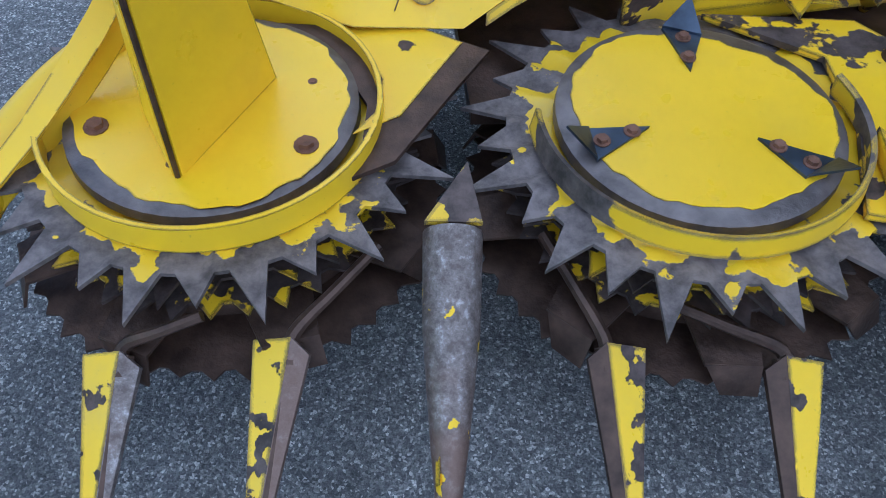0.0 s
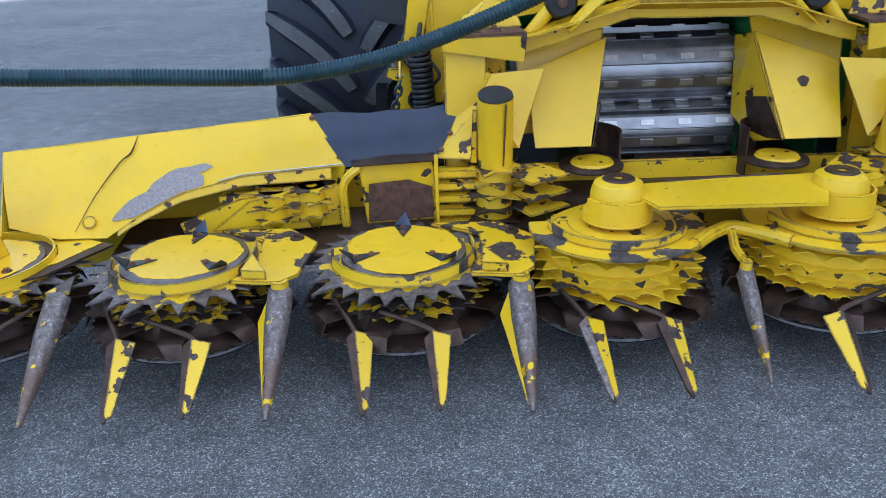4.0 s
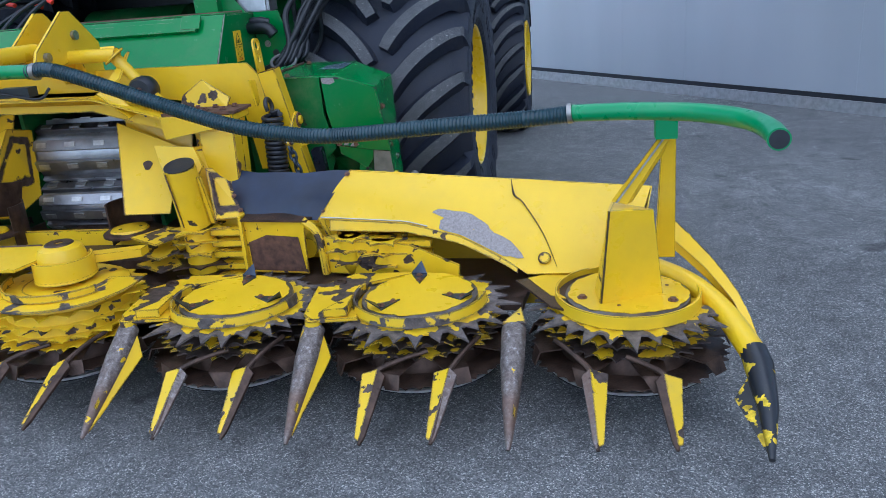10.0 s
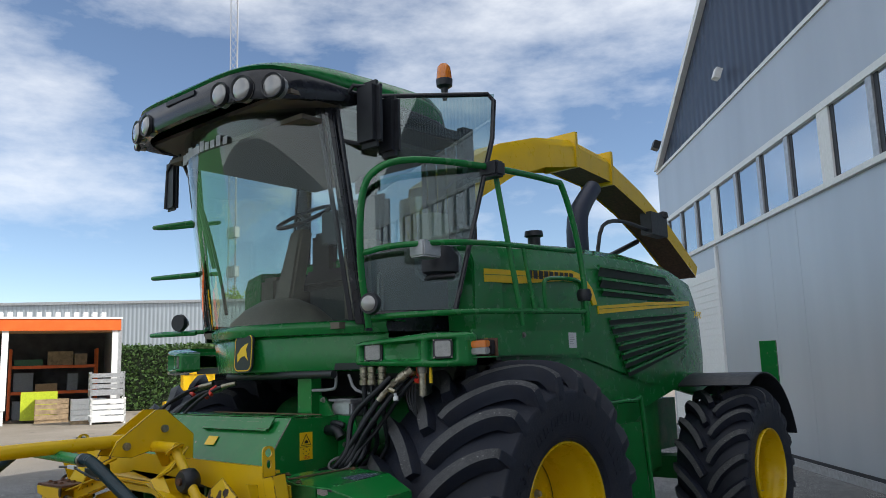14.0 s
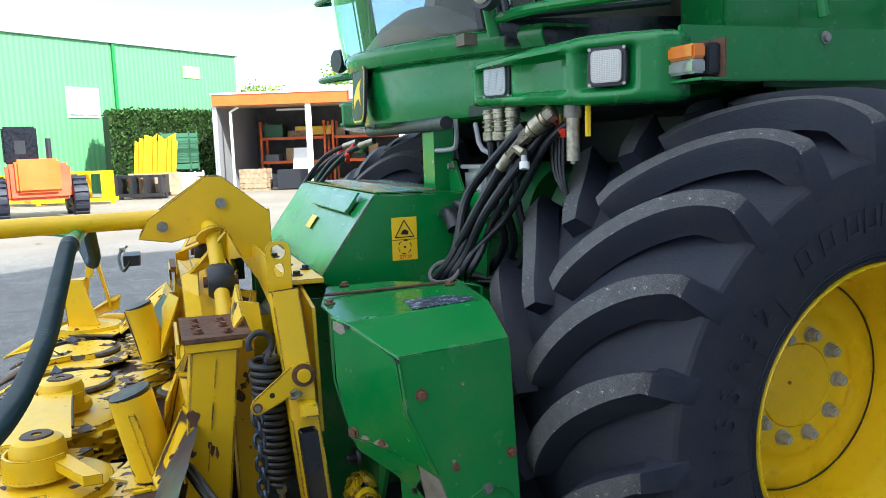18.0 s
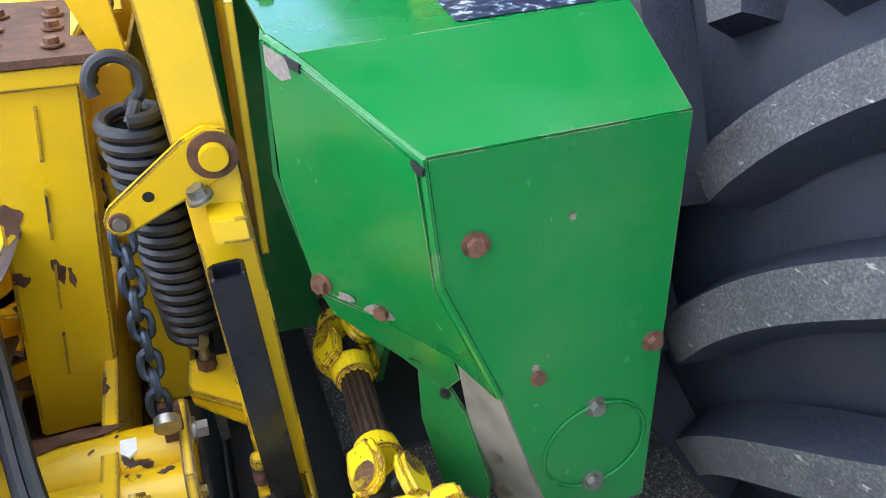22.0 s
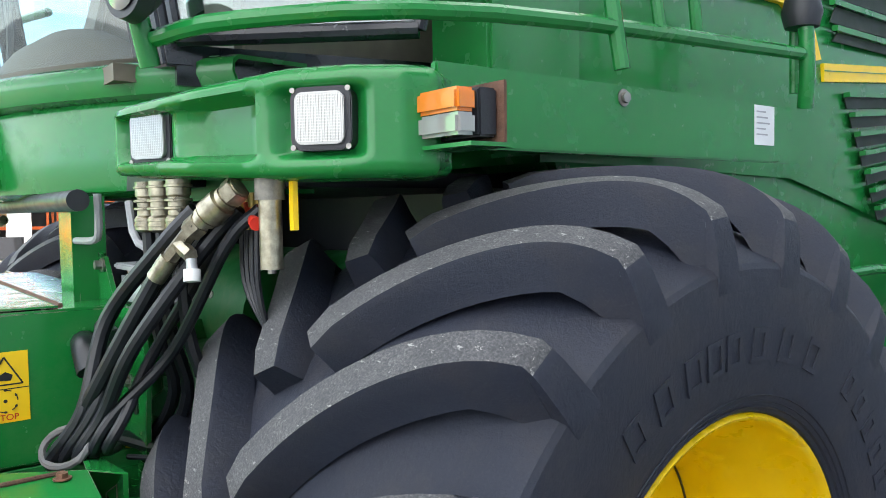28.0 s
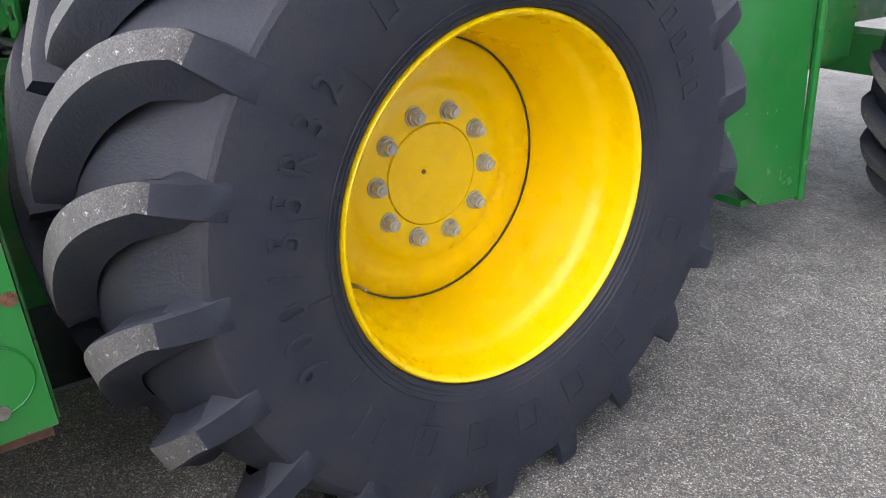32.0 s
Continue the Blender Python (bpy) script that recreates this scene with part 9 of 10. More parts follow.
# black cross tube that carries the arm, stub tubes and the bolted plates
part("black_tube", rod((0.6, 0.69, 0.25), (1.5, 0.692, 0.235), 0.052, 28), BLK_GLOSS, header)
part("tube_flange", rod((1.5, 0.692, 0.235), (1.53, 0.692, 0.235), 0.082, 28), BLK, header)
# black sheet added for the deep shade low behind the header
part("rear_shade_sheet", bx(-1.1, 1.12, 0.6, 0.96, 0.15, 0.16), BLK, header)
stub = part("stub_tube", rod((1.165, 0.4, 0.458), (1.165, 0.685, 0.458), 0.047, 28), YEL_WORN, header, "twin yellow stub tubes with rust patches")
part("stub_tube_low", rod((1.245, 0.4, 0.445), (1.245, 0.69, 0.445), 0.046, 28), YEL_WORN, stub)
part("stub_end", prism([V(1.105, 0.675, 0.5), V(1.13, 0.675, 0.53), V(1.18, 0.675, 0.525), V(1.27, 0.675, 0.5), V(1.3, 0.675, 0.45), V(1.28, 0.675, 0.4), V(1.22, 0.675, 0.39), V(1.12, 0.675, 0.41)], (0, 0.018, 0)), YEL_WORN, stub, bev=0.003)
part("stub_nut", bolts([(V(1.15, 0.693, 0.475), (0, 1, 0))], 0.015, 0.024), BOLT, stub)
part("stub_nut", bolts([(V(1.26, 0.693, 0.45), (0, 1, 0))], 0.011, 0.01), YEL_WORN, stub)
part("pent_sticker", prism([V(1.168, 0.588, 0.5), V(1.19, 0.588, 0.494), V(1.198, 0.6, 0.49), V(1.19, 0.612, 0.494), V(1.168, 0.612, 0.5)], (0.002, 0, 0.007)), STICK_W, stub)
part("chain_washer", rod((1.2, 0.665, 0.555), (1.215, 0.665, 0.55), 0.02, 18), BOLT, stub)
part("chain_tab", prism([V(1.18, 0.655, 0.5), V(1.18, 0.685, 0.5), V(1.185, 0.685, 0.575), V(1.185, 0.655, 0.575)], (0.012, 0, 0)), RUST, stub)
part("rust_patch", prism([V(1.11, 0.43, 0.4955), V(1.12, 0.48, 0.5), V(1.115, 0.53, 0.499), V(1.13, 0.6, 0.5035), V(1.145, 0.57, 0.505), V(1.15, 0.5, 0.5055), V(1.165, 0.46, 0.5056), V(1.14, 0.42, 0.503)], (0, 0, 0.0012)), RUST, stub)
part("stub_web", prism([V(1.02, 0.585, 0.35), V(1.2, 0.585, 0.35), V(1.2, 0.585, 0.18), V(1.02, 0.585, 0.18)], (0, 0.012, 0)), YEL_WORN, stub)
rp = part("lock_plate", prism([V(1.375, 0.628, 0.548), V(1.392, 0.628, 0.532), V(1.437, 0.628, 0.455), V(1.478, 0.628, 0.343), V(1.468, 0.628, 0.325), V(1.41, 0.628, 0.3), V(1.36, 0.628, 0.42), V(1.32, 0.628, 0.5)], (0, 0.013, 0)), RUST, header, "rusted steel plate bolted to a yellow lug", bev=0.002)
part("yellow_lug", prism([V(1.345, 0.604, 0.57), V(1.368, 0.604, 0.566), V(1.385, 0.604, 0.535), V(1.428, 0.604, 0.42), V(1.42, 0.604, 0.4), V(1.38, 0.604, 0.37), V(1.27, 0.604, 0.4), V(1.27, 0.604, 0.49)], (0, 0.022, 0)), YEL_WORN, rp, bev=0.006)
for x, z in ((1.362, 0.518), (1.393, 0.467), (1.422, 0.412)):
    part("plate_bolt", bolts([(V(x, 0.641, z), (0, 1, 0))], 0.012, 0.02), BOLT, rp)
    part("bolt_washer", rod((x, 0.6415, z), (x, 0.645, z), 0.016, 18), BOLT, rp)
part("plate_pin", rod((1.452, 0.64, 0.36), (1.452, 0.665, 0.36), 0.009, 10), BOLT_RUST, rp)
vb = part("hydraulic_ram", rod((1.45, 0.625, 0.46), (1.735, 0.578, 0.52), 0.03, 20), BLK_GLOSS, header, "black hydraulic ram with a valve")
part("ram_end", lathe([(0, 0.014), (0.038, 0.014), (0.043, 0.008), (0.044, -0.008), (0, -0.008)], 32, m=axes((1.738, 0.577, 0.521), (0, 1, 0.0), (-0.25, 0.0, 0.97))), BLK, vb)
part("valve_body", rod((1.66, 0.588, 0.535), (1.63, 0.59, 0.6), 0.017, 14), BLK, vb)
part("valve_cross", rod((1.655, 0.57, 0.582), (1.63, 0.625, 0.588), 0.016, 12), BLK, vb)
part("valve_nut", rod((1.627, 0.59, 0.605), (1.615, 0.591, 0.63), 0.014, 6), BOLT, vb)
for dy in (-0.008, 0.008):
    part("hose_end", rod((1.615, 0.59 + dy, 0.63), (1.595, 0.589 + dy, 0.66), 0.007, 10), BOLT, vb)
    part("hose_ring", rod((1.595, 0.589 + dy, 0.66), (1.593, 0.589 + dy, 0.663), 0.0085, 12), RED, vb)
    part("ram_hose", tube([(1.592, 0.589 + dy, 0.664), (1.54, 0.57 + dy, 0.69), (1.44, 0.535 + dy, 0.7), (1.3, 0.5 + dy, 0.71), (1.15, 0.465 + dy, 0.72), (1.0, 0.44, 0.7)], 0.0095, 8, smooth=5), HOSE, vb)
hose_line = [(1.35, 0.51, 0.69), (1.47, 0.535, 0.62), (1.55, 0.55, 0.56), (1.61, 0.57, 0.53)]
part("corrugated_hose", tube(hose_line, 0.0105, 9, smooth=8), HOSE, vb)
part("ram_hose", tube([(1.68, 0.585, 0.49), (1.67, 0.6, 0.42), (1.66, 0.61, 0.32), (1.655, 0.605, 0.2), (1.65, 0.59, 0.06)], 0.0095, 8, smooth=5), HOSE, vb)
# short chain from the stub to the stand
for k in range(7):
    t = k / 6
    c = V(1.38 - 0.1 * t, 0.655 + 0.125 * t, 0.37 + 0.02 * t - 0.05 * math.sin(math.pi * t))
    d = V(-0.1, 0.125, 0.02 - 0.05 * math.pi * math.cos(math.pi * t)).normalized()
    w = (d.cross(V(0, 0, 1)) if k % 2 else d.cross(V(0, 0, 1)).cross(d)).normalized() * 0.011
    part("chain_link", tube([c + w + d * 0.01, c + d * 0.018, c - w + d * 0.01, c - w - d * 0.01, c - d * 0.018, c + w - d * 0.01], 0.0045, 6, closed=True, smooth=2), DARK_STEEL, header)

# inner yellow shell behind the hood
part("inner_shell", lathe([(0.0, 0.53), (0.09, 0.52), (0.115, 0.49), (0.115, 0.2), (0.0, 0.2)], 28, m=Matrix.Translation((1.5, 0.53, -0.02)) @ Matrix.Diagonal((0.62, 0.62, 1, 1))), YEL_WORN, header)

# ---- the workshop building beside the machine ----
# a frame along its front: u runs along the wall away from the camera, n points out of it to the yard
WU = V(-0.62, 0.785, 0)
WN = V(-0.785, -0.62, 0)
shift = (V(7.3 * 0.785, 7.3 * 0.62, 0) / (0.785 ** 2 + 0.62 ** 2))


def wp(u, z, out=0.0):
    """A point on the wall's face: u metres along it, z up, out metres before it."""
    return shift + WU * u + V(0, 0, z) + WN * out


def wall_box(u0, u1, z0, z1, o0, o1):
    bm = bmesh.new()
    add_prism(bm, [wp(u0, z0, o0), wp(u1, z0, o0), wp(u1, z1, o0), wp(u0, z1, o0)], WN * (o1 - o0))
    return bm


wall_n = tagged(part("wall_workshop", wall_box(-26, 15.5, 0.12, 3.95, -0.3, 0.0), SILVER), "silver metal panel wall of a workshop hall", "wall", kind="structure")
part("base_rail", wall_box(-26, 15.5, 0.0, 0.12, -0.3, 0.03), ALU, wall_n)
part("base_gap", wall_box(-26, 15.5, 0.12, 0.17, -0.02, 0.012), BLK, wall_n)
for u in (-6.4, -3.2, -1.1, 0.0, 1.1, 3.3, 4.4, 7.7, 8.8):
    part("panel_joint", wall_box(u - 0.005, u + 0.005, 0.17, 3.92, 0.0, 0.003), SILVER, wall_n)
part("roller_door", wall_box(11.5, 15.3, 0.0, 3.5, 0.0, 0.015), WHITE, wall_n, "ribbed white roller door")
for k in range(24):
    part("door_slat", wall_box(11.55, 15.25, 0.06 + 0.14 * k, 0.17 + 0.14 * k, 0.015, 0.03), WHITE, wall_n)
part("door_jamb", wall_box(11.42, 11.52, 0.0, 3.9, 0.0, 0.05), WHITE, wall_n)
part("sill", wall_box(-26, 15.5, 3.95, 4.03, -0.05, 0.06), WHITE, wall_n)
part("head", wall_box(-26, 15.5, 5.05, 5.15, -0.05, 0.04), WHITE, wall_n)
part("upper_band", wall_box(-26, 15.55, 5.15, 6.4, -0.3, 0.02), SILVER, wall_n)
part("band_flashing", wall_box(-26, 15.55, 6.4, 6.47, -0.3, 0.05), WHITE, wall_n)
# black sheet standing in for the unlit inside behind the windows
part("dark_room_sheet", wall_box(-26, 15.5, 3.9, 5.2, -0.62, -0.6), BLK, wall_n)
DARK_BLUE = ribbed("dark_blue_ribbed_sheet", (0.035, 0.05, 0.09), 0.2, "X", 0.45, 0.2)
GLASS_SKY = plain("reflective_window_glass", (0.5, 0.56, 0.62), 0.04, 0.85, 0.1, 0.4)
u = 15.0
k = 0
while u > -26:
    wide = 0.34 if k % 4 == 3 else 0.14
    pane = 1.02
    part("mullion", wall_box(u - wide, u, 4.03, 5.05, -0.05, 0.02), WHITE if wide > 0.2 else ALU, wall_n)
    part("pane", wall_box(u - wide - pane, u - wide, 4.03, 5.05, -0.03, -0.018), GLASS_SKY, wall_n)
    # black strip laid on the pane as the mullion's shadow
    part("pane_shadow_strip", wall_box(u - wide - 0.1, u - wide, 4.03, 5.05, -0.016, -0.01), BLK, wall_n)
    u -= wide + pane
    k += 1
gab = bmesh.new()
add_prism(gab, [wp(15.2, 6.47, 0), wp(9.4, 9.6, 0), wp(3.0, 12.2, 0), wp(-8, 12.6, 0), wp(-26, 6.47, 0)], WN * -0.2)
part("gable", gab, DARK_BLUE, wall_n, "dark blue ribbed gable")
part("verge", prism([wp(15.5, 6.47, 0.12), wp(9.5, 9.75, 0.12), wp(3.0, 12.4, 0.12), wp(3.0, 12.25, 0.12), wp(9.4, 9.6, 0.12), wp(15.2, 6.45, 0.12)], WN * -0.3), WHITE, wall_n)
part("flood_lamp", bx(-0.12, 0.12, -0.1, 0.1, -0.08, 0.08, m=axes(wp(14.4, 6.85, 0.3), WU, (0.3, 0.2, 1))), BLK, wall_n)
part("flood_lamp", bx(-0.09, 0.09, -0.1, 0.1, -0.06, 0.06, m=axes(wp(10.0, 6.95, 0.2), WU, (0.3, 0.2, 1))), WHITE, wall_n)
tagged(part("hall_roof", prism([wp(15.5, 6.4, -0.3), wp(-26, 6.4, -0.3), wp(-26, 8.0, -14), wp(15.5, 8.0, -14)], (0, 0, 0.2)), ALU), "grey hall roof", "roof", kind="structure")
tagged(part("wall_hall_end", prism([wp(15.5, 0, -0.3), wp(15.5, 6.4, -0.3), wp(15.5, 8.0, -14), wp(15.5, 0, -14)], WU * -0.2), SILVER), "silver end wall of the hall", "wall", kind="structure")

# ---- open shed with racks across the yard ----
SA, SB = V(-30.4, 3.0, 0), V(-26.0, 13.8, 0)
SU = (SB - SA).normalized()
SN = V(SU.y, -SU.x, 0)
SL = (SB - SA).length


def sp(u, d, z):
    """Shed frame: u along its front, d metres into it."""
    return SA + SU * u - SN * d + V(0, 0, z)


def shed_box(u0, u1, d0, d1, z0, z1):
    return prism([sp(u0, d0, z0), sp(u1, d0, z0), sp(u1, d1, z0), sp(u0, d1, z0)], (0, 0, z1 - z0))


shed = thing("open_shed", SA, "open storage shed with an orange fascia and white posts", "shed")
part("fascia", shed_box(-0.1, SL + 0.1, -0.12, 0.0, 3.55, 4.0), ORANGE, shed)
part("cap", shed_box(-0.15, SL + 0.15, -0.16, 0.1, 4.0, 4.08), WHITE, shed)
part("roof_sheet", shed_box(0, SL, 0.0, 6.2, 3.75, 3.85), ALU, shed)
for k in range(26):
    part("roof_hoop", shed_box(2.6 + 0.34 * k, 2.78 + 0.34 * k, 1.0, 2.0, 3.85, 4.35), WHITE, shed)
part("back_wall", shed_box(0, SL, 6.0, 6.2, 0, 3.8), plain("dark_block_wall", (0.1, 0.1, 0.105), 0.9, 0, 0.3, 2), shed)
part("side_wall", shed_box(-0.15, 0.05, 0, 6.2, 0, 3.8), ALU, shed)
part("side_wall", shed_box(SL - 0.05, SL + 0.15, 0, 6.2, 0, 3.8), ALU, shed)
part("soffit", shed_box(0, SL, 0.0, 1.2, 3.5, 3.56), plain("tan_soffit", (0.35, 0.2, 0.1), 0.7), shed)
for u in (3.85, 7.7, SL - 0.1):
    part("post", shed_box(u - 0.11, u + 0.11, -0.05, 0.12, 0.55, 3.55), WHITE, shed)
    part("post_foot", shed_box(u - 0.06, u + 0.06, -0.02, 0.08, 0.0, 0.55), WHITE, shed)
part("drain_pipe", tube([sp(0.9, 0.2, 3.5), sp(0.55, 0.2, 3.3), sp(0.55, 0.2, 0.1)], 0.06, 8), WHITE, shed)
part("strip_light", shed_box(5.2, 7.2, 0.8, 0.95, 3.4, 3.48), WHITE, shed)
part("strip_light", shed_box(2.0, 3.4, 2.2, 2.35, 3.4, 3.48), WHITE, shed)
part("wall_lamp", shed_box(5.6, 5.9, -0.2, -0.1, 3.65, 4.1), ALU, shed)
rnd = random.Random(11)
BOXES = [WOOD, plain("green_crate", (0.05, 0.16, 0.09), 0.6), ALU, plain("cardboard", (0.4, 0.27, 0.15), 0.8), BLK, STICK_Y, plain("grey_bin", (0.2, 0.22, 0.25), 0.6)]


def goods(name, bm, mat, label, cat, grp=""):
    return tagged(part(name, bm, mat), label, cat, grp)


for j, (u0, u1) in enumerate(((0.7, 3.7), (4.1, 7.5), (7.8, 11.2))):
    rk = thing("storage_rack", sp(u0, 4.6, 0), "orange pallet rack loaded with parts", "rack", "racks in the shed")
    for uu in (u0, u1):
        for d in (4.3, 5.4):
            part("upright", shed_box(uu - 0.05, uu + 0.05, d - 0.05, d + 0.05, 0, 3.0), ORANGE, rk)
    for z in (1.05, 2.15):
        part("beam", shed_box(u0, u1, 4.25, 4.33, z, z + 0.13), ORANGE, rk)
        part("deck", shed_box(u0, u1, 4.35, 5.4, z + 0.02, z + 0.08), WOOD, rk)
    for z in (0.0, 1.18, 2.28):
        u = u0 + 0.15
        while u < u1 - 0.7:
            w, h = rnd.uniform(0.4, 1.1), rnd.uniform(0.25, 0.8)
            b = goods("stored_box", shed_box(u, min(u + w, u1 - 0.1), 4.4, 5.2, z, z + h), rnd.choice(BOXES), "boxes and machine parts stored on the rack", "box", "goods on the racks")
            u += w + rnd.uniform(0.05, 0.4)


def pallet(cx, cy, rot, z0, n, top, mat, h):
    """A slatted pallet with a crate on it."""
    m = Matrix.Translation((cx, cy, z0)) @ Matrix.Rotation(rot, 4, "Z")
    p = thing("pallet_crate", (cx, cy, z0), "wooden pallet crate with planked sides", "crate", "crates in the yard")
    for k in range(3):
        part("runner", bx(-0.6, 0.6, -0.4 + 0.37 * k, -0.34 + 0.37 * k, 0, 0.1, m=m), WOOD, p)
    for k in range(6):
        part("slat", bx(-0.6 + 0.2 * k, -0.45 + 0.2 * k, -0.42, 0.42, 0.1, 0.125, m=m), WOOD, p)
    for k in range(n):
        z = 0.13 + h * k
        part("board", bx(-0.6, 0.6, -0.42, -0.39, z, z + h - 0.02, m=m), mat, p)
        part("board", bx(-0.6, 0.6, 0.39, 0.42, z, z + h - 0.02, m=m), mat, p)
        part("board", bx(-0.6, -0.57, -0.42, 0.42, z, z + h - 0.02, m=m), mat, p)
        part("board", bx(0.57, 0.6, -0.42, 0.42, z, z + h - 0.02, m=m), mat, p)


ang = math.atan2(SU.y, SU.x)
for u, d, mat in ((1.35, 0.6, WOOD), (10.6, -1.2, WHITE), (9.4, 1.0, WOOD)):
    q0 = sp(u, d, 0)
    pallet(q0.x, q0.y, ang, 0, 4, True, mat, 0.2)
cover = goods("covered_load", shed_box(2.35, 3.6, 0.3, 1.3, 0.05, 0.85), BLK, "load of goods under dark foil in the shed", "load")
goods("white_board", prism([sp(2.75, 1.6, 0.8), sp(3.55, 1.6, 0.8), sp(3.55, 1.9, 1.75), sp(2.75, 1.9, 1.75)], (0, 0.05, 0)), WHITE, "white board leaning in the shed", "board")
goods("machine_unit", shed_box(2.3, 4.0, 4.4, 5.0, 2.35, 2.75), YEL_CLEAN, "yellow machine frame on the top rack", "machine part")
goods("lime_machine", shed_box(8.3, 9.6, 1.2, 2.2, 0.1, 1.2), plain("lime_paint", (0.5, 0.6, 0.03), 0.5), "lime-green machine part on a pallet", "machine")

# white lattice boxes and clutter at the shed's far end
def lattice_box(cx, cy, z, rot, mat, lab):
    m = Matrix.Translation((cx, cy, z)) @ Matrix.Rotation(rot, 4, "Z")
    b = thing("lattice_box", (cx, cy, z), lab, "box", "lattice boxes")
    part("floor_board", bx(-0.6, 0.6, -0.5, 0.5, 0.08, 0.14, m=m), mat, b)
    for k in range(4):
        zz = 0.14 + 0.2 * k
        for y in (-0.5, 0.47):
            part("slat", bx(-0.6, 0.6, y, y + 0.03, zz, zz + 0.15, m=m), mat, b)
        for x in (-0.6, 0.57):
            part("slat", bx(x, x + 0.03, -0.5, 0.5, zz, zz + 0.15, m=m), mat, b)
    for x in (-0.6, 0.54):
        for y in (-0.5, 0.44):
            part("foot", bx(x, x + 0.06, y, y + 0.06, 0, 0.95, m=m), mat, b)


lattice_box(-24.3, 12.6, 0, ang, WHITE, "white plastic lattice box")
lattice_box(-24.6, 12.7, 0.95, ang, ALU, "grey lattice box, stacked")
lattice_box(-29.5, 1.6, 0, ang, WHITE, "white plastic lattice box")
lattice_box(-29.6, 0.2, 0, ang, RED, "red and white lattice box")
for k in range(5):
    lattice_box(-30.6, 1.5, 0.95 + 0.32 * k, ang, BOXES[1], "green lattice crate in a stack") if k < 3 else None


def clutter_row(name, spots, lab, cat):
    for (x, y, z, w, d, h, mat, rot) in spots:
        m = Matrix.Translation((x, y, z)) @ Matrix.Rotation(rot, 4, "Z")
        b = thing(name, (x, y, z), lab, cat, "yard implements")
        part("beam", bx(-w / 2, w / 2, -d / 2, -d / 2 + 0.12, 0.1, 0.22, m=m), mat, b)
        part("beam", bx(-w / 2, w / 2, d / 2 - 0.12, d / 2, 0.1, 0.22, m=m), mat, b)
        for k in range(4):
            x0 = -w / 2 + w * k / 3.3
            part("upright", bx(x0, x0 + 0.12, -d / 2, d / 2, 0.2, h, m=m), mat, b)
        part("top_bar", bx(-w / 2, w / 2, -0.1, 0.1, h - 0.1, h, m=m), mat, b)
        part("leg", bx(-w / 2, -w / 2 + 0.08, -0.1, 0.1, 0, 0.2, m=m), mat, b)
        part("leg", bx(w / 2 - 0.08, w / 2, -0.1, 0.1, 0, 0.2, m=m), mat, b)


clutter_row("yellow_implement", [(-26.5, -2.2, 0, 2.6, 1.0, 1.15, YEL_CLEAN, 1.3), (-27.5, -4.2, 0, 2.0, 1.0, 1.1, YEL_CLEAN, 1.4), (-28.0, 0.0, 0, 1.8, 0.8, 0.9, BLK, 1.2), (-27.0, -6.5, 0, 2.4, 1.0, 1.2, YEL_CLEAN, 1.4)], "yellow farm implement parked in the yard", "implement")
clutter_row("yellow_implement", [(-25.8, 16.8, 0, 1.6, 1.0, 0.6, YEL_CLEAN, 0.5), (-23.6, 15.8, 0, 1.6, 0.9, 0.4, RED, 0.4), (-23.4, 17.6, 0, 1.2, 0.9, 0.4, BOXES[1], 0.6), (-23.2, 19.4, 0, 2.4, 0.9, 0.55, ORANGE, 0.6), (-24.2, 18.6, 0, 1.5, 0.9, 0.4, BLK, 0.6)], "small implement lying on pallets before the hedge", "implement")
for k, (w, h) in enumerate(((1.0, 0.85), (0.95, 0.9))):
    z = 0.12 + 0.88 * k
    m = Matrix.Translation((-27.0, 18.4, z)) @ Matrix.Rotation(0.95, 4, "Z")
    yb = thing("parts_crate", (-27.0, 18.4, z), "yellow sheet-metal parts crate, stacked before the hedge", "crate", "stacked crates")
    part("crate_tub", bx(-w, w, -0.5, 0.5, 0.0, h * 0.8, m=m), YEL_CLEAN, yb, bev=0.02)
    for j in range(5):
        part("crate_rib", bx(-w + 0.1 + 0.42 * j, -w + 0.16 + 0.42 * j, -0.54, -0.5, 0.02, h * 0.78, m=m), YEL_WORN, yb)
    part("crate_rim", bx(-w - 0.04, w + 0.04, -0.55, 0.55, h * 0.8, h * 0.9, m=m), YEL_CLEAN, yb)
    # black block in place of the shadow under the crate
    part("crate_shadow_block", bx(-w + 0.1, w - 0.1, -0.45, 0.45, -0.12 if k == 0 else -0.09, 0.0, m=m), BLK, yb)
crate = thing("blade_crate", (-28.5, 0.4, 0), "crate of upright yellow blades in the yard", "crate")
part("crate_body", bx(-28.75, -28.25, -0.5, 1.4, 0.1, 0.95), WOOD, crate)
part("crate_foot", bx(-28.7, -28.3, -0.4, 1.3, 0.0, 0.1), WOOD, crate)
for k in range(9):
    x, y = -28.6 + 0.1 * (k % 3), -0.3 + 0.17 * k
    part("blade", prism([V(x, y, 0.9), V(x, y + 0.16, 0.9), V(x, y + 0.3 + 0.05 * (k % 4), 2.1 + 0.12 * ((k * 5) % 4)), V(x, y + 0.14, 2.2 + 0.1 * (k % 3))], (0.12, 0, 0)), YEL_CLEAN, crate)


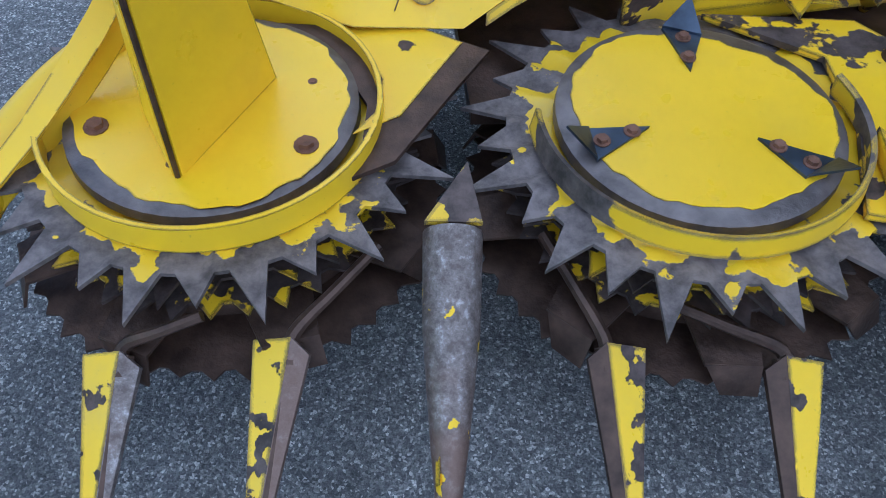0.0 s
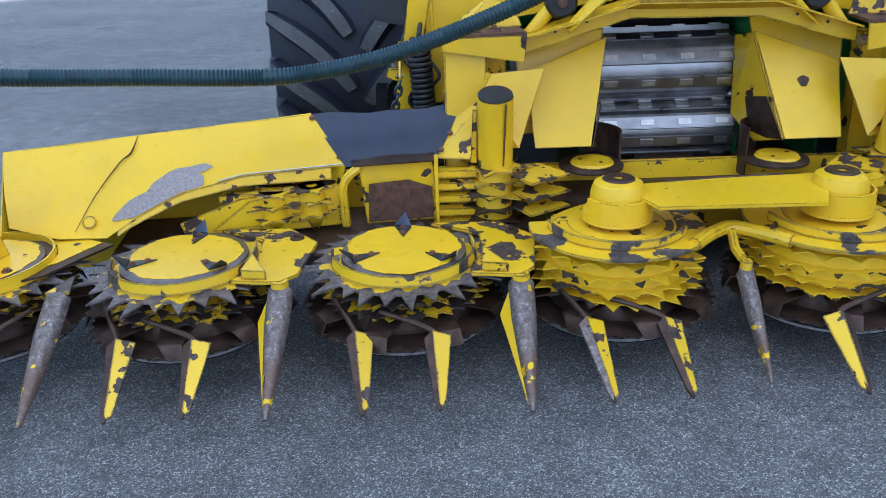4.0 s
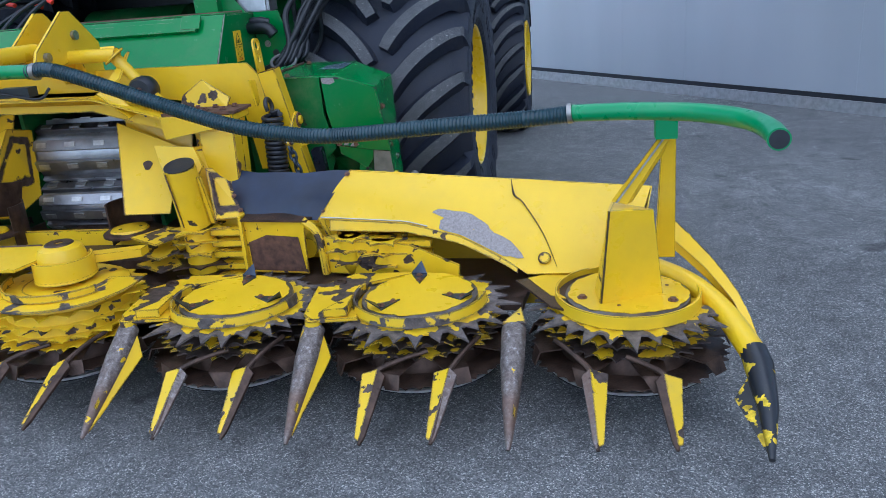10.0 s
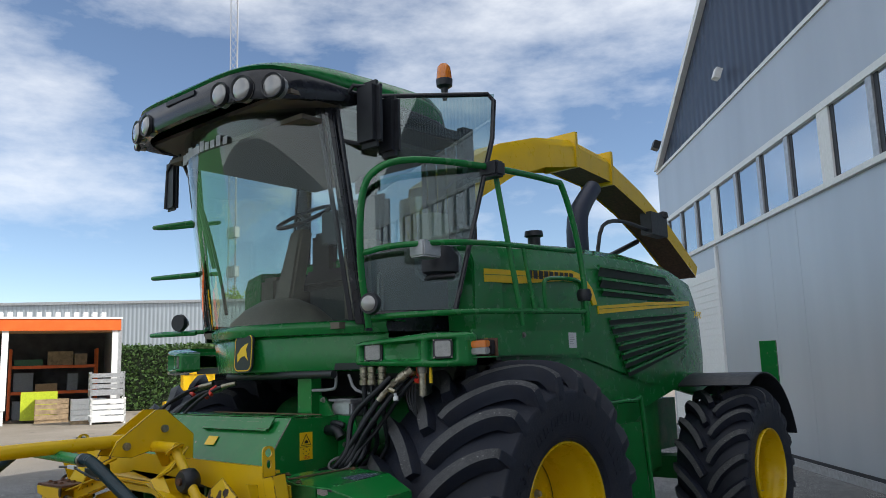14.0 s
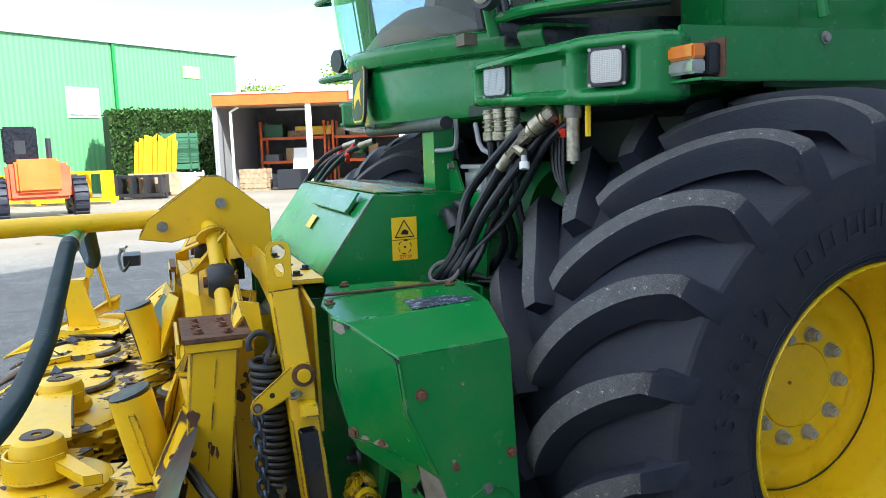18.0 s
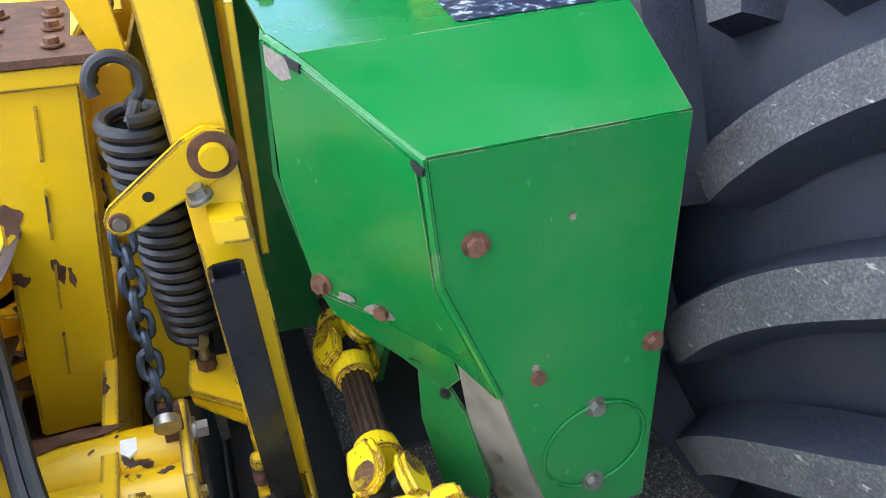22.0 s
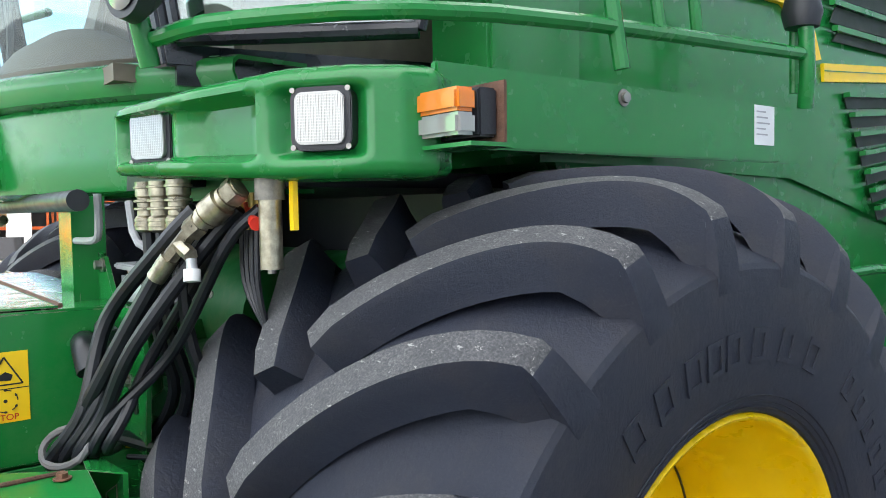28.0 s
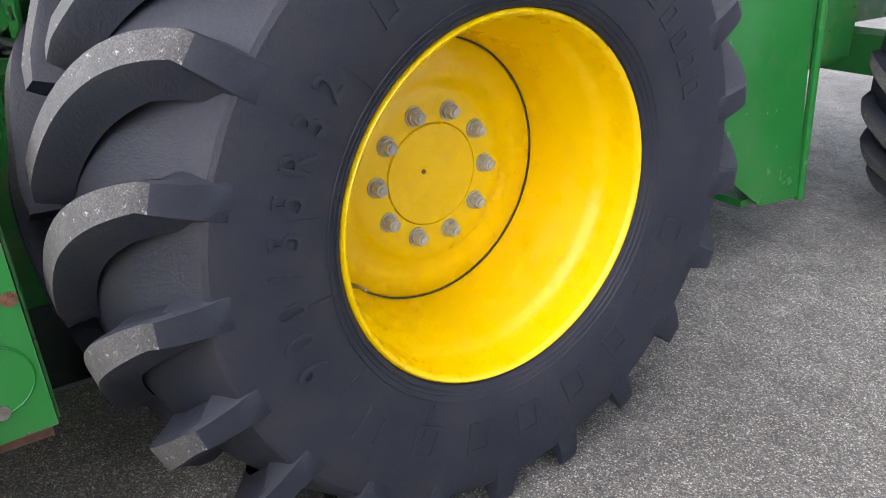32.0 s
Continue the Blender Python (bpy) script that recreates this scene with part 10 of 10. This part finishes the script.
# red telehandler parked across the yard
def telehandler(cx, cy, rot):
    m = Matrix.Translation((cx, cy, 0)) @ Matrix.Rotation(rot, 4, "Z")
    t = thing("telehandler", (cx, cy, 0), "faded red telehandler seen from behind", "telehandler")
    part("body", bx(-0.75, 0.75, -1.3, 1.0, 0.55, 1.5, m=m), plain("faded_red_paint", (0.75, 0.1, 0.04), 0.5, 0, 0.2, 3), t, bev=0.08)
    part("engine_cover", bx(-0.55, 0.5, -1.45, -0.4, 0.75, 1.62, m=m), ORANGE, t, bev=0.07)
    part("cab", bx(-0.75, 0.1, 0.0, 1.1, 1.5, 2.5, m=m), BLK_GLOSS, t, bev=0.05)
    part("exhaust", rod(m @ V(0.3, -0.9, 1.6), m @ V(0.3, -0.9, 2.15), 0.07, 12), BLK, t)
    part("mirror", bx(-0.5, -0.25, -1.2, -1.15, 1.75, 2.1, m=m), BLK, t)
    for sx in (-1, 1):
        for sy in (-0.95, 1.1):
            w = part("wheel", lathe([(0.2, -0.17), (0.42, -0.2), (0.52, -0.16), (0.55, 0), (0.52, 0.16), (0.42, 0.2), (0.2, 0.17)], 32, m=m @ axes((sx * 0.95, sy, 0.55), (0, 1, 0), (0, 0, 1))), TYRE, t)
            part("hub", lathe([(0, 0.1), (0.2, 0.12), (0.24, 0.17), (0.2, 0.17), (0, 0.12)], 24, m=m @ axes((sx * 0.95, sy, 0.55), (0, 1, 0), (0, 0, 1 * sx))), ALU, w)
            for k in range(16):
                a = math.tau * k / 16
                part("tread_block", bx(0.53, 0.59, -0.05, 0.05, -0.17, 0.17, m=m @ axes((sx * 0.95, sy, 0.55), (0, 1, 0), (0, 0, 1)) @ Matrix.Rotation(a, 4, "Z")), TYRE, w)


telehandler(-20.6, -2.6, radians(100))

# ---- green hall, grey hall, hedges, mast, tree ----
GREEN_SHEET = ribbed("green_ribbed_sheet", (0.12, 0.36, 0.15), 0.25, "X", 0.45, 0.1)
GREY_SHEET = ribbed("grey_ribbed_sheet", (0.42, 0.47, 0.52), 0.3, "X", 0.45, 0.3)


def long_wall(name, a, b, z0, z1, mat, th, label):
    """A wall from a to b whose own x runs along it, so that ribs stand upright."""
    d = Vector(b) - Vector(a)
    return tagged(part(name, bx(0, d.length, 0, th, z0, z1), mat, None, "", m=axes(a, d, d.cross(V(0, 0, -1)))), label, "building", kind="structure")


gh = long_wall("green_hall", V(-41.5, 4.9, 0), V(-22.0, -20.2, 0), 0, 6.9, GREEN_SHEET, 0.3, "pale green ribbed sheet hall")
part("eave", bx(-0.1, 32, -0.1, 0.45, 6.85, 7.0), ALU, gh)
part("corner_trim", bx(-0.05, 0.1, -0.05, 0.35, 0, 6.9), WHITE, gh)
part("down_pipe", bx(7.6, 7.75, 0.3, 0.4, 0, 6.9), GRN, gh)
part("window_frame", bx(8.6, 10.2, 0.28, 0.36, 3.4, 4.75), WHITE, gh)
part("window_pane", bx(8.7, 9.35, 0.36, 0.375, 3.5, 4.65), GLASS_SKY, gh)
part("window_pane", bx(9.45, 10.1, 0.36, 0.375, 3.5, 4.65), GLASS_SKY, gh)
part("vent", bx(2.6, 3.7, 0.3, 0.35, 5.5, 6.1), plain("lime_vent", (0.35, 0.6, 0.2), 0.5), gh)
tagged(part("hall_shadow_roof", prism([V(-41.5, 4.9, 6.9), V(-22.0, -20.2, 6.9), V(-34, -29, 8.5), V(-52, -5, 8.5)], (0, 0, 0.15)), ALU), "roof of the green hall", "roof", kind="structure")
gy = long_wall("grey_hall", V(-62, 15, 0), V(-22, 60, 0), 0, 7.2, GREY_SHEET, 0.3, "long grey ribbed hall behind the hedge")
part("eave", bx(-0.1, 61, -0.15, 0.3, 7.1, 7.3), ALU, gy)


def hedge(name, a, b, depth, h, n, seed):
    """A clipped hedge: thousands of small leaves over a core coloured near-black as inner shade."""
    rnd = random.Random(seed)
    a, b = Vector(a), Vector(b)
    d = (b - a)
    L = d.length
    d.normalize()
    nrm = V(d.y, -d.x, 0)
    verts, faces = [], []
    for _ in range(n):
        if rnd.random() < 0.72:
            p = a + d * rnd.uniform(0, L) + nrm * rnd.gauss(0.0, 0.05) + V(0, 0, rnd.uniform(0.1, h))
        else:
            p = a + d * rnd.uniform(0, L) - nrm * rnd.uniform(0, depth) + V(0, 0, h + rnd.gauss(0, 0.07))
        r = rnd.uniform(0.05, 0.11)
        u = V(rnd.gauss(0, 1), rnd.gauss(0, 1), rnd.gauss(0, 1)).normalized() * r
        w = u.orthogonal().normalized() * r * 0.6
        i = len(verts)
        verts += [p - u, p + w, p + u, p - w]
        faces.append((i, i + 1, i + 2, i + 3))
    me = bpy.data.meshes.new(name)
    me.from_pydata([tuple(v) for v in verts], [], faces)
    me.materials.append(LEAF)
    ob = tagged(new(name, me), "clipped dark green hedge with small leaves", "hedge", kind="stuff")
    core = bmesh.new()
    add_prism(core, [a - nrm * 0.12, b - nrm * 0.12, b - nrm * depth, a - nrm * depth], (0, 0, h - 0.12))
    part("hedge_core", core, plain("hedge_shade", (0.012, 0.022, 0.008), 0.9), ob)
    return ob


LEAF = leaves("hedge_leaves", (0.02, 0.06, 0.012), (0.09, 0.17, 0.04))
hedge("hedge_yard", (-33.0, -1.2, 0), (-34.2, 4.0, 0), 1.5, 3.5, 9000, 1)
hedge("hedge_road", (-36.0, 14.0, 0), (-20.0, 34.5, 0), 1.5, 3.15, 16000, 2)
hedge("hedge_back", (-60.0, -14.0, 0), (-36.0, 14.0, 0), 1.5, 2.6, 5000, 3)

# lattice mast far behind
mast = thing("lattice_mast", (-94.3, 66.4, 0), "tall thin grey lattice radio mast", "mast")
for k in range(3):
    a = math.tau * k / 3
    part("leg", rod((-94.3 + 0.7 * math.cos(a), 66.4 + 0.7 * math.sin(a), 0), (-94.3 + 0.7 * math.cos(a), 66.4 + 0.7 * math.sin(a), 75), 0.08, 6), ALU, mast)
br = bmesh.new()
for j in range(60):
    for k in range(3):
        a, b = math.tau * k / 3, math.tau * ((k + 1) % 3) / 3
        z = j * 1.25
        add_tube(br, [(-94.3 + 0.7 * math.cos(a), 66.4 + 0.7 * math.sin(a), z), (-94.3 + 0.7 * math.cos(b), 66.4 + 0.7 * math.sin(b), z + 1.25)], 0.035, 4)
tagged(part("bracing", br, ALU, mast), kind="stuff")
for z in (16, 22, 36, 44):
    part("aerial", bx(-95.4, -93.2, 66.0, 66.8, z, z + 1.6), ALU, mast)


def tree(cx, cy, h, r, seed):
    rnd = random.Random(seed)
    t = thing("tree", (cx, cy, 0), "young tree with bright green leaves", "tree", "trees behind the sheds")
    part("trunk", tube([(cx, cy, 0), (cx + 0.1, cy, h * 0.5), (cx, cy, h * 0.9)], [0.2, 0.13, 0.04], 8), WOOD, t)
    verts, faces = [], []
    for k in range(14):
        a = rnd.uniform(0, 6.28)
        z = h * rnd.uniform(0.5, 0.95)
        e = V(cx + r * 0.8 * math.cos(a), cy + r * 0.8 * math.sin(a), z + 0.6)
        part("limb", rod((cx, cy, z - 0.6), e, 0.04, 6, 0.01), WOOD, t)
        for _ in range(170):
            p = e + V(rnd.gauss(0, r * 0.3), rnd.gauss(0, r * 0.3), rnd.gauss(0, r * 0.28))
            u = V(rnd.gauss(0, 1), rnd.gauss(0, 1), rnd.gauss(0, 1)).normalized() * 0.12
            w = u.orthogonal().normalized() * 0.08
            i = len(verts)
            verts += [p - u, p + w, p + u, p - w]
            faces.append((i, i + 1, i + 2, i + 3))
    me = bpy.data.meshes.new("crown")
    me.from_pydata([tuple(v) for v in verts], [], faces)
    me.materials.append(LEAF2)
    part("crown", me, LEAF2, t)


LEAF2 = leaves("spring_leaves", (0.16, 0.3, 0.02), (0.35, 0.48, 0.06))
tree(-55.0, 40.5, 8.6, 1.4, 4)
tree(-50.0, 13.5, 6.4, 1.5, 5)
tree(-53.0, 8.0, 5.6, 1.3, 6)

# unseen sheet walls, added to close the yard on the camera's side
tagged(part("wall_yard_back", bx(-70, 70, -46, -45.6, 0, 5.0), GREY_SHEET), "unseen grey sheet wall added behind the yard", "wall", kind="structure")
tagged(part("wall_yard_side", bx(45, 45.4, -46, 5, 0, 6.0), GREY_SHEET), "unseen grey sheet wall added at the yard's side", "wall", kind="structure")
